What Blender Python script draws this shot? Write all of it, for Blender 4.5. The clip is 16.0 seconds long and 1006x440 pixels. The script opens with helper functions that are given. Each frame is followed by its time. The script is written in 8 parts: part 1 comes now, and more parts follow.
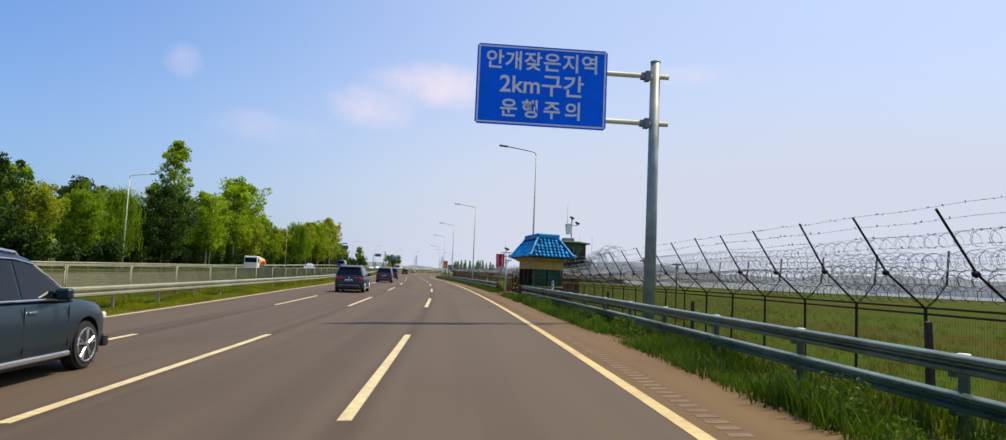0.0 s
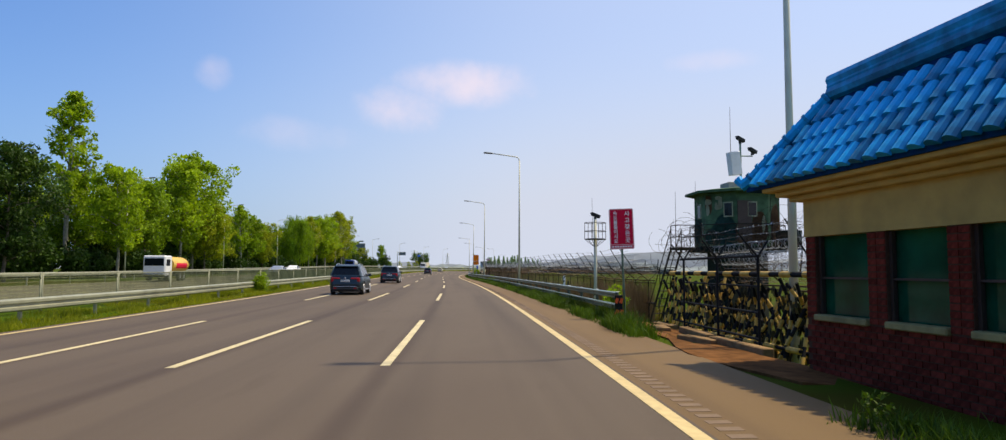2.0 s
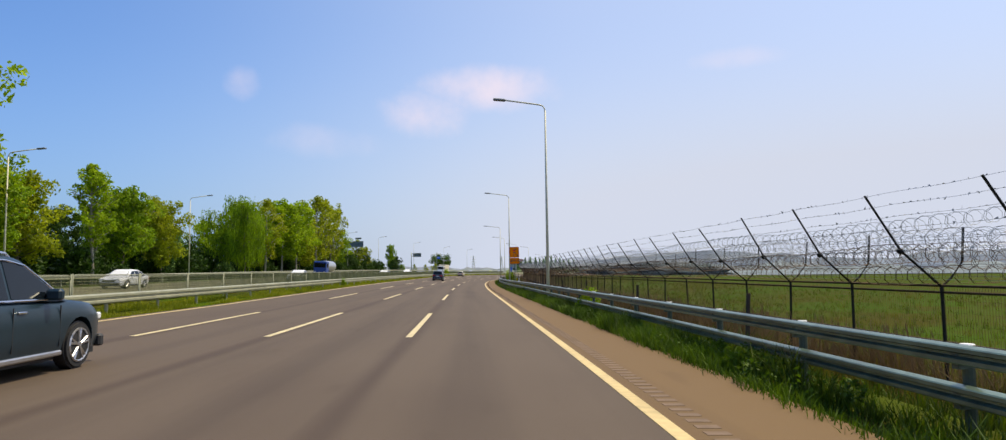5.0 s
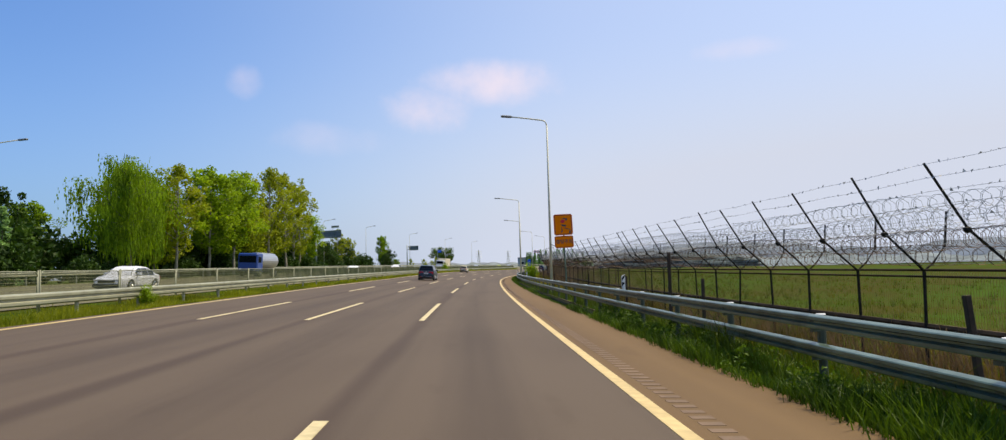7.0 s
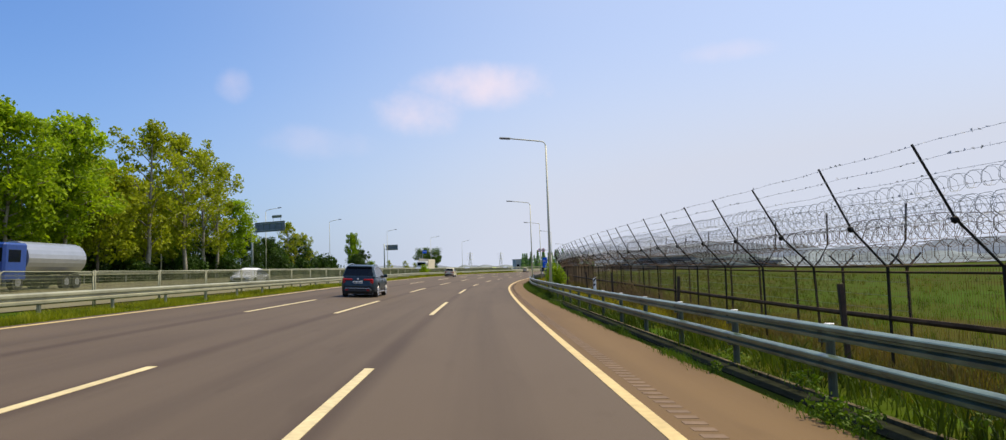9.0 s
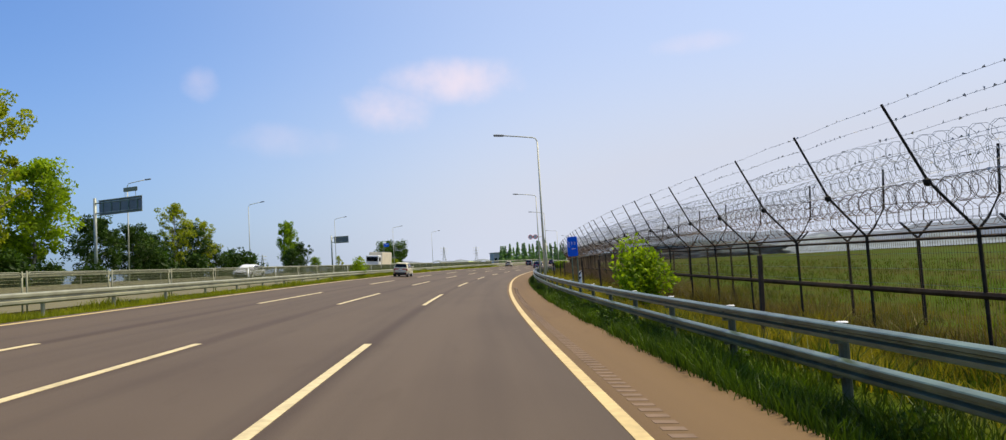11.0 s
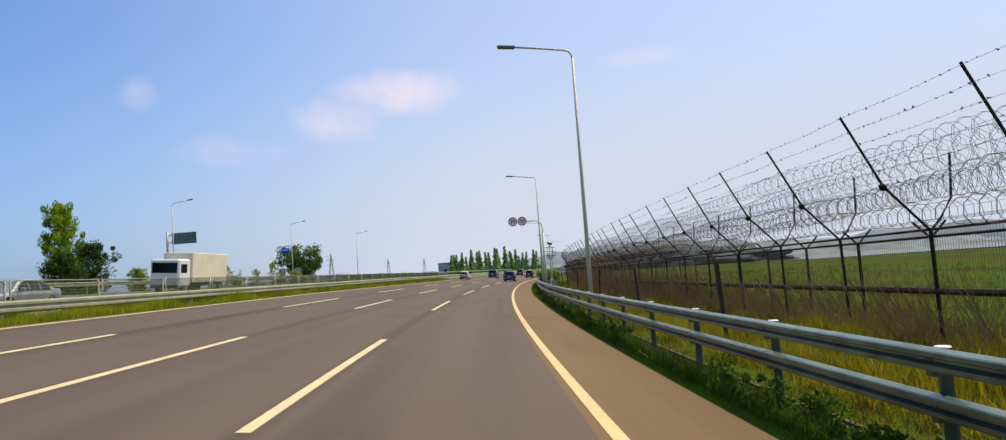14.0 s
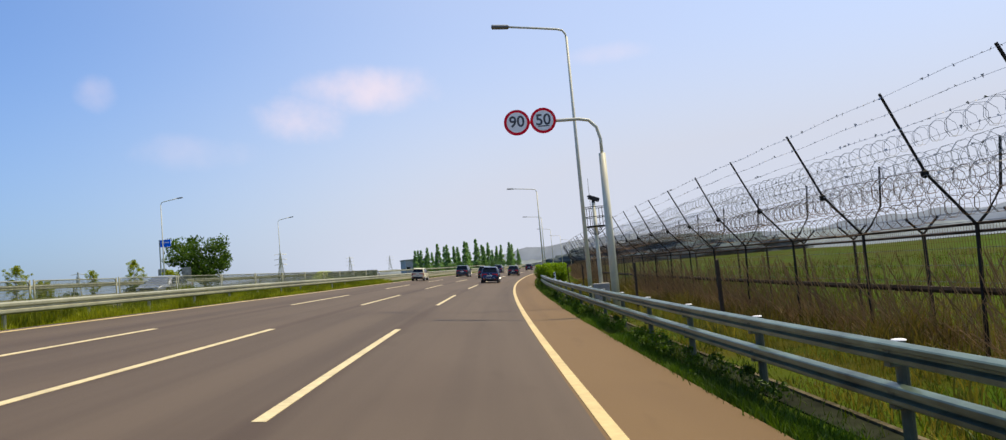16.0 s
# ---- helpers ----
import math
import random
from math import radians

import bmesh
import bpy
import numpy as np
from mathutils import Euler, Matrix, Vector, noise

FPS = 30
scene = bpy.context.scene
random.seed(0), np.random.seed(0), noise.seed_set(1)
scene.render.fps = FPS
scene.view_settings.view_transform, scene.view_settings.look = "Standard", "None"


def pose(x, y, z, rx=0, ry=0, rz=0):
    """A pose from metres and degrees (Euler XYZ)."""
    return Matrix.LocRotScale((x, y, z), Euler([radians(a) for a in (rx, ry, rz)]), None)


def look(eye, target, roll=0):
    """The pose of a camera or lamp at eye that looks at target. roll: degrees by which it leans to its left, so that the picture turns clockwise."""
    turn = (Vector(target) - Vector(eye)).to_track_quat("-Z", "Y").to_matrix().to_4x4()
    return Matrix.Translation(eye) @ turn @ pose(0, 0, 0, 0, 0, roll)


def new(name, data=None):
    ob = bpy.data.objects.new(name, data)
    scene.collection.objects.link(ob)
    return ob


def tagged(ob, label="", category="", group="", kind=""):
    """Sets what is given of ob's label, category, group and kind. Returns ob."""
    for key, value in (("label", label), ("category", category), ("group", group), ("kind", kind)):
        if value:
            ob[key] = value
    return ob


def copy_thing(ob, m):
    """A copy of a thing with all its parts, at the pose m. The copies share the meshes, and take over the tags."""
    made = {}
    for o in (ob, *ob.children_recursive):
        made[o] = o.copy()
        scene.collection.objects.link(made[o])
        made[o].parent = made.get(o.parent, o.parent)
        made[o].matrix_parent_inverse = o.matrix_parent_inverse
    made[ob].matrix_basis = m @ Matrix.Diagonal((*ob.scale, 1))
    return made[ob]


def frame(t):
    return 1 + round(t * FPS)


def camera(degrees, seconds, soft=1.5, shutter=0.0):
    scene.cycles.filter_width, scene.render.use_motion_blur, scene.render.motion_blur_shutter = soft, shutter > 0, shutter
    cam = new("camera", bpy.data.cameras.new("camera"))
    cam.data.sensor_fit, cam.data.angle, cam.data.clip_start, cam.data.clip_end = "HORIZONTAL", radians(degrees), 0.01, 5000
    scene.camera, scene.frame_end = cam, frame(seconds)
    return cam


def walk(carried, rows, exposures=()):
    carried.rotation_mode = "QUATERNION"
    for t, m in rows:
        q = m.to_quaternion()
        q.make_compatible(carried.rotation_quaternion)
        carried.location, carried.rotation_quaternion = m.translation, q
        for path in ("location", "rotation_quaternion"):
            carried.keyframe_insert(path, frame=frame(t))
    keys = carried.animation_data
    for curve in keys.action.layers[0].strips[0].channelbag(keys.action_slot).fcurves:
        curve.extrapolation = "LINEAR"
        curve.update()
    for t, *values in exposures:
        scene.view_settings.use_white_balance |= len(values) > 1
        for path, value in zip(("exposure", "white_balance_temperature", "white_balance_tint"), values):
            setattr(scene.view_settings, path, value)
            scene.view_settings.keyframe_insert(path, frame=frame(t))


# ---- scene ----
cam = camera(72.4, 16.0, soft=1.25, shutter=0.0)
EYE = 1.496
# seconds, x, y, heading (clockwise from +y), pitch, lean to the right
PATH_ROWS = [
    (0.0, 9.975, 13.722, 7.05, 4.59, -2.51),
    (0.5, 10.676, 24.239, 6.48, 4.72, -2.35),
    (1.0, 11.322, 34.729, 5.61, 4.47, -2.11),
    (1.5, 11.865, 45.217, 4.83, 4.41, -1.32),
    (2.0, 12.276, 55.738, 4.48, 4.18, -0.23),
    (2.5, 12.636, 66.251, 4.10, 4.23, -0.18),
    (3.0, 12.929, 76.779, 3.70, 4.16, -0.23),
    (3.5, 13.145, 87.339, 3.27, 4.21, -0.23),
    (4.0, 13.281, 97.929, 2.90, 4.35, 0.13),
    (4.5, 13.347, 108.535, 2.58, 4.43, 0.44),
    (5.0, 13.353, 119.142, 2.30, 4.45, 0.71),
    (5.5, 13.308, 129.735, 2.07, 4.43, 0.95),
    (6.0, 13.221, 140.301, 1.91, 4.37, 1.15),
    (6.5, 13.101, 150.826, 1.84, 4.24, 1.33),
    (7.0, 12.957, 161.297, 1.91, 4.02, 1.54),
    (7.5, 12.837, 171.785, 2.16, 4.14, 1.75),
    (8.0, 12.746, 182.249, 2.30, 4.12, 1.81),
    (8.5, 12.737, 192.729, 2.56, 4.26, 1.86),
    (9.0, 12.782, 203.274, 2.65, 4.24, 1.90),
    (9.5, 12.915, 213.890, 3.01, 4.11, 2.18),
    (10.0, 13.132, 224.565, 3.55, 3.93, 2.57),
    (10.5, 13.430, 235.291, 4.16, 3.78, 2.98),
    (11.0, 13.807, 246.062, 4.78, 3.69, 3.34),
    (11.5, 14.258, 256.873, 5.34, 3.75, 3.58),
    (12.0, 14.783, 267.724, 5.80, 4.00, 3.61),
    (12.5, 15.456, 278.642, 6.59, 4.12, 3.82),
    (13.0, 16.270, 289.600, 7.29, 4.14, 3.93),
    (13.5, 17.256, 300.596, 8.12, 4.36, 3.98),
    (14.0, 18.445, 311.601, 9.05, 4.41, 4.05),
    (14.5, 19.816, 322.564, 9.74, 4.29, 4.38),
    (15.0, 21.346, 333.477, 10.41, 4.25, 4.79),
    (15.5, 22.920, 344.348, 10.83, 4.01, 5.13),
    (16.0, 24.495, 355.225, 11.61, 3.95, 5.08),
]


def eye_pose(x, y, yaw, pitch, lean):
    a, b = radians(yaw), radians(pitch)
    ahead = Vector((math.sin(a) * math.cos(b), math.cos(a) * math.cos(b), math.sin(b)))
    eye = Vector((x, y, EYE))
    return look(eye, eye + ahead * 10, -lean)


walk(cam, [(t, eye_pose(x, y, a, b, c)) for t, x, y, a, b, c in PATH_ROWS])

# ---------- sky, sun, exposure ----------
SUN_AZ, SUN_EL = 66.0, 62.0          # clockwise from +y, above the horizon
HAZE_AZ = 82.0                       # where the sky is palest
scene.view_settings.exposure = 0.0


def make_world():
    world = bpy.data.worlds.new("sky")
    scene.world = world
    world.use_nodes = True
    nt = world.node_tree
    nt.nodes.clear()
    N, Lk = nt.nodes.new, nt.links.new
    out, bg = N("ShaderNodeOutputWorld"), N("ShaderNodeBackground")
    sky = N("ShaderNodeTexSky")
    sky.sky_type, sky.sun_disc = "NISHITA", False
    sky.sun_elevation, sky.sun_rotation = radians(SUN_EL), radians(SUN_AZ)
    sky.air_density, sky.dust_density, sky.ozone_density, sky.altitude = 1.0, 2.2, 2.5, 0
    coord = N("ShaderNodeTexCoord")
    unit = N("ShaderNodeVectorMath")
    unit.operation = "NORMALIZE"
    Lk(coord.outputs["Generated"], unit.inputs[0])
    sep = N("ShaderNodeSeparateXYZ")
    Lk(unit.outputs[0], sep.inputs[0])
    # haze towards the horizon
    haze = N("ShaderNodeMapRange")
    haze.inputs["From Min"].default_value, haze.inputs["From Max"].default_value = -0.02, 0.36
    haze.inputs["To Min"].default_value, haze.inputs["To Max"].default_value = 0.85, 0.08
    haze.interpolation_type = "SMOOTHSTEP"
    Lk(sep.outputs["Z"], haze.inputs["Value"])
    mix = N("ShaderNodeMix")
    mix.data_type = "RGBA"
    mix.inputs["B"].default_value = (HAZE[0], HAZE[1], HAZE[2], 1)
    # more of it on the sun's side
    side = N("ShaderNodeVectorMath")
    side.operation = "DOT_PRODUCT"
    side.inputs[1].default_value = (math.sin(radians(HAZE_AZ)), math.cos(radians(HAZE_AZ)), 0)
    Lk(unit.outputs[0], side.inputs[0])
    toward = N("ShaderNodeMapRange")
    toward.interpolation_type = "SMOOTHSTEP"
    toward.inputs["From Min"].default_value, toward.inputs["From Max"].default_value = -0.62, 0.62
    Lk(side.outputs["Value"], toward.inputs["Value"])
    scale = N("ShaderNodeMath")
    scale.operation = "MULTIPLY_ADD"
    scale.inputs[1].default_value, scale.inputs[2].default_value = 0.55, 0.48
    Lk(toward.outputs[0], scale.inputs[0])
    low = N("ShaderNodeMath")
    low.operation = "MULTIPLY"
    Lk(scale.outputs[0], low.inputs[0])
    Lk(haze.outputs[0], low.inputs[1])
    veil = N("ShaderNodeMath")
    veil.operation, veil.use_clamp = "MULTIPLY_ADD", True
    veil.inputs[1].default_value = 0.46
    Lk(toward.outputs[0], veil.inputs[0])
    Lk(low.outputs[0], veil.inputs[2])
    Lk(veil.outputs[0], mix.inputs["Factor"])
    tone = N("ShaderNodeMix")
    tone.data_type, tone.blend_type = "RGBA", "MULTIPLY"
    tone.inputs["Factor"].default_value = 1.0
    tone.inputs["B"].default_value = (*SKY_TONE, 1)
    Lk(sky.outputs[0], tone.inputs["A"])
    Lk(tone.outputs["Result"], mix.inputs["A"])
    # duller on the side away from it
    away = N("ShaderNodeMapRange")
    away.interpolation_type = "SMOOTHSTEP"
    away.inputs["From Min"].default_value, away.inputs["From Max"].default_value = -0.5, 0.3
    away.inputs["To Min"].default_value, away.inputs["To Max"].default_value = 1.0, 0.0
    Lk(side.outputs["Value"], away.inputs["Value"])
    dull = N("ShaderNodeMix")
    dull.data_type, dull.blend_type = "RGBA", "MULTIPLY"
    dull.inputs["B"].default_value = (*FAR_TONE, 1)
    Lk(away.outputs[0], dull.inputs["Factor"])
    Lk(mix.outputs["Result"], dull.inputs["A"])
    colour = dull.outputs["Result"]
    # thin fair-weather clouds: azimuth, elevation, half-width, half-height, density
    noise_tex = N("ShaderNodeTexNoise")
    noise_tex.inputs["Scale"].default_value, noise_tex.inputs["Detail"].default_value = 12.0, 4.0
    noise_tex.inputs["Roughness"].default_value = 0.6
    Lk(unit.outputs[0], noise_tex.inputs["Vector"])
    total = None
    for az, el, hw, hh, dens in CLOUDS:
        a, e = radians(az), radians(el)
        c = Vector((math.sin(a) * math.cos(e), math.cos(a) * math.cos(e), math.sin(e)))
        right = Vector((math.cos(a), -math.sin(a), 0))
        up = right.cross(c) * -1
        terms = []
        for axis, half in ((right, hw), (up, hh)):
            dot = N("ShaderNodeVectorMath")
            dot.operation = "DOT_PRODUCT"
            sub = N("ShaderNodeVectorMath")
            sub.operation = "SUBTRACT"
            Lk(unit.outputs[0], sub.inputs[0])
            sub.inputs[1].default_value = c
            Lk(sub.outputs[0], dot.inputs[0])
            dot.inputs[1].default_value = axis / radians(half)
            sq = N("ShaderNodeMath")
            sq.operation = "POWER"
            ab = N("ShaderNodeMath")
            ab.operation = "ABSOLUTE"
            Lk(dot.outputs["Value"], ab.inputs[0])
            Lk(ab.outputs[0], sq.inputs[0])
            sq.inputs[1].default_value = 2.0
            terms.append(sq)
        add = N("ShaderNodeMath")
        Lk(terms[0].outputs[0], add.inputs[0])
        Lk(terms[1].outputs[0], add.inputs[1])
        wob = N("ShaderNodeMath")
        wob.operation = "MULTIPLY_ADD"
        wob.inputs[1].default_value, wob.inputs[2].default_value = 2.8, -1.35
        Lk(noise_tex.outputs[0], wob.inputs[0])
        add2 = N("ShaderNodeMath")
        Lk(add.outputs[0], add2.inputs[0])
        Lk(wob.outputs[0], add2.inputs[1])
        fade = N("ShaderNodeMapRange")
        fade.interpolation_type = "SMOOTHSTEP"
        fade.inputs["From Min"].default_value, fade.inputs["From Max"].default_value = 1.4, -1.1
        fade.inputs["To Min"].default_value, fade.inputs["To Max"].default_value = 0.0, dens
        Lk(add2.outputs[0], fade.inputs["Value"])
        if total is None:
            total = fade.outputs[0]
        else:
            mx = N("ShaderNodeMath")
            mx.operation = "MAXIMUM"
            Lk(total, mx.inputs[0])
            Lk(fade.outputs[0], mx.inputs[1])
            total = mx.outputs[0]
    cm = N("ShaderNodeMix")
    cm.data_type = "RGBA"
    cm.inputs["B"].default_value = (*CLOUD_COLOUR, 1)
    Lk(total, cm.inputs["Factor"])
    Lk(colour, cm.inputs["A"])
    Lk(cm.outputs["Result"], bg.inputs["Color"])
    bg.inputs["Strength"].default_value = SKY_STRENGTH
    Lk(bg.outputs[0], out.inputs[0])


SKY_STRENGTH = 0.115
SKY_TONE = (1.26, 1.46, 1.74)
FAR_TONE = (0.60, 0.77, 0.93)
HAZE = (5.75, 6.1, 7.15)
CLOUD_COLOUR = (8.5, 7.2, 7.8)
CLOUDS = [(1.4, 15.3, 6.4, 1.9, 0.8), (-4.4, 13.1, 3.8, 2.1, 0.85), (-18.6, 15.0, 1.5, 1.4, 0.42), (21.5, 16.6, 3.4, 0.9, 0.35), (-12.0, 10.8, 5.0, 1.4, 0.25)]
make_world()

sun_data = bpy.data.lights.new("sun", "SUN")
sun_data.energy, sun_data.angle, sun_data.color = 5.0, radians(1.3), (1.0, 0.85, 0.57)
sun = new("sun", sun_data)
_a, _e = radians(SUN_AZ), radians(SUN_EL)
SUN_DIR = Vector((math.sin(_a) * math.cos(_e), math.cos(_a) * math.cos(_e), math.sin(_e)))
sun.matrix_world = look(SUN_DIR * 50, (0, 0, 0))

# ---------- the road's line: headings along it, and its crossfall ----------
HEAD_S = (0, 40, 70, 100, 140, 180, 220, 260, 300, 340, 380, 410)
HEAD_A = (3.65, 2.46, 1.33, 0.46, -0.63, -0.27, 0.87, 2.10, 5.03, 7.95, 10.74, 12.79)
BANK_S = (-100, 0, 30, 60, 90, 120, 150, 180, 210, 240, 270, 300, 330, 360, 400, 700)
BANK_A = (-2.3, -2.20, -2.00, -0.57, 0.10, 1.02, 1.31, 2.01, 2.63, 3.09, 3.94, 4.79, 5.25, 5.44, 5.05, 4.6)
S_ALL = np.arange(-120, 1400, 0.5)
_th = np.radians(np.interp(S_ALL, HEAD_S, HEAD_A))
_far = S_ALL - 410
_th = np.where(_far > 0, np.radians(12.79) + np.radians(0.06) * np.where(_far < 300, _far * (1 - _far / 600), 150), _th)
_x, _y = np.cumsum(np.sin(_th)) * 0.5, np.cumsum(np.cos(_th)) * 0.5
_i0 = int(np.argmin(abs(S_ALL)))
# slow swings of the lanes to either side of that line
SWING_S = (0, 25, 50, 75, 100, 125, 150, 175, 200, 225, 250, 275, 300, 325, 350, 375, 400, 425)
SWING_U = (-0.06, 0.10, 0.21, 0.20, 0.20, 0.17, 0.13, -0.01, -0.18, -0.29, -0.37, -0.36, -0.15, -0.03, 0.08, 0.19, 0.12, -0.00)
_w = np.interp(np.arange(-160, 1440, 0.5), SWING_S, SWING_U)
_w = np.convolve(_w, np.full(81, 1 / 81), "same")[80:80 + len(S_ALL)]
X_ALL, Y_ALL, TH_ALL = _x - _x[_i0] + 8.05 + _w * np.cos(_th), _y - _y[_i0] - _w * np.sin(_th), _th
U0 = 1.25


def plan(s, u):
    """Plan place at s metres along the first lane line and u metres to its right; arrays too."""
    th = np.interp(s, S_ALL, TH_ALL)
    return np.interp(s, S_ALL, X_ALL) + u * np.cos(th), np.interp(s, S_ALL, Y_ALL) - u * np.sin(th)


def fall(s):
    return np.tan(np.radians(np.interp(s, BANK_S, BANK_A)))


def z_road(s, u):
    return -(np.asarray(u) - U0) * fall(s)


def turn(s):
    """Degrees by which the road is turned at s, for pose()."""
    return -math.degrees(float(np.interp(s, S_ALL, TH_ALL)))


L_EDGE, R_EDGE = -9.95, 5.3
LINE_S, LINE_U = (-100, 0, 60, 120, 180, 240, 300, 360, 420, 700), (3.45, 3.45, 3.36, 3.41, 3.46, 3.55, 3.74, 3.64, 3.5, 3.5)
EDGE_S, EDGE_U = (-100, 40, 70, 110, 175, 280, 300, 322, 345, 365, 700), (4.8, 4.82, 5.0, 5.15, 5.26, 5.33, 5.5, 5.72, 5.6, 5.42, 5.4)
RAIL_U, FENCE_U, MED_RAIL_U, MED_FENCE_U = 5.98, 11.2, -11.1, -12.4
FORK_S = (-60, 38, 62, 100, 115, 176, 200, 222, 255, 285, 310, 328, 371, 800)
FORK_Z = (1.2, 1.18, 1.08, 0.95, 1.08, 1.2, 1.22, 1.3, 1.6, 1.8, 1.82, 1.72, 1.5, 1.5)
FORK_H = 2.35


def z_fork(s):
    return np.interp(s, FORK_S, FORK_Z)


def z_left(s, u=-14.0):
    """Level of the opposite carriageway, banked through the bend."""
    level = np.interp(s, (-100, 30, 60, 100, 180, 300, 400, 700), (-0.25, -0.2, 0.0, 0.2, 0.5, 0.88, 1.08, 1.08))
    tilt = np.interp(s, (120, 180, 240, 300, 340, 700), (0.0, 0.02, 0.045, 0.062, 0.07, 0.07))
    u = np.asarray(u, float)
    return level + tilt * np.clip(-14 - u, 0, 17) * np.clip((u + 43) / 9, 0, 1)


def ground_z(s, u):
    """Height of the ground anywhere, the road included."""
    s, u = np.broadcast_arrays(np.asarray(s, float), np.asarray(u, float))
    road = z_road(s, np.clip(u, L_EDGE, R_EDGE))
    field = z_fork(s) - FORK_H
    r = np.clip((u - 6.6) / 2.6, 0, 1)
    r = r * r * (3 - 2 * r)
    right = (road - 0.04) * (1 - r) + field * r
    far = np.clip((u - 30) / 120, 0, 1)
    right = right * (1 - far) + (-1.6) * far
    left_flat = z_left(s, u)
    l = np.clip((L_EDGE - u) / 3.0, 0, 1)
    l = l * l * (3 - 2 * l)
    left = (road - 0.03) * (1 - l) + left_flat * l
    return np.where(u > R_EDGE, right, np.where(u < L_EDGE, left, road))


def at(s, u, dz=0.0, rz=0.0):
    """A pose standing on the ground at (s, u), turned along the road."""
    x, y = plan(s, u)
    return pose(float(x), float(y), float(ground_z(s, u)) + dz, 0, 0, turn(s) + rz)


def place(s, u, z):
    x, y = plan(s, u)
    return Vector((float(x), float(y), float(z)))


# ---------- materials ----------
def mat(name, col, rough=0.6, var=0.18, scale=6.0, scale2=0.6, bump=0.15, metal=0.0, coord="Object", dark=None, stretch=None, island=0.0, rand=0.0, spec=None, bump_dist=0.02, contrast=1.0):
    m = bpy.data.materials.new(name)
    m.use_nodes = True
    nt = m.node_tree
    N, Lk = nt.nodes.new, nt.links.new
    b = nt.nodes["Principled BSDF"]
    tc = N("ShaderNodeTexCoord")
    vec = tc.outputs[coord]
    if stretch:
        mp = N("ShaderNodeMapping")
        mp.inputs["Scale"].default_value = stretch
        Lk(vec, mp.inputs["Vector"])
        vec = mp.outputs[0]
    n1, n2 = N("ShaderNodeTexNoise"), N("ShaderNodeTexNoise")
    n1.inputs["Scale"].default_value, n1.inputs["Detail"].default_value = scale, 5
    n2.inputs["Scale"].default_value, n2.inputs["Detail"].default_value = scale2, 4
    Lk(vec, n1.inputs["Vector"])
    Lk(vec, n2.inputs["Vector"])
    add = N("ShaderNodeMath")
    add.operation = "ADD"
    Lk(n1.outputs[0], add.inputs[0])
    Lk(n2.outputs[0], add.inputs[1])
    fac = add.outputs[0]
    lo, hi = 1 - 0.3 / contrast, 1 + 0.3 / contrast
    if island or rand:
        src = N("ShaderNodeNewGeometry").outputs["Random Per Island"] if island else N("ShaderNodeObjectInfo").outputs["Random"]
        k = N("ShaderNodeMath")
        k.operation = "MULTIPLY_ADD"
        k.inputs[1].default_value = island or rand
        k.inputs[2].default_value = -(island or rand) / 2
        Lk(src, k.inputs[0])
        s2 = N("ShaderNodeMath")
        Lk(k.outputs[0], s2.inputs[0])
        Lk(fac, s2.inputs[1])
        fac = s2.outputs[0]
    mr = N("ShaderNodeMapRange")
    mr.inputs["From Min"].default_value, mr.inputs["From Max"].default_value = lo, hi
    Lk(fac, mr.inputs["Value"])
    mx = N("ShaderNodeMix")
    mx.data_type = "RGBA"
    d = dark or tuple(c * (1 - 2 * var) for c in col)
    mx.inputs["A"].default_value = (*d, 1)
    mx.inputs["B"].default_value = (*(min(1, c * (1 + (var if not dark else 0))) for c in col), 1)
    Lk(mr.outputs[0], mx.inputs["Factor"])
    Lk(mx.outputs["Result"], b.inputs["Base Color"])
    b.inputs["Roughness"].default_value, b.inputs["Metallic"].default_value = rough, metal
    if spec is not None:
        b.inputs["Specular IOR Level"].default_value = spec
    if bump:
        bp = N("ShaderNodeBump")
        bp.inputs["Strength"].default_value, bp.inputs["Distance"].default_value = bump, bump_dist
        Lk(n1.outputs[0], bp.inputs["Height"])
        Lk(bp.outputs[0], b.inputs["Normal"])
    return m


def leaf_mat(name, col, col2, trans=0.35):
    """Leaves: two greens by island, a little light shining through."""
    m = mat(name, col, rough=0.6, spec=0.25, dark=col2, scale=0.5, scale2=0.25, bump=0, coord="Object", island=0.5)
    nt = m.node_tree
    b, out = nt.nodes["Principled BSDF"], nt.nodes["Material Output"]
    t = nt.nodes.new("ShaderNodeBsdfTranslucent")
    mix = nt.nodes.new("ShaderNodeMixShader")
    mix.inputs[0].default_value = trans
    src = b.inputs["Base Color"].links[0].from_socket
    nt.links.new(src, t.inputs["Color"])
    nt.links.new(b.outputs[0], mix.inputs[1])
    nt.links.new(t.outputs[0], mix.inputs[2])
    nt.links.new(mix.outputs[0], out.inputs[0])
    return m


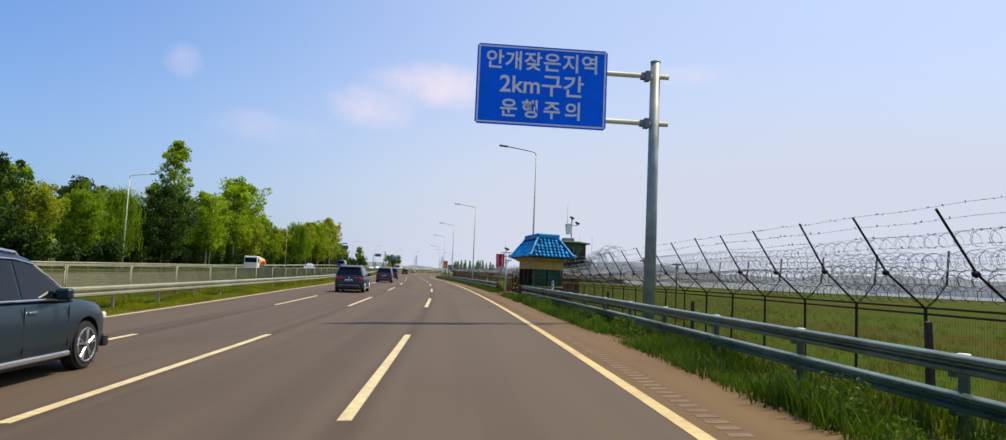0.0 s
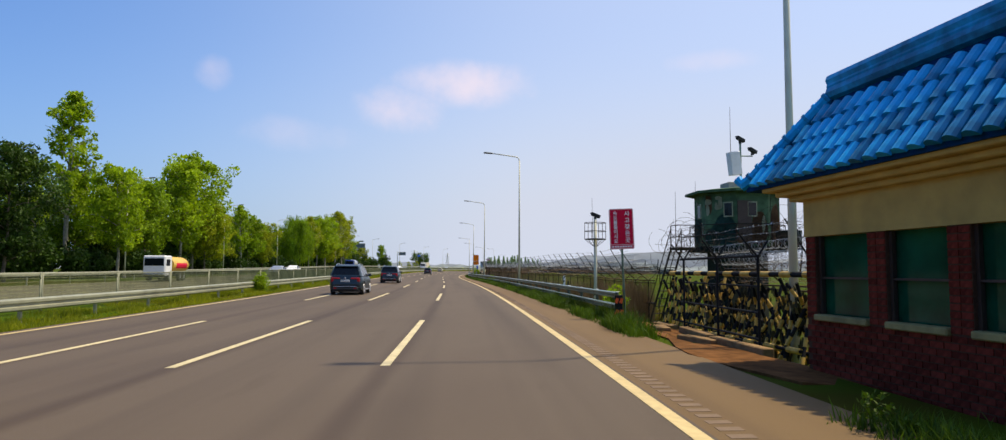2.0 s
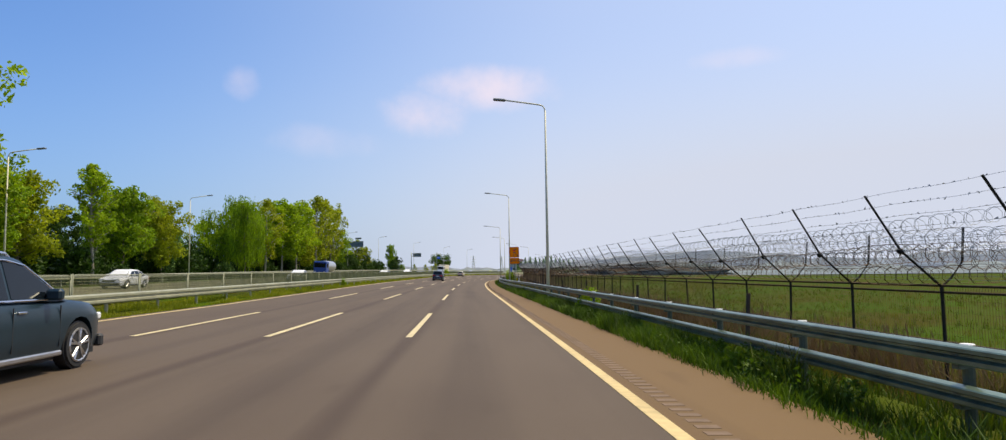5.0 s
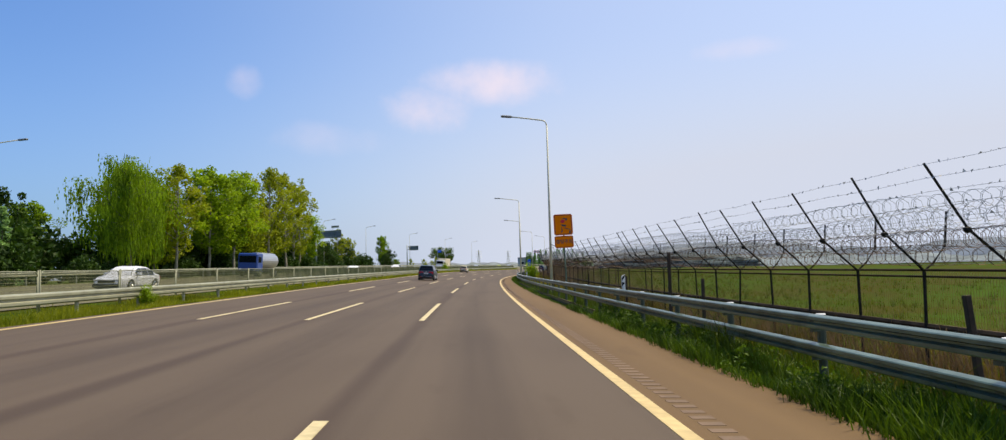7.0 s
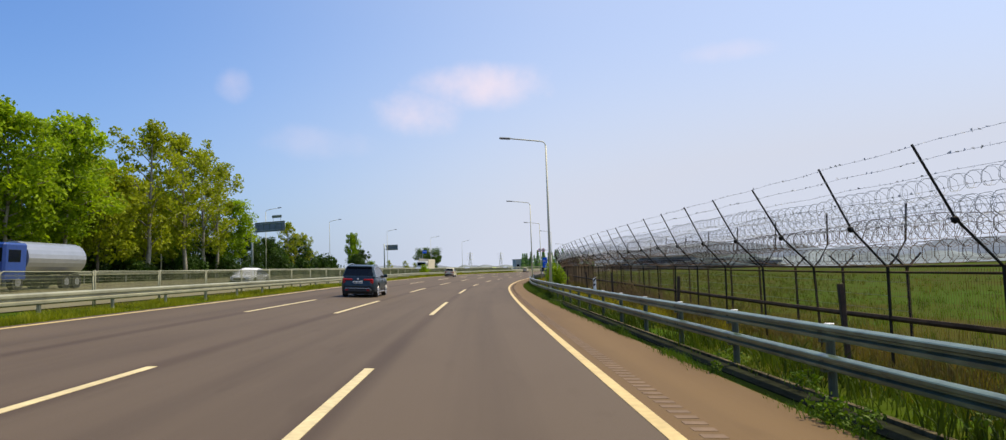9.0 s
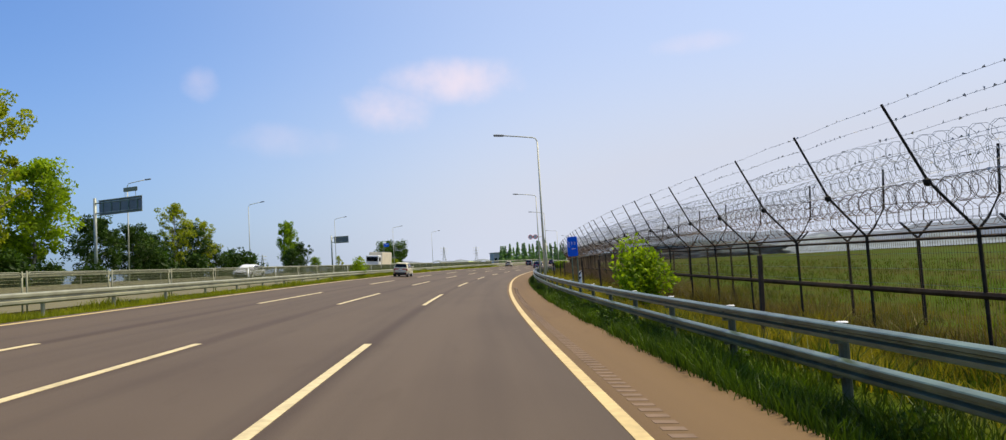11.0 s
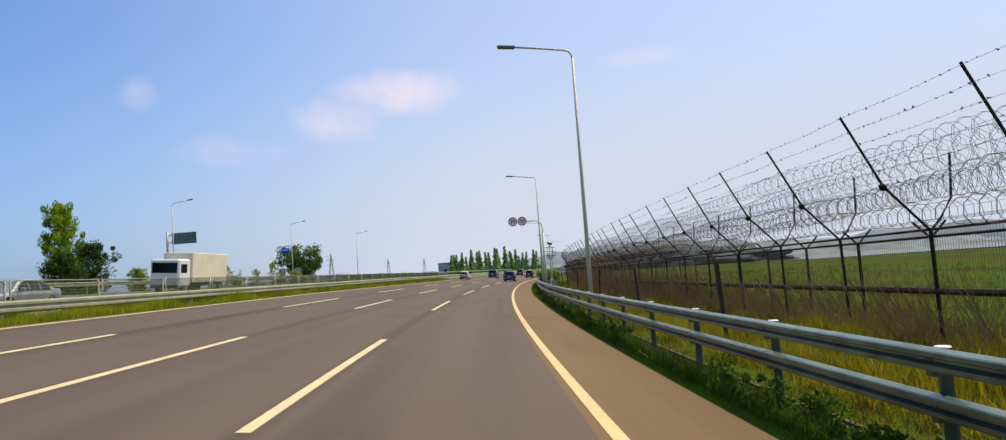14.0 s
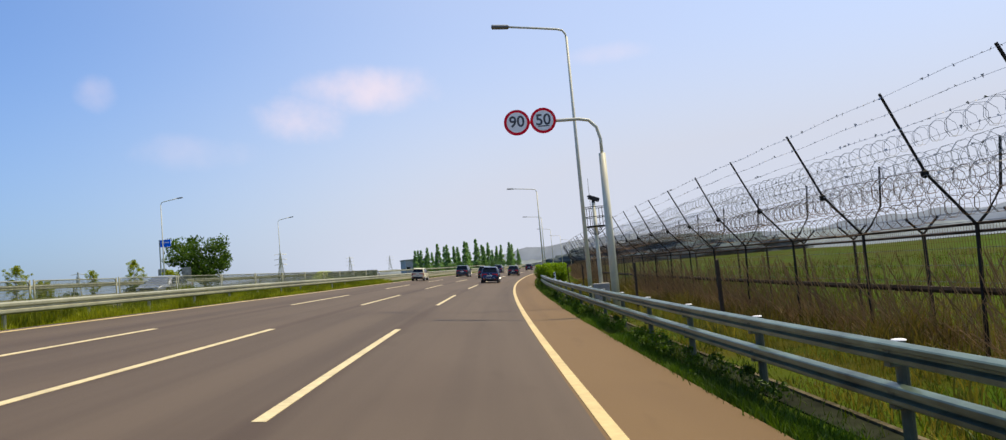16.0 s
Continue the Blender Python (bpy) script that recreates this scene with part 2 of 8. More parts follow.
def asphalt(name, col, streak, crack=True):
    """Worn asphalt: fine aggregate, long oily streaks in the wheel paths, stains, sealed joints."""
    m = bpy.data.materials.new(name)
    m.use_nodes = True
    nt = m.node_tree
    N, Lk = nt.nodes.new, nt.links.new
    b = nt.nodes["Principled BSDF"]
    uv = N("ShaderNodeTexCoord").outputs["UV"]

    def tex(scale, sx, sy, detail=4):
        mp = N("ShaderNodeMapping")
        mp.inputs["Scale"].default_value = (sx, sy, 1)
        Lk(uv, mp.inputs["Vector"])
        n = N("ShaderNodeTexNoise")
        n.inputs["Scale"].default_value, n.inputs["Detail"].default_value = scale, detail
        Lk(mp.outputs[0], n.inputs["Vector"])
        return n.outputs[0]

    def mul(col_in, fac, lo, hi, c):
        mr = N("ShaderNodeMapRange")
        mr.inputs["From Min"].default_value, mr.inputs["From Max"].default_value = lo, hi
        Lk(fac, mr.inputs["Value"])
        mx = N("ShaderNodeMix")
        mx.data_type, mx.blend_type = "RGBA", "MULTIPLY"
        Lk(mr.outputs[0], mx.inputs["Factor"])
        if isinstance(col_in, tuple):
            mx.inputs["A"].default_value = (*col_in, 1)
        else:
            Lk(col_in, mx.inputs["A"])
        mx.inputs["B"].default_value = (*c, 1)
        return mx.outputs["Result"]

    grain = tex(60, 1, 1, 3)
    c = mul(col, grain, 0.3, 0.7, (0.8, 0.8, 0.8))
    c = mul(c, tex(0.9, 1, 0.02, 5), 0.45, 0.75, (1 - streak, 1 - streak * 1.05, 1 - streak))
    c = mul(c, tex(0.35, 1, 0.35, 5), 0.5, 0.75, (0.86, 0.84, 0.84))
    c = mul(c, tex(1.5, 1, 0.25, 6), 0.62, 0.7, (0.9, 0.89, 0.88))
    # darker worn bands along the lane lines
    sx = N("ShaderNodeSeparateXYZ")
    Lk(uv, sx.inputs[0])
    for u_line in (0.0, -3.3, -6.36) if crack else ():
        off = N("ShaderNodeMath")
        off.operation = "SUBTRACT"
        Lk(sx.outputs["X"], off.inputs[0])
        off.inputs[1].default_value = u_line + 0.04
        ab = N("ShaderNodeMath")
        ab.operation = "ABSOLUTE"
        Lk(off.outputs[0], ab.inputs[0])
        wob = N("ShaderNodeMath")
        wob.operation = "MULTIPLY_ADD"
        Lk(tex(0.6, 1, 0.2, 4), wob.inputs[0])
        wob.inputs[1].default_value = 0.3
        Lk(ab.outputs[0], wob.inputs[2])
        c = mul(c, wob.outputs[0], 0.42, 0.22, (0.74, 0.70, 0.70))
    Lk(c, b.inputs["Base Color"])
    b.inputs["Roughness"].default_value = 0.82
    b.inputs["Specular IOR Level"].default_value = 0.3
    bp = N("ShaderNodeBump")
    bp.inputs["Strength"].default_value, bp.inputs["Distance"].default_value = 0.35, 0.006
    Lk(grain, bp.inputs["Height"])
    Lk(bp.outputs[0], b.inputs["Normal"])
    return m


M = {}
M["road"] = asphalt("asphalt", (0.109, 0.080, 0.056), 0.34)
M["road_left"] = asphalt("old asphalt", (0.17, 0.155, 0.08), 0.2, False)
M["shoulder"] = asphalt("shoulder concrete", (0.162, 0.098, 0.038), 0.28, False)
M["paint"] = mat("road paint", (0.60, 0.50, 0.27), 0.6, var=0.14, scale=9, scale2=1.2, bump=0.1, coord="UV")
M["paint_y"] = mat("cream edge line paint", (0.58, 0.44, 0.19), 0.6, var=0.12, scale=7, scale2=0.8, bump=0.1, coord="UV")
M["rumble"] = mat("rumble strip", (0.165, 0.105, 0.06), 0.8, var=0.15, coord="UV")
M["field"] = mat("meadow", (0.044, 0.082, 0.004), 0.95, spec=0.02, dark=(0.055, 0.053, 0.006), scale=0.35, scale2=0.06, contrast=2.0, bump=0.5, coord="Object", bump_dist=0.15)
M["galv"] = mat("galvanised steel", (0.145, 0.21, 0.16), 0.33, var=0.28, scale=3, scale2=0.4, bump=0.03, metal=0.6)
M["galv_d"] = mat("dull grey steel post", (0.085, 0.11, 0.085), 0.55, var=0.3, scale=4, scale2=0.6, bump=0.05, metal=0.4)
M["galv_w"] = mat("weathered zinc beam", (0.36, 0.36, 0.25), 0.5, var=0.14, scale=2, scale2=0.3, bump=0.03, metal=0.4)
M["pole"] = mat("grey painted steel pole", (0.66, 0.64, 0.48), 0.5, var=0.1, scale=2, scale2=0.3, bump=0.02)
M["darksteel"] = mat("dark rusty steel", (0.028, 0.023, 0.018), 0.8, spec=0.25, var=0.3, scale=6, bump=0.1)
M["wire"] = mat("razor wire", (0.50, 0.50, 0.50), 0.6, var=0.3, bump=0, spec=0.15)
M["rustmesh"] = mat("rusty wire mesh", (0.30, 0.18, 0.08), 0.8, var=0.3, scale=1.0, scale2=0.15, bump=0)
M["black"] = mat("black rubber", (0.018, 0.018, 0.02), 0.75, var=0.2, bump=0.05)
M["glass"] = mat("tinted car glass", (0.006, 0.009, 0.013), 0.08, var=0.1, bump=0, spec=0.3)
M["chrome"] = mat("chrome", (0.75, 0.75, 0.76), 0.18, var=0.05, bump=0, metal=1.0)
M["rim"] = mat("alloy rim", (0.55, 0.55, 0.56), 0.3, var=0.08, bump=0, metal=0.9)
M["red_light"] = mat("red tail lamp", (0.42, 0.008, 0.012), 0.2, var=0.15, scale=12, bump=0)
M["head_light"] = mat("clear head lamp", (0.7, 0.72, 0.74), 0.1, var=0.1, bump=0, spec=0.8)
M["plate"] = mat("number plate", (0.75, 0.76, 0.74), 0.4, var=0.05, bump=0)
M["plate_bar"] = mat("dark plate bars", (0.06, 0.06, 0.07), 0.5, var=0.1, bump=0)
M["white"] = mat("white paint", (0.8, 0.8, 0.79), 0.5, var=0.05, bump=0.02)
M["blue"] = mat("blue reflective sheeting", (0.0, 0.15, 0.95), 0.55, var=0.06, scale=1.2, bump=0, spec=0.1)
M["redsign"] = mat("red sign paint", (0.62, 0.008, 0.045), 0.55, var=0.08, bump=0, spec=0.1)
M["orange"] = mat("orange sign sheeting", (1.0, 0.235, 0.0), 0.6, var=0.04, bump=0, spec=0.08)
M["signback"] = mat("dull sign back", (0.18, 0.2, 0.22), 0.5, var=0.12, bump=0.02, metal=0.3)
M["bark"] = mat("bark", (0.16, 0.135, 0.10), 0.9, var=0.3, scale=8, scale2=1, bump=0.5)
M["palebark"] = mat("pale mottled bark", (0.30, 0.28, 0.22), 0.85, var=0.25, scale=4, scale2=1, bump=0.3)


# ---------- mesh helpers ----------
def mesh_from(name, verts, faces, material, smooth=False, uvs=None):
    me = bpy.data.meshes.new(name)
    me.from_pydata(verts, [], faces)
    if uvs is not None:
        lay = me.uv_layers.new(name="UVMap")
        idx = np.empty(len(me.loops), dtype=np.int32)
        me.loops.foreach_get("vertex_index", idx)
        lay.data.foreach_set("uv", np.asarray(uvs, dtype=np.float32)[idx].ravel())
    me.materials.append(material)
    if smooth:
        me.shade_smooth()
    me.update()
    return me


def obj(name, verts, faces, material, parent=None, label="", smooth=False, uvs=None):
    ob = new(name, mesh_from(name, verts, faces, material, smooth, uvs))
    if parent is not None:
        ob.parent = parent
    if label:
        ob["label"] = label
    return ob


def part(name, bm, material, parent=None, label="", smooth=False):
    me = bpy.data.meshes.new(name)
    bm.to_mesh(me)
    bm.free()
    me.materials.append(material)
    if smooth:
        me.shade_smooth()
    ob = new(name, me)
    if parent is not None:
        ob.parent = parent
    if label:
        ob["label"] = label
    return ob


def box(bm, x0, x1, y0, y1, z0, z1, bevel=0.0):
    """Adds a box, its edges rounded by bevel."""
    r = bmesh.ops.create_cube(bm, size=1.0, matrix=Matrix.LocRotScale(((x0 + x1) / 2, (y0 + y1) / 2, (z0 + z1) / 2), None, (abs(x1 - x0), abs(y1 - y0), abs(z1 - z0))))
    if bevel:
        edges = list({e for v in r["verts"] for e in v.link_edges})
        bmesh.ops.bevel(bm, geom=edges, offset=bevel, segments=1, affect="EDGES")


def box_at(bm, m, sx, sy, sz):
    bmesh.ops.create_cube(bm, size=1.0, matrix=m @ Matrix.Diagonal((sx, sy, sz, 1)))


def rod(bm, a, b, r0, r1=None, sides=8):
    """A rod from a to b, tapering."""
    a, b = Vector(a), Vector(b)
    d = b - a
    m = Matrix.Translation((a + b) / 2) @ d.to_track_quat("Z", "Y").to_matrix().to_4x4()
    bmesh.ops.create_cone(bm, cap_ends=True, segments=sides, radius1=r0, radius2=r0 if r1 is None else r1, depth=d.length, matrix=m)


def tubes(paths, radius, sides=4):
    """Vertices and faces of tubes along polylines (each an n x 3 array); one radius or one for each."""
    V, F, n0 = [], [], 0
    ang = np.arange(sides) * 2 * np.pi / sides
    for k, p in enumerate(paths):
        p = np.asarray(p, float)
        r = radius[k] if isinstance(radius, (list, tuple, np.ndarray)) else radius
        t = np.gradient(p, axis=0)
        t /= np.maximum(np.linalg.norm(t, axis=1, keepdims=True), 1e-9)
        ref = np.where(np.abs(t[:, 2:3]) > 0.9, np.array([[1.0, 0, 0]]), np.array([[0, 0, 1.0]]))
        a = np.cross(t, ref)
        a /= np.maximum(np.linalg.norm(a, axis=1, keepdims=True), 1e-9)
        b = np.cross(t, a)
        rr = np.broadcast_to(np.asarray(r, float), (len(p),))[:, None, None]
        ring = p[:, None, :] + rr * (np.cos(ang)[None, :, None] * a[:, None, :] + np.sin(ang)[None, :, None] * b[:, None, :])
        V.append(ring.reshape(-1, 3))
        for i in range(len(p) - 1):
            for j in range(sides):
                j2 = (j + 1) % sides
                F.append((n0 + i * sides + j, n0 + i * sides + j2, n0 + (i + 1) * sides + j2, n0 + (i + 1) * sides + j))
        F.append(tuple(n0 + j for j in range(sides))[::-1])
        F.append(tuple(n0 + (len(p) - 1) * sides + j for j in range(sides)))
        n0 += len(p) * sides
    return np.concatenate(V).tolist(), F


def ribbon(s, us, z_of, lift=0.0):
    """A sheet along the road: stations s, offsets us; vertices, faces and (u, s) coordinates."""
    s, us = np.asarray(s, float), np.asarray(us, float)
    S, U = np.meshgrid(s, us, indexing="ij")
    x, y = plan(S, U)
    z = z_of(S, U) + lift
    V = np.stack([x, y, z], -1).reshape(-1, 3)
    k = len(us)
    F = [(i * k + j, i * k + j + 1, (i + 1) * k + j + 1, (i + 1) * k + j) for i in range(len(s) - 1) for j in range(k - 1)]
    return V.tolist(), F, np.stack([U, S], -1).reshape(-1, 2)


def solid_strip(s, u_of, w, z_of, lift, down=0.02):
    """A thin slab along the road, w wide about u_of(s), with its own edges."""
    s = np.asarray(s, float)
    V, UV = [], []
    for a in s:
        u0, u1 = u_of(a) - w / 2, u_of(a) + w / 2
        for u, dz in ((u0, lift - down), (u0, lift), (u1, lift), (u1, lift - down)):
            x, y = plan(a, u)
            V.append((float(x), float(y), float(z_of(a, u)) + dz))
            UV.append((u, a))
    F = []
    for i in range(len(s) - 1):
        for j in range(3):
            F.append((i * 4 + j, (i + 1) * 4 + j, (i + 1) * 4 + j + 1, i * 4 + j + 1))
    F += [(0, 1, 2, 3), tuple(len(V) - 4 + j for j in (3, 2, 1, 0))]
    return V, F, UV


def words(text, size, material, parent, m, name="lettering", label="", bold=0.0, space=1.0):
    """Letters as a thin solid, centred at the pose m, read from -y, in the xz plane."""
    cu = bpy.data.curves.new(name, "FONT")
    cu.body, cu.size, cu.align_x, cu.align_y = text, size, "CENTER", "CENTER"
    cu.extrude, cu.offset, cu.space_character = 0.003, bold, space
    tmp = new(name, cu)
    me = bpy.data.meshes.new_from_object(tmp.evaluated_get(bpy.context.evaluated_depsgraph_get()))
    bpy.data.objects.remove(tmp)
    me.materials.clear()
    me.materials.append(material)
    me.transform(Matrix.Rotation(radians(90), 4, "X"))
    me.transform(m)
    ob = new(name, me)
    ob.parent = parent
    if label:
        ob["label"] = label
    return ob


def thing(name, label, category, m=None, group="", kind=""):
    ob = new(name)
    ob.empty_display_size = 0.3
    if m is not None:
        ob.matrix_basis = m
    return tagged(ob, label, category, group, kind)


def structure(ob, label, category):
    return tagged(ob, label, category, "", "structure")
# ---------- ground and road ----------
S_ROAD = np.concatenate([np.arange(-60, 520, 2.0), np.arange(520, 900, 6.0)])


def build_ground():
    s = np.concatenate([np.arange(-110, 520, 5.0), np.arange(520, 1390, 20.0)])
    us = [-900, -400, -150, -70, -50, -43, -40, -37, -34, -31, -30, -26, -22, -18, -15, -13.5, -12.6, -12, -11.4, -10.8, -10.3, -9.94]
    V, F, UV = ribbon(s, us, ground_z, -0.02)
    us2 = [5.39, 5.8, 6.2, 6.6, 7.1, 7.6, 8.1, 8.7, 9.3, 10, 12, 16, 24, 40, 80, 160, 400, 1500]
    V2, F2, UV2 = ribbon(s, us2, ground_z, -0.02)
    n = len(V)
    V += V2
    F += [tuple(i + n for i in f) for f in F2]
    # below the paving, and on to the horizon
    V3, F3, UV3 = ribbon(s, [-9.94, -3, 5.39], lambda a, b: ground_z(a, b), -0.25)
    n = len(V)
    V += V3
    F += [tuple(i + n for i in f) for f in F3]
    n = len(V)
    R = 4500
    V += [(-R, -R, -2.6), (R, -R, -2.6), (R, R, -2.6), (-R, R, -2.6)]
    F.append((n, n + 1, n + 2, n + 3))
    structure(obj("ground", V, F, M["field"], smooth=True), "green meadow and grassy verges beside the highway", "ground")


def build_road():
    V, F, UV = ribbon(S_ROAD, [L_EDGE, -8, -6.4, -4.8, -3.2, -1.6, 0, 1.6, 3.5], z_road)
    structure(obj("road", V, F, M["road"], uvs=UV, smooth=True), "worn grey-brown asphalt carriageway with four lanes", "road")
    V, F, UV = ribbon(S_ROAD, [3.5, 3.98, 4.7, R_EDGE], z_road)
    structure(obj("shoulder", V, F, M["shoulder"], uvs=UV, smooth=True), "dusty brown paved hard shoulder of the highway", "shoulder")
    V, F, UV = ribbon(S_ROAD, [-30, -26, -22, -18, -14], z_left, 0.03)
    structure(obj("opposite_road", V, F, M["road_left"], uvs=UV, smooth=True), "pale asphalt of the opposite carriageway behind the median", "road")
    # edge lines
    for name, u, w, key, lab in (("edge_line_1", lambda a: float(np.interp(a, LINE_S, LINE_U)), 0.17, "paint_y", "cream painted edge line along the shoulder"), ("edge_line_2", lambda a: -9.57, 0.16, "paint_y", "cream painted edge line along the median")):
        V, F, UV = solid_strip(S_ROAD, u, w, z_road, 0.006)
        structure(obj(name, V, F, M[key], uvs=UV), lab, "road marking")
    # broken lane lines
    for k, u in enumerate((0.0, -3.3, -6.36)):
        line = structure(new("lane_line_%d" % (k + 1)), "broken white lane line on the asphalt", "road marking")
        for i in range(-3, 24):
            s0, s1 = 21.0 + 22.93 * i - (1.3 if i > 14 else 0), 30.75 + 22.93 * i
            V, F, UV = solid_strip(np.linspace(s0, s1, 6), lambda a: u, 0.15, z_road, 0.006)
            obj("dash", V, F, M["paint"], line, uvs=UV)
    # milled rumble strip beside the edge line
    V, F, UV = [], [], []
    for s in np.arange(-10, 296, 0.29):
        v, f, uv = solid_strip([s, s + 0.15], lambda a: float(np.interp(a, LINE_S, LINE_U)) + 0.38, 0.24, z_road, 0.004)
        n = len(V)
        V += v
        UV += uv
        F += [tuple(i + n for i in q) for q in f]
    tagged(obj("rumble_strip", V, F, M["rumble"], uvs=UV), "ribbed rumble strip beside the edge line", "rumble strip", "", "stuff")


def build_gutter():
    """Concrete drain below the guardrail: a channel coloured dark for wet and shade, with a pale outer lip."""
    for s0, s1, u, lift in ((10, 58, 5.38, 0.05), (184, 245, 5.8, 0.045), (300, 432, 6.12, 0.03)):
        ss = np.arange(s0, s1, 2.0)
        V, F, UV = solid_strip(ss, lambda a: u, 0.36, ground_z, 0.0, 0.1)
        g = structure(obj("gutter", V, F, M["gutter"], uvs=UV), "dark wet concrete gutter below the guardrail, shade in its colour", "gutter")
        V, F, UV = solid_strip(ss, lambda a: u + 0.22, 0.07, ground_z, lift, 0.15)
        obj("kerb_lip", V, F, M["kerb"], g, "pale concrete lip of the gutter", uvs=UV)


# the channel's near-black colour includes the shade lying in it
M["gutter"] = mat("wet shaded concrete channel", (0.022, 0.025, 0.013), 0.95, var=0.3, scale=5, scale2=0.5, bump=0.3, coord="UV", spec=0.04)
M["kerb"] = mat("weathered concrete lip", (0.12, 0.10, 0.058), 0.95, var=0.4, scale=6, scale2=0.6, bump=0.3, coord="UV", spec=0.05)
build_gutter()
build_ground()
build_road()


# ---------- guardrails ----------
def w_beam(s, u, z_top, face=-1, height=0.31, depth=0.085):
    """A W-section beam along the road, its ridges towards face."""
    prof = [(0.0, 0.0), (0.35, -0.025), (0.85, -0.08), (1.0, -0.14), (1.0, -0.33), (0.3, -0.44), (0.3, -0.56), (1.0, -0.67), (1.0, -0.86), (0.85, -0.92), (0.35, -0.975), (0.0, -1.0)]
    back = [(a - 0.12, b) for a, b in prof[::-1]]
    ring = prof + back
    V, F = [], []
    k = len(ring)
    for a in s:
        zt = float(np.interp(a, z_top[0], z_top[1]))
        for px, pz in ring:
            x, y = plan(a, u + face * px * depth)
            V.append((float(x), float(y), zt + pz * height))
    for i in range(len(s) - 1):
        for j in range(k):
            j2 = (j + 1) % k
            F.append((i * k + j, i * k + j2, (i + 1) * k + j2, (i + 1) * k + j))
    F += [tuple(range(k))[::-1], tuple((len(s) - 1) * k + j for j in range(k))]
    return V, F


RAIL_TOP = ((-60, 35, 60, 108, 172, 212, 276, 320, 366, 420, 700), (0.95, 0.92, 0.86, 0.79, 0.79, 0.71, 0.65, 0.67, 0.55, 0.5, 0.4))


def build_guardrail(s0, s1, label):
    """Two narrow ribbed beams on tube posts with flat pale caps."""
    g = structure(new("guardrail"), label, "guardrail")
    s = np.arange(s0, s1 + 0.01, 2.0)
    low = (RAIL_TOP[0], tuple(z - 0.365 for z in RAIL_TOP[1]))
    for name, top in (("upper_beam", RAIL_TOP), ("lower_beam", low)):
        V, F = w_beam(s, RAIL_U, top, height=0.19, depth=0.085)
        obj(name, V, F, M["galv"], g, smooth=True).data.set_sharp_from_angle(angle=radians(24))
    bm = bmesh.new()
    rod(bm, (0, 0, -1.5), (0, 0, 0.02), 0.055, sides=10)
    box(bm, -0.13, -0.03, -0.045, 0.045, -0.2, -0.01)
    box(bm, -0.13, -0.03, -0.045, 0.045, -0.565, -0.375)
    post = part("post", bm, M["galv_d"], g)
    bm = bmesh.new()
    rod(bm, (0, 0, 0.02), (0, 0, 0.03), 0.066, 0.058, 12)
    cap = part("post_cap", bm, M["white"], post, "pale flat cap")
    first = True
    for a in np.arange(s0 + 0.5, s1, 3.2):
        p = post if first else new("post", post.data)
        if not first:
            c = new("post_cap", cap.data)
            c.parent = p
            c["label"] = "pale flat cap"
        first = False
        p.parent = g
        x, y = plan(a, RAIL_U + 0.1)
        p.matrix_basis = pose(float(x), float(y), float(np.interp(a, *RAIL_TOP)) - 0.03, 0, 0, turn(a))


build_guardrail(-41, 59.1, "galvanised double W-beam guardrail on the grassy verge")
build_guardrail(77.0, 561, "long galvanised double W-beam guardrail on the grassy verge")

MED_TOP = ((-60, 20, 60, 86, 100, 180, 200, 288, 307, 376, 395, 700), (0.40, 0.45, 0.60, 0.70, 0.79, 1.14, 1.22, 1.57, 1.66, 1.77, 1.83, 1.95))


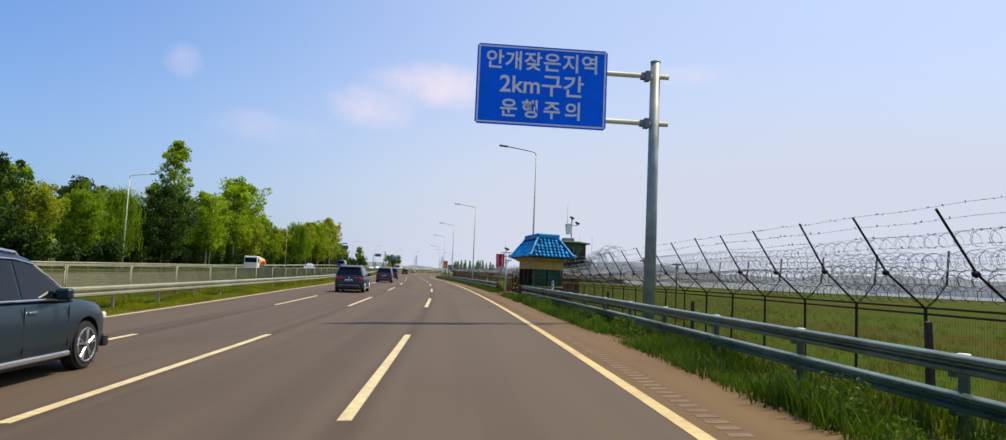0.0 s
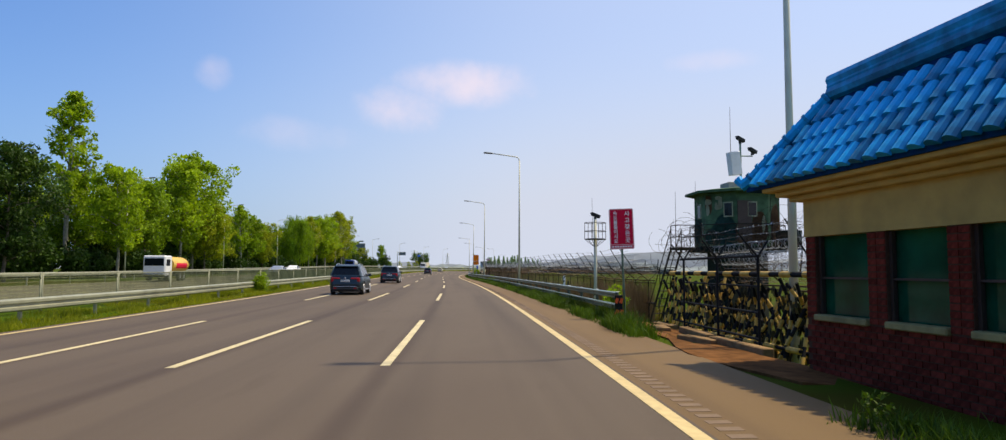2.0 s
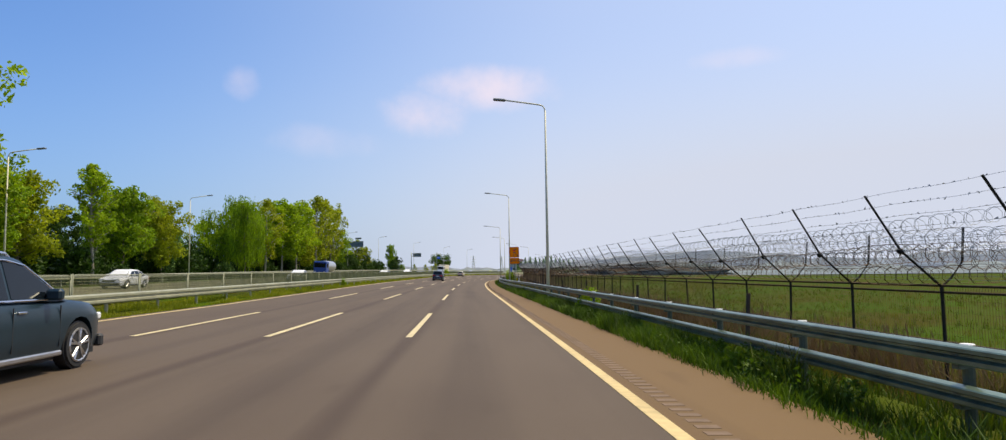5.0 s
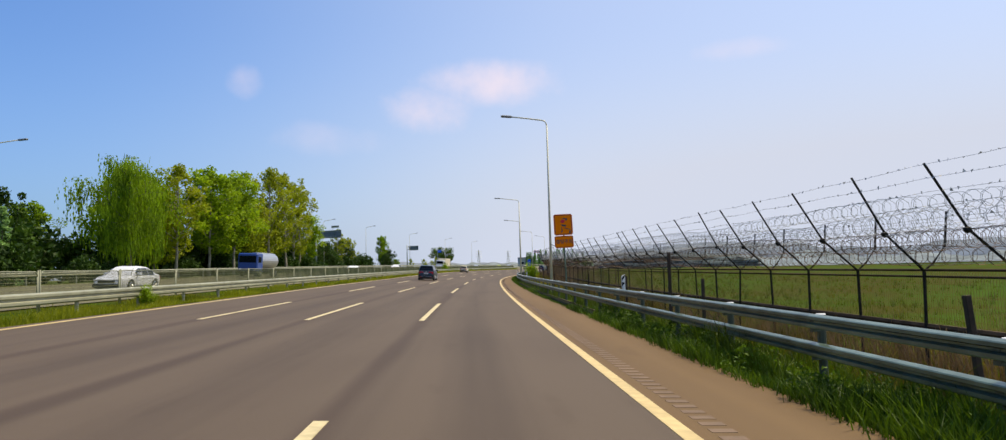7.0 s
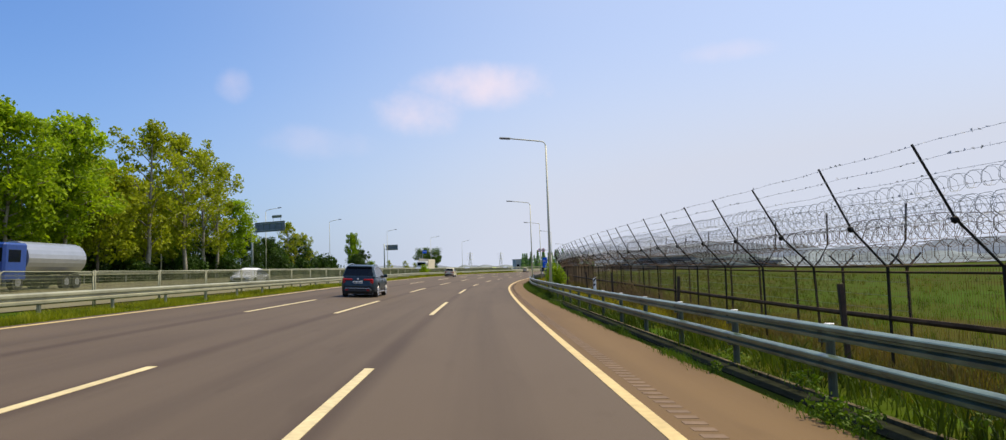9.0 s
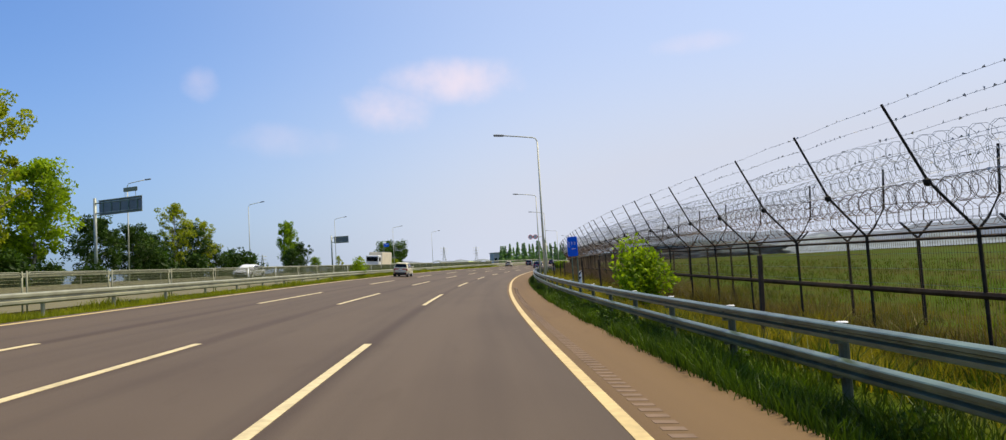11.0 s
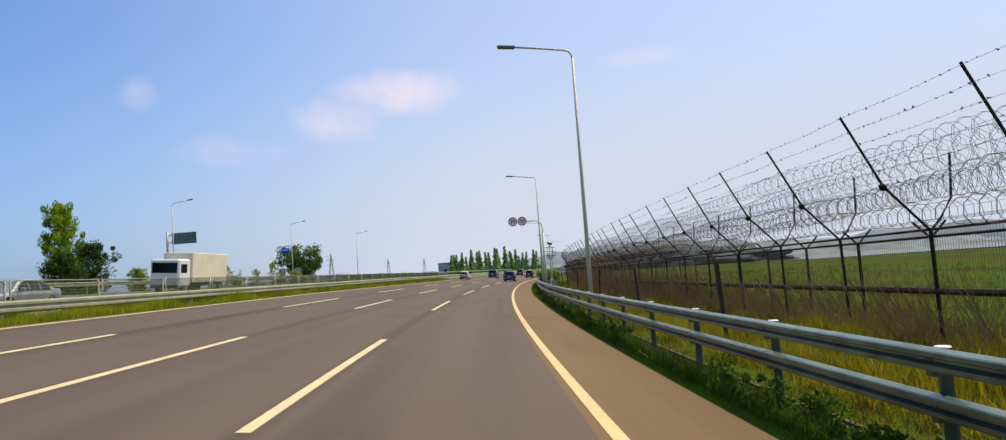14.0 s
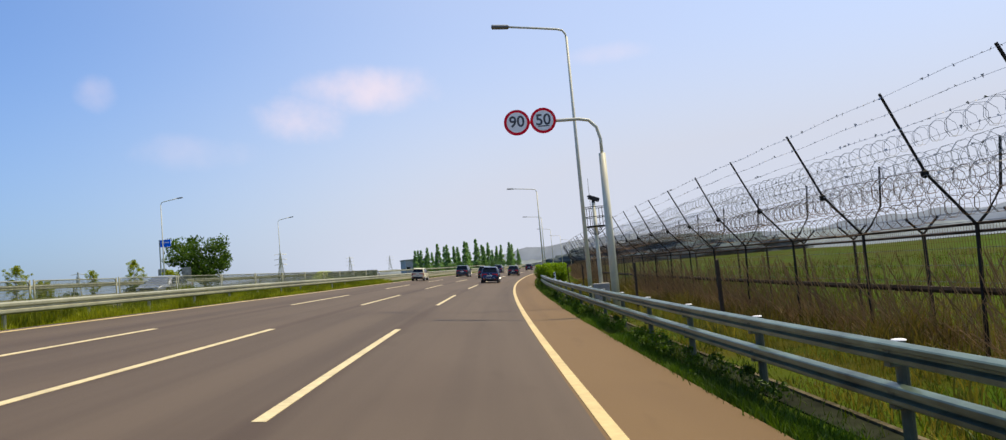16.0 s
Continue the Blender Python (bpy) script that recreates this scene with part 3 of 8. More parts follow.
def build_median():
    g = structure(new("median_guardrail"), "weathered pale W-beam guardrail on the grassy median", "guardrail")
    s = np.arange(-60, 640, 2.0)
    V, F = w_beam(s, MED_RAIL_U, MED_TOP, face=1, height=0.36, depth=0.1)
    obj("beam", V, F, M["galv_w"], g)
    bm = bmesh.new()
    rod(bm, (0, 0, -0.9), (0, 0, 0), 0.06)
    post = part("post", bm, M["galv_w"], g)
    for i, a in enumerate(np.arange(-40, 420, 4.0)):
        p = post if i == 0 else new("post", post.data)
        p.parent = g
        x, y = plan(a, MED_RAIL_U - 0.1)
        p.matrix_basis = pose(float(x), float(y), float(np.interp(a, *MED_TOP)) - 0.04, 0, 0, turn(a))
    # framed mesh panels behind it
    fence = structure(new("median_fence"), "low fence of pale tube frames with fine wire mesh", "fence")
    rng = np.random.default_rng(5)
    panel = None
    step = 5.0
    for i, a in enumerate(np.arange(-21, 434, step)):
        x, y = plan(a + step / 2, MED_FENCE_U)
        x0, y0 = plan(a, MED_FENCE_U)
        x1, y1 = plan(a + step, MED_FENCE_U)
        top = float(np.interp(a + step / 2, *MED_TOP)) + 0.64
        if panel is None:
            half, r = step / 2 - 0.08, 0.16
            pts = []
            for cx, cz, a0 in ((half - r, -r, 0), (-half + r, -r, 90), (-half + r, -0.95 + r, 180), (half - r, -0.95 + r, 270)):
                for d in (0, 30, 60, 90):
                    pts.append((0, cx + r * math.cos(radians(a0 + d)), cz + r * math.sin(radians(a0 + d))))
            pts.append(pts[0])
            v, f = tubes([pts, [(0, -half - 0.02, -1.6), (0, -half - 0.02, 0.04)], [(0, half + 0.02, -1.6), (0, half + 0.02, 0.04)]], [0.021, 0.026, 0.026], 6)
            panel = obj("panel_frame", v, f, M["palegrey"], fence, "pale tube frame and post", smooth=True)
            lines = [[(0, b, -0.94), (0, b, -0.02)] for b in np.arange(-half + 0.04, half, 0.05)]
            lines += [[(0, -half, c), (0, half, c)] for c in np.arange(-0.9, -0.02, 0.11)]
            v, f = tubes(lines, 0.0068, 3)
            wire = obj("wire_mesh", v, f, M["meshgrey"], panel, "fine dull wire mesh")
            p = panel
        else:
            p = new("panel_frame", panel.data)
            p.parent = fence
            p["label"] = "pale tube frame and post"
            w = new("wire_mesh", wire.data)
            w.parent = p
            w["label"] = "fine dull wire mesh"
        p.matrix_basis = pose(float(x), float(y), top, 0, 0, turn(a + step / 2))
    # the guardrail on the far side of the opposite carriageway
    g2 = structure(new("far_guardrail"), "pale guardrail beyond the opposite carriageway", "guardrail")
    s = np.arange(-60, 640, 5.0)
    zt = (tuple(s), tuple(float(z_left(a, -31.0)) + 0.95 for a in s))
    V, F = w_beam(s, -31.0, zt, face=1, height=0.33)
    obj("beam", V, F, M["galv_w"], g2)
    rods = [[tuple(place(a, -31.1, float(z_left(a, -31.0)) - 0.2)), tuple(place(a, -31.1, float(z_left(a, -31.0)) + 0.9))] for a in np.arange(-40, 500, 6.0)]
    for i, r in enumerate(rods):
        v, f = tubes([r], 0.06, 6)
        obj("post", v, f, M["galv_w"], g2)


M["palegrey"] = mat("pale grey tube", (0.25, 0.26, 0.17), 0.6, var=0.12, bump=0)
M["meshgrey"] = mat("dull wire", (0.27, 0.27, 0.12), 0.7, var=0.2, bump=0)
build_median()


# ---------- security fence ----------
GAP = (80.5, 91.0)


def arm_k(s):
    """How tall the fence's arms stand along it."""
    return np.interp(s, (-60, 38, 100, 115, 178, 205, 222, 285, 328, 371, 700), (0.84, 0.83, 0.74, 0.8, 0.86, 0.94, 1.0, 1.03, 1.0, 1.04, 1.04))


def build_fence():
    fence = structure(new("security_fence"), "tall military fence of dark forked posts, rusty mesh and coiled razor wire", "fence")
    step = 3.44
    # the posts stand unevenly, closer together near the booth
    bays = ((-20.0, 60.8, 32), (60.8, 79.9, 6), (79.9, 92.2, 4), (92.2, 113.1, 8), (113.1, 163.0, 15), (163.0, 183.5, 8), (183.5, 199.0, 6),
            (199.0, 200.4, 1), (200.4, 204.8, 1), (204.8, 229.8, 7), (229.8, 268.7, 11), (268.7, 285.3, 5), (285.3, 303.2, 5), (303.2, 310.7, 2), (310.7, 318.2, 3), (318.2, 356.4, 11), (356.4, 368.2, 4), (368.2, 379.5, 3), (379.5, 480.0, 29))
    stations = [a + (b - a) * i / n for a, b, n in bays for i in range(n)]
    # forked post, its fork at z = 0, long arm leaning towards the road (-x)
    paths = [[(0, 0, -FORK_H - 0.3), (0, 0, 0)],
             [(0, 0, 0), (-0.87, 0, 0.95)], [(-0.84, 0, 0.92), (-1.55, 0, 2.32)],
             [(0, 0, 0), (0.22, 0, 0.22), (0.48, 0, 0.62), (0.55, 0, 1.5)]]
    v, f = tubes(paths, [0.036, 0.027, 0.025, 0.025], 5)
    bm = bmesh.new()
    me = bpy.data.meshes.new("post")
    me.from_pydata(v, [], f)
    bm.from_mesh(me)
    bmesh.ops.create_icosphere(bm, subdivisions=1, radius=0.085, matrix=Matrix.Translation((-0.85, 0, 0.9)))
    post = part("post", bm, M["darksteel"], fence, "dark forked steel post")
    nodes = []
    rng = np.random.default_rng(3)
    for i, s in enumerate(stations):
        if GAP[0] < s < GAP[1]:
            continue
        p = post if i == 0 else new("post", post.data)
        p.parent = fence
        x, y = plan(s, FENCE_U)
        z = float(z_fork(s))
        p.matrix_basis = pose(float(x), float(y), z, 0, float(rng.normal(0, 1.2)), turn(s) + float(rng.normal(0, 2))) @ Matrix.Diagonal((1, 1, float(arm_k(s)), 1))

    def line(du, dz, s0=stations[0], s1=stations[-1], sag=0.0, st=step / 2, scale_z=None):
        ss = np.arange(s0, s1 + 0.01, st)
        out = []
        for k, s in enumerate(ss):
            x, y = plan(s, FENCE_U + du)
            out.append((float(x), float(y), float(z_fork(s)) + dz * (float(arm_k(s)) if dz > 0 else 1) - (sag if k % 2 else 0)))
        return out

    def lines_of(du, dz, **kw):
        return [line(du, dz, stations[0], GAP[0], **kw), line(du, dz, GAP[1], stations[-1], **kw)]

    # rails
    v, f = tubes(lines_of(0, 0.02) + lines_of(0.03, -0.12), 0.028, 5)
    obj("top_rail", v, f, M["brownsteel"], fence)
    v, f = tubes(lines_of(0.02, -1.18, st=step), 0.07, 6)
    obj("mid_rail", v, f, M["brownsteel"], fence)
    # mesh of the lower fence
    lines = [ln for z in np.arange(-2.2, -0.05, 0.24) for ln in lines_of(0.0, z, st=step)]
    v1, f1 = tubes(lines, 0.0022, 3)
    lines = []
    for s in np.arange(stations[0], stations[-1], 0.075):
        if GAP[0] < s < GAP[1]:
            continue
        x, y = plan(s, FENCE_U + 0.01)
        z = float(z_fork(s))
        lines.append([(float(x), float(y), z - FORK_H), (float(x), float(y), z)])
    v2, f2 = tubes(lines, 0.0042, 3)
    n = len(v1)
    tagged(obj("wire_mesh", v1 + v2, f1 + [tuple(i + n for i in q) for q in f2], M["rustmesh"], fence, "brown rusted wire mesh"), kind="stuff")
    # strands along the arms
    lines = []
    for k in range(1, 5):
        lines += lines_of(-0.85 * k / 5, 0.93 * k / 5, sag=0.02)
    for k in range(0, 6):
        lines += lines_of(-0.85 - 0.7 * k / 5, 0.93 + 1.36 * k / 5, sag=0.03)
    for k in range(1, 6):
        lines += lines_of(0.4 + 0.03 * k, 0.25 * k, sag=0.02)
    v1, f1 = tubes(lines, 0.0034, 3)
    # barbs on the strands
    V, F = list(v1), list(f1)
    for ln in lines[8:20]:
        p = np.array(ln)
        for a, b in zip(p[:-1], p[1:]):
            for t in np.arange(0.05, 1, 0.11):
                c = a + (b - a) * t
                n = len(V)
                d = rng.normal(0, 1, 3)
                d *= 0.036 / np.linalg.norm(d)
                e = rng.normal(0, 0.02, 3)
                V += [tuple(c - d), tuple(c + d), tuple(c + e + (0, 0, 0.014))]
                F.append((n, n + 1, n + 2))
    tagged(obj("barbed_wire", V, F, M["wire"], fence, "strands of barbed wire"), kind="stuff")
    # coiled razor wire in the fork and on the far arm
    paths = []
    for du, dz, r, pitch in ((-0.16, 0.34, 0.24, 0.19), (-0.42, 0.78, 0.25, 0.21), (0.05, 0.72, 0.24, 0.23), (-0.62, 1.22, 0.25, 0.20), (-0.1, 1.16, 0.24, 0.24), (0.36, 0.95, 0.22, 0.26), (-0.86, 1.55, 0.20, 0.22)):
        for a0, a1 in ((stations[0] + 16, GAP[0]), (GAP[1], 425)):
            s = np.arange(a0, a1, pitch / 8)
            ph = 2 * np.pi * (s / pitch) + rng.normal(0, 1)
            rr = r * (1 + 0.12 * np.sin(s * 0.9) + 0.08 * np.sin(s * 2.3))
            u = FENCE_U + du + rr * np.cos(ph)
            sw = s + 0.09 * np.sin(ph * 0.5) + 0.05 * np.sin(s * 1.3)
            x, y = plan(sw, u)
            z = z_fork(s) + (dz + rr * np.sin(ph) + 0.07 * np.sin(s * 0.37 + du * 9)) * arm_k(s)
            paths.append(np.stack([x, y, z], -1))
    v, f = tubes(paths[6:], 0.0043, 3)
    tagged(obj("razor_coil", v, f, M["wire"], fence, "tangled coils of razor wire"), kind="stuff")
    v, f = tubes(paths[:6], 0.0052, 3)
    tagged(obj("rusty_coil", v, f, M["rustwire"], fence, "rust-brown coils of older razor wire"), kind="stuff")
    # dry vines and weeds caught in the lower mesh
    rng = np.random.default_rng(8)
    V, F = [], []
    thick = np.concatenate([np.arange(92, 112, 0.006), np.arange(112, 178, 0.011), np.arange(178, 320, 0.02), np.arange(320, 470, 0.012)])
    for s in thick:
        if noise.noise(Vector((s * 0.05, 1.7, 0))) < (-0.15 if s > 178 else -0.6):
            continue
        x, y = plan(s, FENCE_U + rng.normal(0, 0.25))
        z0 = float(z_fork(s)) - FORK_H
        hgt = rng.uniform(0.2, 1.4) ** 1.3 * (1.0 if s < 340 else 1.35)
        if s < 190:
            hgt = rng.uniform(1.3, 2.8) * float(np.interp(s, (92, 108, 116, 165, 190), (1.0, 1.0, 0.6, 0.62, 0.4))) * (0.85 + 0.4 * noise.noise(Vector((s * 0.3, 0, 4))))
            z0 += rng.uniform(-0.2, 0.1)
        dx = rng.normal(0, 0.4 if s > 185 else 0.2, 2)
        n = len(V)
        w = 0.009 if s < 185 else 0.006 + 0.003 * min(1, max(0, (s - 335) / 30))
        V += [(x - w, y, z0), (x + w, y + w, z0), (x + dx[0] + w, y + dx[1] + w, z0 + hgt), (x + dx[0] - w * 0.6, y + dx[1], z0 + hgt * 0.97)]
        F.append((n, n + 1, n + 2, n + 3))
    tagged(obj("dry_vines", V, F, M["vine"], fence, "dry brown vines caught in the mesh"), kind="stuff")


M["rustwire"] = mat("rusted razor wire", (0.19, 0.125, 0.08), 0.8, var=0.4, scale=0.6, scale2=0.1, bump=0, spec=0.1)
M["brownsteel"] = mat("brown rusted rail", (0.075, 0.048, 0.029), 0.85, spec=0.15, var=0.3, scale=3, scale2=0.4, bump=0.1)
M["vine"] = leaf_mat("dry vines", (0.33, 0.20, 0.085), (0.18, 0.105, 0.045), 0.4)
build_fence()


def build_inner_fence():
    """The second, lower row of forked posts inside the fence."""
    fence = structure(new("inner_fence"), "second row of low forked dark posts with wire strands", "fence")
    v, f = tubes([[(0, 0, -2.4), (0, 0, 0)], [(0, 0, 0), (-0.42, 0, 0.42)], [(0, 0, 0), (0.42, 0, 0.42)]], [0.045, 0.03, 0.03], 5)
    me = mesh_from("post", v, f, M["darksteel"])
    ss = np.arange(222.2, 430, 3.44)
    for s in ss:
        p = new("post", me)
        p.parent = fence
        x, y = plan(s, INNER_U)
        p.matrix_basis = pose(float(x), float(y), float(z_fork(s)) + INNER_DZ, 0, 0, turn(s))
    lines = []
    for du, dz in ((-0.42, 0.42), (0.42, 0.42), (-0.2, 0.2), (0.2, 0.2), (0, 0), (0, -0.4), (0, -0.8), (0, -1.2)):
        lines.append([tuple(place(s, INNER_U + du, float(z_fork(s)) + INNER_DZ + dz)) for s in ss])
    v, f = tubes(lines, 0.006, 3)
    tagged(obj("wire_strands", v, f, M["wire"], fence), kind="stuff")


INNER_U, INNER_DZ = 13.6, -0.1
build_inner_fence()


# ---------- lamps and signs ----------
def build_lamp():
    t = thing("street_lamp", "tall grey steel street lamp beside the guardrail", "street lamp", group="street lamps along the highway")
    bm = bmesh.new()
    rod(bm, (0, 0, -0.4), (0, 0, 9.9), 0.10, 0.05, 12)
    part("pole", bm, M["pole"], t, smooth=True)
    v, f = tubes([[(0, 0, 9.75), (-0.03, 0, 10.0), (-0.15, 0, 10.16), (-0.4, 0, 10.22), (-1.4, 0, 10.34), (-2.5, 0, 10.46)]], 0.04, 8)
    obj("arm", v, f, M["pole"], t, smooth=True)
    bm = bmesh.new()
    box(bm, -3.15, -2.4, -0.14, 0.14, -0.07, 0.05, 0.04)
    bmesh.ops.rotate(bm, verts=bm.verts, cent=(-2.5, 0, 0), matrix=Matrix.Rotation(radians(4), 3, "Y"))
    bmesh.ops.translate(bm, verts=bm.verts, vec=(0, 0, 10.47))
    part("lamp_head", bm, M["signback"], t, "dark flat lamp head")
    bm = bmesh.new()
    box(bm, -0.16, 0.16, -0.16, 0.16, -0.35, -0.02, 0.02)
    part("base", bm, M["concrete"], t)
    return t


M["concrete"] = mat("concrete", (0.36, 0.34, 0.30), 0.85, var=0.15, scale=8, bump=0.2)
lamp = build_lamp()
LAMP_S = [69.9, 115.4, 160.2, 208.2, 249.8, 295.8, 340.6, 385.0, 429.5, 474, 519, 564, 609, 654]
LAMP_US = (8.1, 6.5, 6.2, 6.6, 6.2, 6.3, 6.7, 6.55, 6.4, 6.4, 6.4, 6.4, 6.4, 6.4)
LAMP_K = {115.4: 1.13, 160.2: 1.16, 208.2: 1.16, 249.8: 1.03, 295.8: 1.07, 340.6: 1.09, 385.0: 1.155}
lamp.matrix_basis = at(LAMP_S[0], LAMP_US[0]) @ Matrix.Diagonal((1, 1, 1.24, 1))
for s, u in zip(LAMP_S[1:], LAMP_US[1:]):
    copy_thing(lamp, at(s, u) @ Matrix.Diagonal((1, 1, LAMP_K.get(s, 0.97) / 1.24, 1)))
for i in range(13):
    s = 27.3 + 38.2 * i
    far_u, far_k = np.interp(s, (0, 218, 300, 370, 447, 520), (-37, -38.6, -44, -48.5, -45, -45)), np.interp(s, (0, 218, 370, 447), (1.1, 1.15, 1.4, 1.3))
    c = copy_thing(lamp, at(s, float(far_u), 0.2, 180) @ Matrix.Diagonal((1, 1, float(far_k) / 1.24, 1)))
    c["label"] = "tall grey street lamp beyond the opposite carriageway"


def board(t, w, h, mat_front, border=0.0, mat_border=None, name="board", zc=0.0, xc=0.0, depth=0.04, radius=0.06):
    """A sign plate in the xz plane facing -y."""
    bm = bmesh.new()
    box(bm, xc - w / 2, xc + w / 2, 0, depth, zc - h / 2, zc + h / 2)
    edges = [e for e in bm.edges if abs(e.verts[0].co.y - e.verts[1].co.y) > depth * 0.5]
    bmesh.ops.bevel(bm, geom=edges, offset=radius, segments=3, affect="EDGES")
    b = part(name, bm, mat_front, t)
    if border:
        bm = bmesh.new()
        o, i = border, border * 2
        for x0, x1, z0, z1 in ((-w / 2 + o, w / 2 - o, h / 2 - i, h / 2 - o), (-w / 2 + o, w / 2 - o, -h / 2 + o, -h / 2 + i), (-w / 2 + o, -w / 2 + i, -h / 2 + i, h / 2 - i), (w / 2 - i, w / 2 - o, -h / 2 + i, h / 2 - i)):
            box(bm, xc + x0, xc + x1, -0.004, -0.001, zc + z0, zc + z1)
        part("border", bm, mat_border, b)
    return b


def build_overhead_sign():
    s, u = 36.45, 7.62
    t = thing("overhead_sign", "blue fog warning sign on a cantilevered grey steel pole", "road sign", at(s, u))
    g = float(ground_z(s, u))
    top = 9.0 - g
    bm = bmesh.new()
    rod(bm, (0, 0, -0.5), (0, 0, top), 0.2, 0.165, 20)
    rod(bm, (0, 0, top), (0, 0, top + 0.04), 0.175, 0.175, 20)
    part("pole", bm, M["pole_dark"], t, smooth=True)
    for z in (8.5 - g, 6.86 - g):
        bm = bmesh.new()
        rod(bm, (0.46, -0.02, z), (-6.0, -0.02, z + 0.02), 0.085, 0.085, 12)
        arm = part("arm", bm, M["pole"], t, smooth=True)
        bm = bmesh.new()
        box(bm, -0.36, -0.2, -0.16, 0.14, z - 0.16, z + 0.16)
        box(bm, -0.5, -0.36, -0.12, 0.12, z - 0.1, z + 0.1)
        part("flange", bm, M["signback"], arm)
    w, h = 4.42, 2.72
    xc, zc = -3.92, 7.86 - g
    b = board(t, w, h, M["blue"], 0.05, M["white"], zc=zc, xc=xc)
    b.location.y = -0.16
    for text, dz, size, sp in (("안개잦은지역", 0.80, 0.68, 1.06), ("2km구간", 0.0, 0.80, 1.0), ("운행주의", -0.83, 0.66, 1.36)):
        words(text, size, M["white"], b, Matrix.Translation((xc, -0.006, zc + dz)), bold=0.012, space=sp)


M["pole_dark"] = mat("weathered steel pole", (0.33, 0.37, 0.34), 0.5, var=0.2, scale=2, scale2=0.5, bump=0.05, metal=0.2)
build_overhead_sign()


def build_red_sign():
    t = thing("accident_warning_sign", "red roadside sign with white vertical lettering on a thin post", "road sign", at(77.3, 6.3, 0, -4) @ pose(0, 0, 0, 0, -2, 0))
    g = float(ground_z(77.3, 6.3)) - 0.22
    bm = bmesh.new()
    rod(bm, (0, 0.075, -0.3), (0, 0.075, 3.15 - g), 0.035, sides=8)
    part("post", bm, M["galv"], t)
    b = board(t, 0.76, 1.28, M["redsign"], 0.012, M["white"], zc=2.6 - g, radius=0.03)
    for text, x, size in (("사고잦은곳", 0.18, 0.185), ("속도를줄이시오", -0.19, 0.145)):
        n = len(text)
        for i, ch in enumerate(text):
            words(ch, size, M["white"], b, Matrix.Translation((x, -0.006, 3.17 - g - 1.04 * (i + 0.5) / n)), bold=0.003)
    bm = bmesh.new()
    box(bm, -0.36, 0.36, -0.004, 0.0, 2.098 - g, 2.108 - g)
    for k in range(8):
        box(bm, -0.32 + k * 0.082, -0.32 + k * 0.082 + 0.055, -0.004, 0.0, 2.01 - g, 2.065 - g)
    part("lettering", bm, M["white"], b)


build_red_sign()


def build_ice_sign():
    s, u = 203.7, 7.1
    t = thing("ice_warning_sign", "orange skidding car warning sign above a smaller orange plate", "road sign", at(s, u) @ pose(0, 0, 0, 0, -1.5, 0))
    g = float(ground_z(s, u))
    bm = bmesh.new()
    rod(bm, (0, 0.095, -0.4), (0, 0.095, 4.6 - g), 0.05, sides=10)
    part("post", bm, M["galv"], t)
    b = board(t, 1.16, 1.3, M["orange"], 0.04, M["dark_red"], zc=4.09 - g)
    z = 4.09 - g

    def shape(name, pts, key, label=""):
        bm = bmesh.new()
        vs = [bm.verts.new((x, -0.004, z + q)) for x, q in pts]
        f = bm.faces.new(vs)
        if f.normal.y > 0:
            f.normal_flip()
        r = bmesh.ops.extrude_face_region(bm, geom=[f])
        bmesh.ops.translate(bm, verts=[v for v in r["geom"] if isinstance(v, bmesh.types.BMVert)], vec=(0, 0.003, 0))
        bmesh.ops.recalc_face_normals(bm, faces=bm.faces)
        part(name, bm, M[key], b, label)

    shape("car_roof", ((-0.10, 0.30), (0.02, 0.40), (0.24, 0.38), (0.27, 0.33), (0.22, 0.24), (0.12, 0.24), (0.16, 0.33), (0.02, 0.34)), "plate_bar")
    shape("car_body", ((-0.17, 0.20), (-0.10, 0.30), (0.10, 0.28), (0.12, 0.18), (0.0, 0.10), (-0.12, 0.12)), "magenta", "magenta car body")
    shape("bumper", ((-0.14, 0.03), (0.16, -0.01), (0.19, -0.12), (-0.08, -0.09)), "plate_bar")
    shape("tyre_mark", ((-0.16, -0.42), (-0.06, -0.34), (-0.04, -0.42), (-0.12, -0.50)), "plate_bar")
    shape("tyre_mark", ((0.34, -0.42), (0.46, -0.38), (0.42, -0.54), (0.33, -0.54)), "plate_bar")
    for pts in (((-0.06, -0.12), (-0.13, -0.20), (-0.12, -0.26), (-0.06, -0.34)), ((0.06, -0.16), (0.16, -0.24), (0.34, -0.28), (0.40, -0.36), (0.40, -0.42))):
        v, f = tubes([[(x, -0.004, z + q) for x, q in pts]], 0.018, 5)
        obj("skid_line", v, f, M["plate_bar"], b)
    b2 = board(t, 1.16, 0.74, M["orange"], 0.03, M["dark_red"], name="lower_plate", zc=3.03 - g)
    words("결빙주의", 0.28, M["plate_bar"], b2, Matrix.Translation((0, -0.006, 3.03 - g)), bold=0.004)


M["magenta"] = mat("magenta sheeting", (0.75, 0.012, 0.03), 0.5, var=0.1, bump=0)
M["dark_red"] = mat("dark red border", (0.3, 0.02, 0.01), 0.5, var=0.1, bump=0)
build_ice_sign()


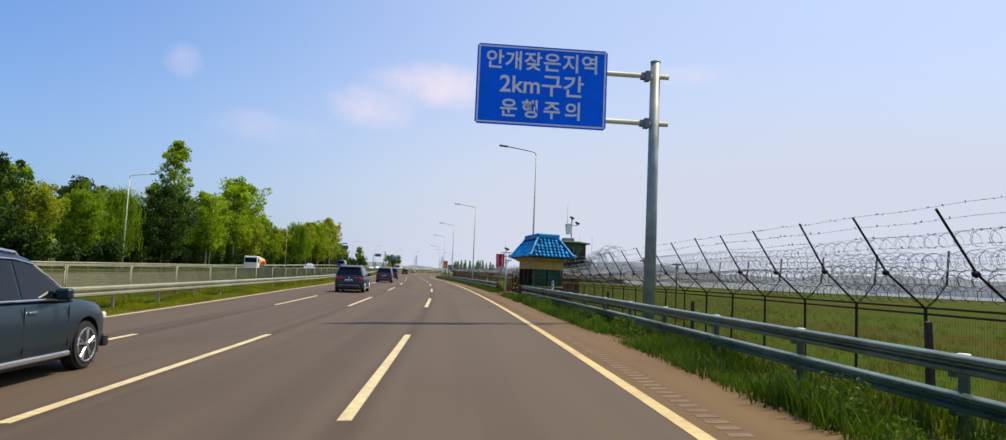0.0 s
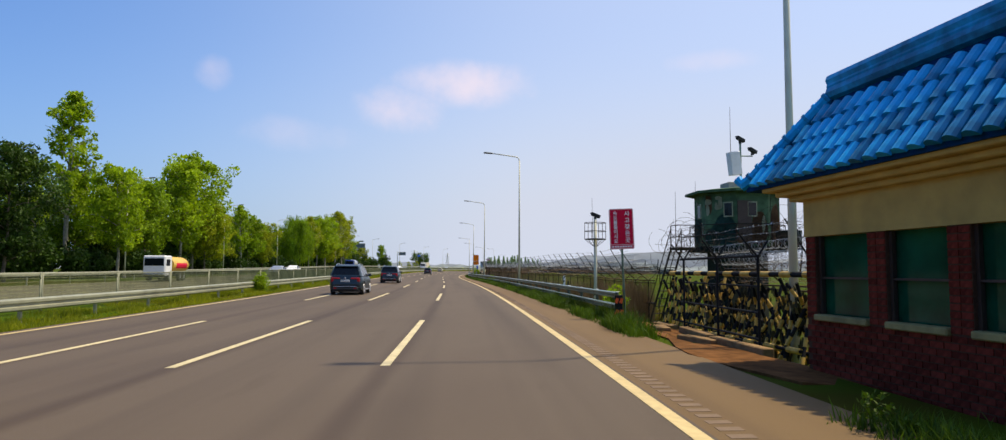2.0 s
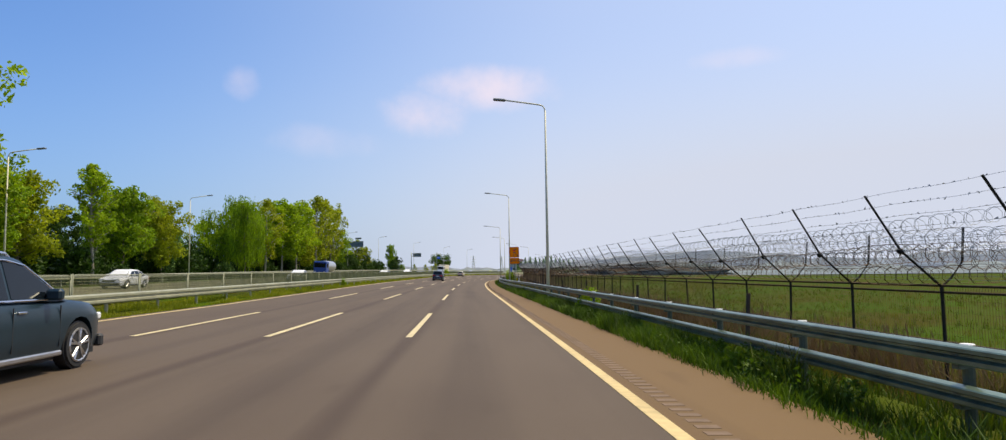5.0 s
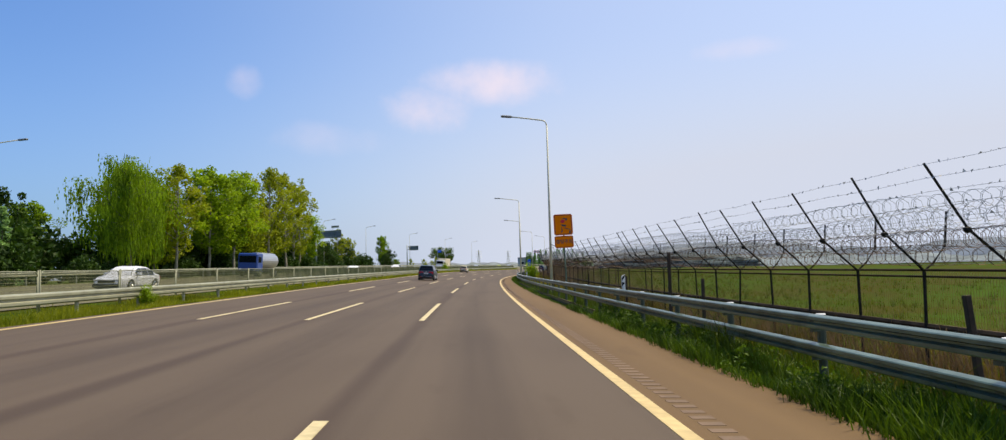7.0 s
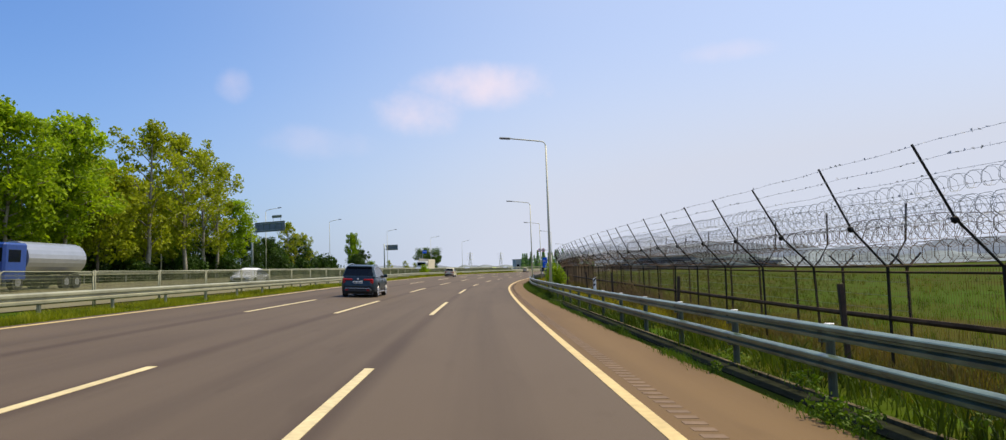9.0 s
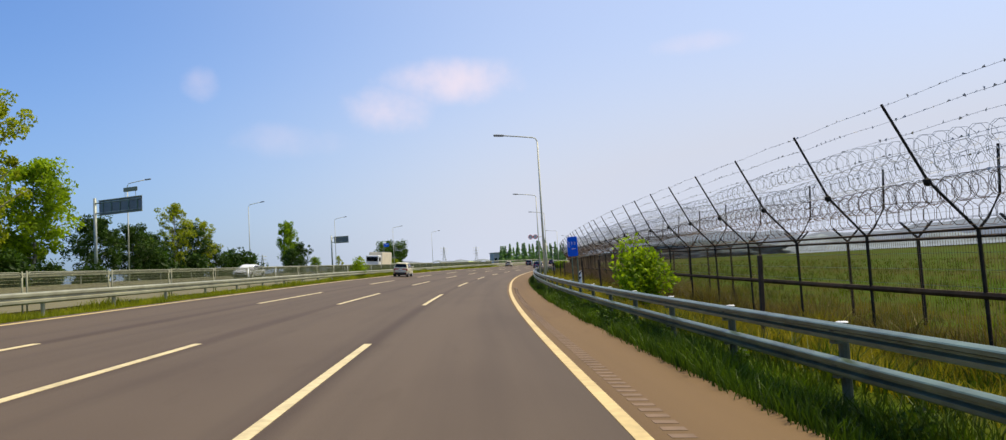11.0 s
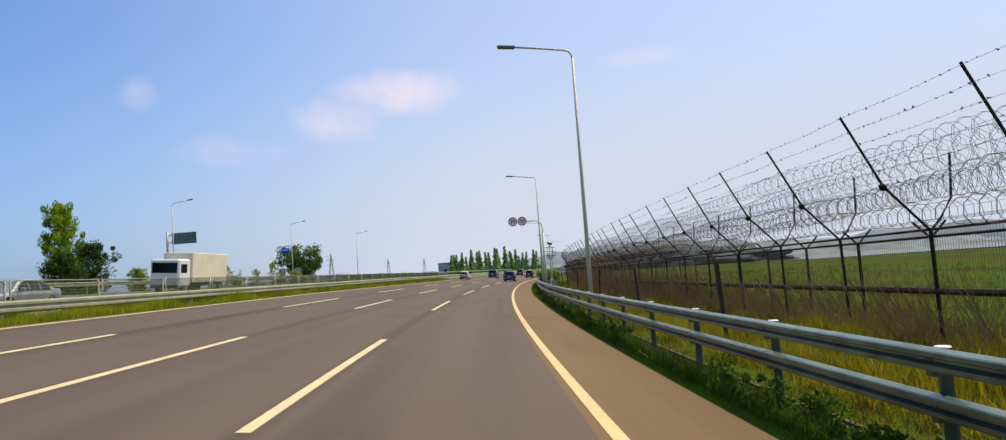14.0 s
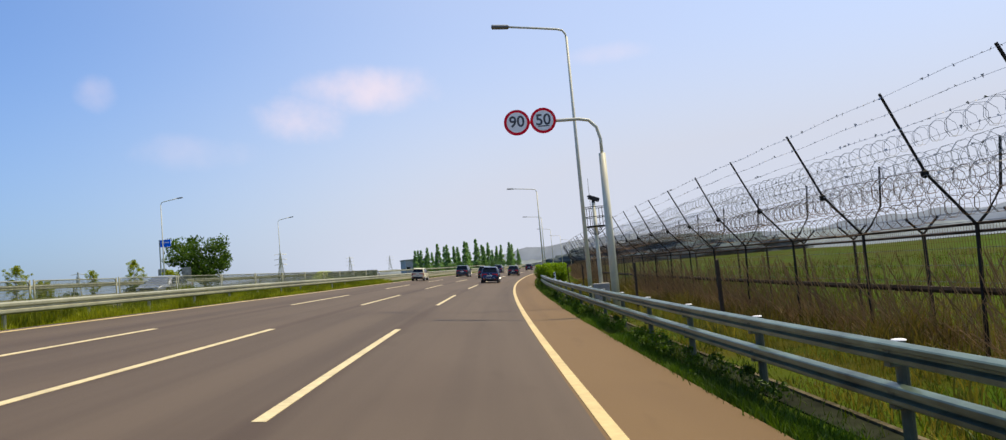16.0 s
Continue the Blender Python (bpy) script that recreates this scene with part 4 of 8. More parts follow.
def build_river_sign():
    s, u = 291.3, 7.92
    t = thing("river_sign", "blue river name sign on two posts behind the guardrail", "road sign", at(s, u, 0, -66))
    g = float(ground_z(s, u))
    bm = bmesh.new()
    for x in (-0.28, 0.42):
        bm = bmesh.new()
        rod(bm, (x, 0.09, -0.4), (x, 0.09, 2.9 - g), 0.045, sides=8)
        part("post", bm, M["galv"], t)
    b = board(t, 1.24, 1.28, M["blue"], 0.0, None, zc=2.4 - g)
    for ch, x in (("한", -0.02), ("강", 0.36)):
        words(ch, 0.24, M["white"], b, Matrix.Translation((x, -0.006, 2.58 - g)), bold=0.003)
    bm = bmesh.new()
    for k in range(4):
        box(bm, -0.5, -0.27 - 0.03 * (k % 2), -0.004, 0, 2.36 - g + 0.1 * k, 2.4 - g + 0.1 * k)
    for k in range(5):
        box(bm, -0.05 + 0.1 * k, 0.03 + 0.1 * k, -0.004, 0, 2.22 - g, 2.28 - g)
    tagged(part("emblem", bm, M["white"], b), kind="stuff")


build_river_sign()


def build_speed_sign():
    s, u = 380.0, 6.75
    t = thing("speed_limit_sign", "two round red-rimmed speed limit signs on a curved grey cantilever pole", "road sign", at(s, u))
    g = float(ground_z(s, u))
    bm = bmesh.new()
    rod(bm, (0, 0, -0.4), (0, 0, 5.15 - g), 0.14, 0.12, 14)
    part("pole", bm, M["pole"], t, smooth=True)
    path = [(0, 0, 5.1 - g), (0, 0, 5.65 - g), (-0.1, 0, 6.08 - g), (-0.35, 0, 6.35 - g), (-0.7, 0, 6.42 - g), (-3.2, 0, 6.46 - g)]
    v, f = tubes([path], 0.055, 10)
    obj("arm", v, f, M["pole"], t, smooth=True)
    for text, x in (("90", -2.86), ("50", -1.94)):
        bm = bmesh.new()
        bmesh.ops.create_cone(bm, cap_ends=True, segments=36, radius1=0.45, radius2=0.45, depth=0.03, matrix=pose(x, -0.08, 6.46 - g, 90))
        d = part("disc", bm, M["sign_red"], t, "red rim")
        bm = bmesh.new()
        bmesh.ops.create_cone(bm, cap_ends=True, segments=36, radius1=0.355, radius2=0.355, depth=0.01, matrix=pose(x, -0.098, 6.46 - g, 90))
        part("face", bm, M["sign_white"], d)
        words(text, 0.54, M["plate_bar"], d, Matrix.Translation((x, -0.106, 6.47 - g)), bold=0.008)
        if text == "50":
            bm = bmesh.new()
            box(bm, x - 0.2, x + 0.2, -0.109, -0.104, 6.25 - g, 6.28 - g)
            part("underline", bm, M["plate_bar"], d)


M["sign_red"] = mat("red sign rim", (0.85, 0.008, 0.03), 0.5, var=0.05, bump=0, spec=0.1)
M["sign_white"] = mat("white sign sheeting", (0.93, 0.92, 0.90), 0.5, var=0.02, bump=0, spec=0.3)
build_speed_sign()


def build_gantry(s, u, ztop, w, h, label, rz=0.0, plate=False):
    g = float(ground_z(s, u))
    t = thing("sign_gantry", label, "road sign", at(s, u, 0, rz))
    bm = bmesh.new()
    rod(bm, (0, 0, -0.4), (0, 0, ztop + 0.3 - g), 0.2, 0.17, 12)
    part("pole", bm, M["pole_dark"], t, smooth=True)
    bm = bmesh.new()
    for z in (ztop - 0.3 - g, ztop - h + 0.3 - g):
        rod(bm, (0, 0, z), (w + 0.6, 0, z), 0.08, sides=8)
    part("arm", bm, M["pole_dark"], t)
    b = board(t, w, h, M["signback"], name="board", zc=ztop - h / 2 - g, xc=0.7 + w / 2)
    for k in range(5):
        bm = bmesh.new()
        x = 0.7 + w * (k + 0.5) / 5
        box(bm, x - 0.04, x + 0.04, -0.07, -0.002, ztop - h - g + 0.05, ztop - 0.05 - g)
        part("stiffener", bm, M["galv"], b)
    for z in (ztop - h - g + 0.05, ztop - g - 0.05):
        bm = bmesh.new()
        box(bm, 0.66, 0.74 + w, -0.09, 0.05, z - 0.05, z + 0.05, 0.01)
        part("edge_rail", bm, M["palegrey"], b)
    if plate:
        for x in (0.62 * w, 0.86 * w):
            bm = bmesh.new()
            rod(bm, (0.7 + x, 0, ztop - g), (0.7 + x, 0, ztop + 0.75 - g), 0.03, sides=6)
            part("bracket", bm, M["pole_dark"], t)
        board(t, 0.32 * w, 0.5, M["palegrey"], name="upper_plate", zc=ztop + 0.85 - g, xc=0.7 + 0.74 * w)


build_gantry(325, -45.0, 11.7, 6.9, 1.8, "dark framed back of a large cantilever sign across the highway", -20, True)
build_gantry(410, -48.0, 10.75, 3.7, 1.65, "grey back of a cantilever sign beyond the median")


def build_far_sign():
    """The small blue sign and pale billboard beyond the opposite carriageway."""
    s, u = 459.4, -52.7
    t = thing("blue_road_sign", "small blue road sign on a tall grey post", "road sign", at(s, u))
    bm = bmesh.new()
    rod(bm, (0, 0, -0.4), (0, 0, 9.4), 0.11, 0.09, 10)
    part("post", bm, M["pole_dark"], t)
    board(t, 1.7, 1.1, M["blue"], name="board", zc=8.8, xc=0.9)
    bm = bmesh.new()
    box(bm, 0.3, 1.5, -0.01, -0.002, 8.85, 9.0)
    part("text_bar", bm, M["white"], t)
    for dx in (0.0, 3.2):
        n = thing("notice_board", "tall weathered grey-brown board on the far verge", "board", at(s + 3 + dx * 0.4, u - 1.6 + dx), group="boards on the far verge")
        board(n, 1.5, 4.2, M["weathered"], name="panel", zc=2.9)
        for x in (-0.55, 0.55):
            bm = bmesh.new()
            rod(bm, (x, 0.06, -0.3), (x, 0.06, 4.9), 0.06, sides=8)
            part("post", bm, M["pole_dark"], n)


M["weathered"] = mat("weathered board", (0.42, 0.38, 0.32), 0.8, var=0.25, scale=2, scale2=0.4, bump=0.1)
build_far_sign()
# ---------- guard booth with the blue tiled roof ----------
M["tile_blue"] = mat("glazed blue roof tile", (0.004, 0.32, 0.66), 0.5, var=0.3, scale=5, scale2=0.8, bump=0.08, rand=0.6, spec=0.2)
M["tile_bed"] = mat("dark blue tile bed", (0.003, 0.045, 0.15), 0.8, var=0.2, bump=0.1, spec=0.03)
M["ochre"] = mat("ochre plaster", (0.50, 0.35, 0.09), 0.8, var=0.12, scale=3, scale2=0.5, bump=0.1)
M["brick"] = mat("red brick", (0.17, 0.030, 0.018), 0.9, var=0.25, scale=18, scale2=3, bump=0.3, rand=0.5, spec=0.08)
M["mortar"] = mat("mortar", (0.10, 0.055, 0.035), 0.95, var=0.15, scale=20, bump=0.2, spec=0.05)
M["green_glass"] = mat("dark green window glass", (0.008, 0.080, 0.040), 0.1, var=0.3, scale=2, scale2=0.6, bump=0, spec=0.28)
M["sillstone"] = mat("weathered stone sill", (0.34, 0.28, 0.10), 0.8, var=0.2, scale=5, bump=0.15)
M["win_frame"] = mat("brown window frame", (0.055, 0.034, 0.024), 0.6, var=0.15, bump=0.05)
M["camo"] = mat("camouflage green paint", (0.075, 0.145, 0.075), 0.8, var=0.3, scale=3, scale2=0.8, bump=0.1, spec=0.15)
M["camo_b"] = mat("camouflage dark paint", (0.016, 0.026, 0.019), 0.85, var=0.25, bump=0.1, spec=0.1)
M["camo_p"] = mat("camouflage pale patches", (0.36, 0.38, 0.25), 0.8, var=0.15, bump=0.1)
M["camo_d"] = mat("camouflage deep teal paint", (0.035, 0.085, 0.07), 0.85, var=0.25, bump=0.1, spec=0.1)
M["camo_r"] = mat("camouflage brown paint", (0.12, 0.068, 0.035), 0.85, var=0.25, bump=0.1, spec=0.1)
M["yellow"] = mat("yellow barrier paint", (0.66, 0.40, 0.055), 0.6, var=0.25, bump=0.05)
M["blackpaint"] = mat("black barrier paint", (0.016, 0.016, 0.017), 0.75, var=0.25, bump=0.05, spec=0.12)
M["rag"] = mat("mottled camouflage rags", (0.085, 0.075, 0.03), 0.9, dark=(0.010, 0.013, 0.010), scale=3, scale2=1.2, bump=0.2, island=0.9, spec=0.1)
M["rust"] = mat("rusty steel post", (0.06, 0.035, 0.022), 0.85, var=0.3, scale=8, bump=0.2)
M["orange_dot"] = mat("orange reflector", (0.8, 0.12, 0.02), 0.4, var=0.1, bump=0)


def build_booth():
    s0, u0 = 64.5, 7.95
    t = thing("guard_booth", "small brick guard booth with a glazed blue tile roof", "guard booth", at(s0, u0))
    g = float(ground_z(s0, u0))
    shear = Matrix(((1.2, -0.094, 0, 0), (0.42, 1.047, 0, 0), (0, 0, 1.19, -g - 0.27), (0, 0, 0, 1)))

    def put(name, bm, key, parent=None, label="", smooth=False):
        bm.transform(shear)
        return part(name, bm, M[key], parent or t, label, smooth)

    hx, hy = 0.92, 2.25          # walls
    ex, ey = 1.35, 3.2           # eaves
    tx, ty = 0.66, 1.9          # top of the roof
    ze, zt = 2.66, 3.74
    bm = bmesh.new()
    box(bm, -hx, hx, -hy, hy, -0.8, 0.88)
    base = put("base_wall", bm, "mortar", label="brick base wall")
    piers = ((-0.80, -0.48), (0.52, 0.86), (hy - 0.24, hy))
    bays = ((-hy + 0.07, -0.80), (-0.48, 0.52), (0.86, hy - 0.24))
    for y0, y1 in bays:
        bm = bmesh.new()
        box(bm, -hx - 0.07, -hx + 0.1, y0, y1, 0.86, 0.94, 0.015)
        put("sill", bm, "sillstone", label="pale stone window sill")
    bm = bmesh.new()
    box(bm, -hx, hx + 0.05, -hy - 0.06, -hy + 0.1, 0.86, 0.94, 0.015)
    put("sill", bm, "sillstone", label="pale stone window sill")
    bm = bmesh.new()
    box(bm, -hx - 0.02, hx + 0.02, -hy - 0.02, hy + 0.02, 1.94, 2.42)
    put("fascia", bm, "ochre", label="ochre plaster band under the eaves")
    for k, (o, z0, z1) in enumerate(((0.14, 2.42, 2.49), (0.26, 2.49, 2.56), (0.38, 2.56, 2.64))):
        bm = bmesh.new()
        box(bm, -hx - o, hx + o, -hy - o * 1.5, hy + o * 1.5, z0, z1, 0.012)
        put("cornice", bm, "ochre", label="stepped ochre cornice")
    # dark room inside and the glazing
    bm = bmesh.new()
    box(bm, -hx + 0.12, hx - 0.12, -hy + 0.12, hy - 0.12, 0.88, 1.94)
    put("glazing", bm, "green_glass", label="dark green window glass")
    for y0, y1 in piers:
        bm = bmesh.new()
        box(bm, -hx, -hx + 0.2, y0, y1, 0.88, 1.94)
        put("pier", bm, "mortar", label="brick pier between windows")
    bm = bmesh.new()
    box(bm, -hx + 0.01, -hx + 0.08, -hy + 0.01, -hy + 0.08, 0.88, 1.94)
    put("corner_post", bm, "win_frame")
    for x0, x1 in ((-0.03, 0.03), (hx - 0.1, hx)):
        for y in (-hy + 0.02, hy - 0.1):
            bm = bmesh.new()
            box(bm, x0, x1, y, y + 0.08, 0.88, 1.94)
            put("window_post", bm, "win_frame")
    for y0, y1 in bays:
        bm = bmesh.new()
        box(bm, -hx + 0.06, -hx + 0.11, y0, y1, 1.39, 1.415)
        box(bm, -hx + 0.05, -hx + 0.11, y0, y0 + 0.05, 0.94, 1.94)
        box(bm, -hx + 0.05, -hx + 0.11, y1 - 0.05, y1, 0.94, 1.94)
        put("window_frame", bm, "win_frame")
    bm = bmesh.new()
    box(bm, -hx + 0.08, hx, -hy + 0.05, -hy + 0.11, 1.40, 1.46)
    put("window_frame", bm, "win_frame")
    # bricks: road side base, piers, near end base
    brick = bmesh.new()
    box(brick, -0.012, 0.012, -0.1, 0.1, -0.03, 0.03)
    me = bpy.data.meshes.new("brick")
    brick.to_mesh(me)
    brick.free()
    me.materials.append(M["brick"])

    def add_brick(x, y, z, rz, sy=1.0, parent=base):
        b = new("brick", me)
        b.parent = parent
        p = shear @ Vector((x, y, z))
        ang = math.atan2(-(-0.09), 1) if rz == 0 else -math.atan2(0.15, 1)
        b.matrix_basis = pose(p.x, p.y, p.z, 0, 0, (math.degrees(ang) if rz == 0 else rz - math.degrees(ang))) @ Matrix.Diagonal((1.19, sy * 1.05, 1.19, 1))

    for r in range(12):
        z = 0.835 - 0.075 * r
        y = -hy + 0.11 + (0.11 if r % 2 else 0)
        while y < hy - 0.05:
            add_brick(-hx, y, z, 0)
            y += 0.22
    for r in range(14):
        z = 0.92 + 0.075 * r
        for y0, y1 in piers:
            n = 1 if y1 - y0 < 0.3 else 2
            for i in range(n):
                add_brick(-hx, y0 + (y1 - y0) * (i + 0.5) / n, z, 0, (y1 - y0) / n / 0.22)
    # roof
    bm = bmesh.new()
    low = [bm.verts.new(v) for v in ((-ex, -ey, ze), (ex, -ey, ze), (ex, ey, ze), (-ex, ey, ze))]
    under = [bm.verts.new((v.co.x, v.co.y, ze - 0.05)) for v in low]
    top = [bm.verts.new(v) for v in ((-tx, -ty, zt), (tx, -ty, zt), (tx, ty, zt), (-tx, ty, zt))]
    for i in range(4):
        j = (i + 1) % 4
        bm.faces.new((low[i], low[j], top[j], top[i]))
        bm.faces.new((under[j], under[i], low[i], low[j]))
    bm.faces.new(top)
    bm.faces.new(under[::-1])
    bmesh.ops.recalc_face_normals(bm, faces=bm.faces)
    roof = put("roof", bm, "tile_bed", label="hipped roof of glazed blue tiles")
    # tiles: half-round, tapered, laid in courses
    n = 7
    V, F = [], []
    for k, (yy, rad, lift) in enumerate(((0.0, 0.088, 0.035), (0.30, 0.074, 0.0))):
        for j in range(n):
            a = math.pi * j / (n - 1)
            V.append((rad * math.cos(a), yy, lift + rad * math.sin(a)))
    for j in range(n - 1):
        F.append((j, j + 1, n + j + 1, n + j))
    F.append(tuple(range(n))[::-1])
    tile = mesh_from("tile", V, F, M["tile_blue"], smooth=False)
    rest_v, rest_f = [], []
    for (ax, ay), (bx, by), (cx, cy), (dx, dy), own in (((-ex, -ey), (-ex, ey), (-tx, -ty), (-tx, ty), True), ((-ex, -ey), (ex, -ey), (-tx, -ty), (tx, -ty), True), ((ex, -ey), (ex, ey), (tx, -ty), (tx, ty), False), ((-ex, ey), (ex, ey), (-tx, ty), (tx, ty), False)):
        a, b = Vector((ax, ay, ze)), Vector((bx, by, ze))
        c, d = Vector((cx, cy, zt)), Vector((dx, dy, zt))
        along = (b - a)
        length = along.length
        along.normalize()
        mid_low, mid_top = (a + b) / 2, (c + d) / 2
        up = (mid_top - mid_low)
        rise = up.length
        up.normalize()
        nrm = along.cross(up)
        if nrm.z < 0:
            nrm = -nrm
        top_half = (d - c).length / 2
        cols = int(length / 0.245)
        for i in range(cols):
            q = (i + 0.5) * length / cols - length / 2
            for r in range(int(rise / 0.29) + 1):
                h = r * 0.29 - 0.04
                edge = length / 2 + (top_half - length / 2) * (h + 0.3) / rise
                if abs(q) > edge - 0.05 or h > rise - 0.25:
                    continue
                p = mid_low + along * q + up * h + nrm * 0.005
                x_axis = up.cross(nrm)
                m = Matrix((( x_axis.x, up.x, nrm.x, p.x), (x_axis.y, up.y, nrm.y, p.y), (x_axis.z, up.z, nrm.z, p.z), (0, 0, 0, 1)))
                if own:
                    o = new("tile", tile)
                    o.parent = roof
                    mm = shear @ m
                    o.matrix_basis = Matrix.Translation(mm.translation) @ Matrix((tuple(mm[0][:3]), tuple(mm[1][:3]), tuple(mm[2][:3]))).to_quaternion().to_matrix().to_4x4() @ Matrix.Scale(1.19, 4)
                else:
                    k = len(rest_v)
                    rest_v += [tuple(shear @ m @ Vector(v)) for v in V]
                    rest_f += [tuple(z + k for z in f) for f in F]
    tagged(obj("far_tiles", rest_v, rest_f, M["tile_blue"], roof), kind="stuff")
    corners = [(Vector((sx * ex, sy * ey, ze)), Vector((sx * tx, sy * ty, zt))) for sx, sy in ((-1, -1), (1, -1), (1, 1), (-1, 1))]
    for a, b in corners:
        out = (a - b)
        out.z = 0
        out.normalize()
        v, f = tubes([[tuple(shear @ p) for p in (a + out * 0.16 + Vector((0, 0, 0.15)), a + out * 0.05 + Vector((0, 0, 0.06)), a.lerp(b, 0.1) + Vector((0, 0, 0.06)), a.lerp(b, 0.5) + Vector((0, 0, 0.08)), b + Vector((0, 0, 0.08)))]], [np.array([0.085, 0.11, 0.1, 0.095, 0.095])], 8)
        obj("hip_ridge", v, f, M["tile_blue"], roof, smooth=False)
        for k in range(9):
            p = a.lerp(b, (k + 0.5) / 9) + Vector((0, 0, 0.075))
            q = p + (b - a).normalized() * 0.05
            v, f = tubes([[tuple(shear @ p), tuple(shear @ q)]], 0.118, 8)
            obj("ridge_collar", v, f, M["tile_blue"], roof)
    for i in range(4):
        a, b = corners[i][1], corners[(i + 1) % 4][1]
        up = Vector((0, 0, 0.09))
        for lift, r in ((0.0, 0.11), (0.09, 0.085), (0.17, 0.10)):
            rise = up + Vector((0, 0, lift))
            v, f = tubes([[tuple(shear @ (a + rise)), tuple(shear @ (b + rise))]], r, 8)
            obj("top_ridge", v, f, M["tile_blue"], roof)


build_booth()


def build_barricade():
    """A row of crossed striped pipes between long striped rails."""
    t = thing("barricade", "barricade of crossed black and yellow striped steel pipes", "barricade", at(72.6, 7.75, 0, 6))
    top = 1.43 - float(ground_z(72.6, 7.75))
    rng = np.random.default_rng(11)

    def band_mesh(r, ln):
        bm = bmesh.new()
        rod(bm, (0, 0, 0), (0, 0, ln), r, sides=8)
        me = bpy.data.meshes.new("band")
        bm.to_mesh(me)
        bm.free()
        me.materials.append(M["yellow"])
        return me

    def striped(name, a, b, r, pitch, band):
        """A black pipe from a to b with yellow bands sleeved on it."""
        a, b = Vector(a), Vector(b)
        bm = bmesh.new()
        rod(bm, a, b, r, sides=8)
        pipe = part(name, bm, M["blackpaint"], t)
        d = (b - a).normalized()
        q = d.to_track_quat("Z", "Y").to_matrix().to_4x4()
        x = rng.uniform(0.02, pitch * 0.5)
        while x + pitch * 0.5 < (b - a).length:
            o = new("band", band)
            o.parent = pipe
            o["label"] = "worn yellow band"
            o.matrix_basis = Matrix.Translation(a + d * x) @ q
            x += pitch

    long_band = band_mesh(0.064, 0.42)
    short_band = band_mesh(0.040, 0.2)
    for x, z, r in ((0, top, 0.06), (-0.5, 0.14, 0.06), (0.5, 0.14, 0.06), (-0.42, 0.5, 0.04), (0.3, 0.34, 0.05)):
        striped("rail", (x, -3.7, z), (x, 3.75, z), r - 0.003, 0.84, long_band)
    for k in range(46):
        y = -3.5 + 0.155 * k + rng.normal(0, 0.04)
        sx = 1 if k % 2 else -1
        lean = rng.normal(0, 0.2) + (0.22 if k % 4 < 2 else -0.18)
        striped("cross_pipe", (sx * 0.55, y - lean, 0.05), (-sx * 0.2, y + lean, top - 0.05 + rng.uniform(-0.3, 0.04)), 0.037, 0.42, short_band)
    # black tatters tied among the pipes
    V, F = [], []
    for k in range(420):
        y, z = rng.uniform(-3.6, 3.6), top * rng.uniform(0.12, 0.9)
        ln, w = rng.uniform(0.12, 0.3), rng.uniform(0.04, 0.1)
        a = rng.normal(0, 0.5)
        d = np.array([rng.normal(0, 0.03), math.sin(a) * ln, -math.cos(a) * ln])
        c = np.array([rng.normal(0, 0.2), y, z])
        n = len(V)
        side = np.array([0.012, w * math.cos(a), w * math.sin(a)])
        bk = np.array([0.02, 0, 0])
        V += [tuple(c - side), tuple(c + side), tuple(c + side * 0.7 + d), tuple(c - side * 0.7 + d), tuple(c + bk), tuple(c + d + bk)]
        F += [(n, n + 1, n + 2, n + 3), (n + 4, n + 1, n + 2, n + 5), (n + 4, n, n + 3, n + 5)]
    tagged(obj("camouflage_ragging", V, F, M["rag"], t, "dark green and brown tatters"), kind="stuff")


build_barricade()


def build_gate_fence():
    """Black forked posts and rails before the barricade."""
    t = thing("barrier_fence", "black forked steel posts with rails before the barricade", "fence", at(71.4, 7.0))
    g = float(ground_z(71.4, 7.0))
    for y in (-2.3, -0.1, 2.3):
        v, f = tubes([[(0, y, -0.3), (0, y, 1.8 - g)], [(0, y, 1.78 - g), (-0.3, y + 0.1, 2.2 - g)], [(0, y, 1.78 - g), (0.2, y, 2.1 - g)]], [0.029, 0.021, 0.021], 6)
        obj("post", v, f, M["blackpaint"], t, "forked black post")
    for y0, y1, z, r in ((-2.3, 2.6, 1.8, 0.032), (-2.3, 2.3, 1.2, 0.022), (-2.3, 2.6, 0.68, 0.026), (-2.3, 3.2, 0.16, 0.026)):
        v, f = tubes([[(0.02, y0, z - g), (0.02, y1, z - g)]], r, 6)
        obj("rail", v, f, M["blackpaint"], t)


build_gate_fence()


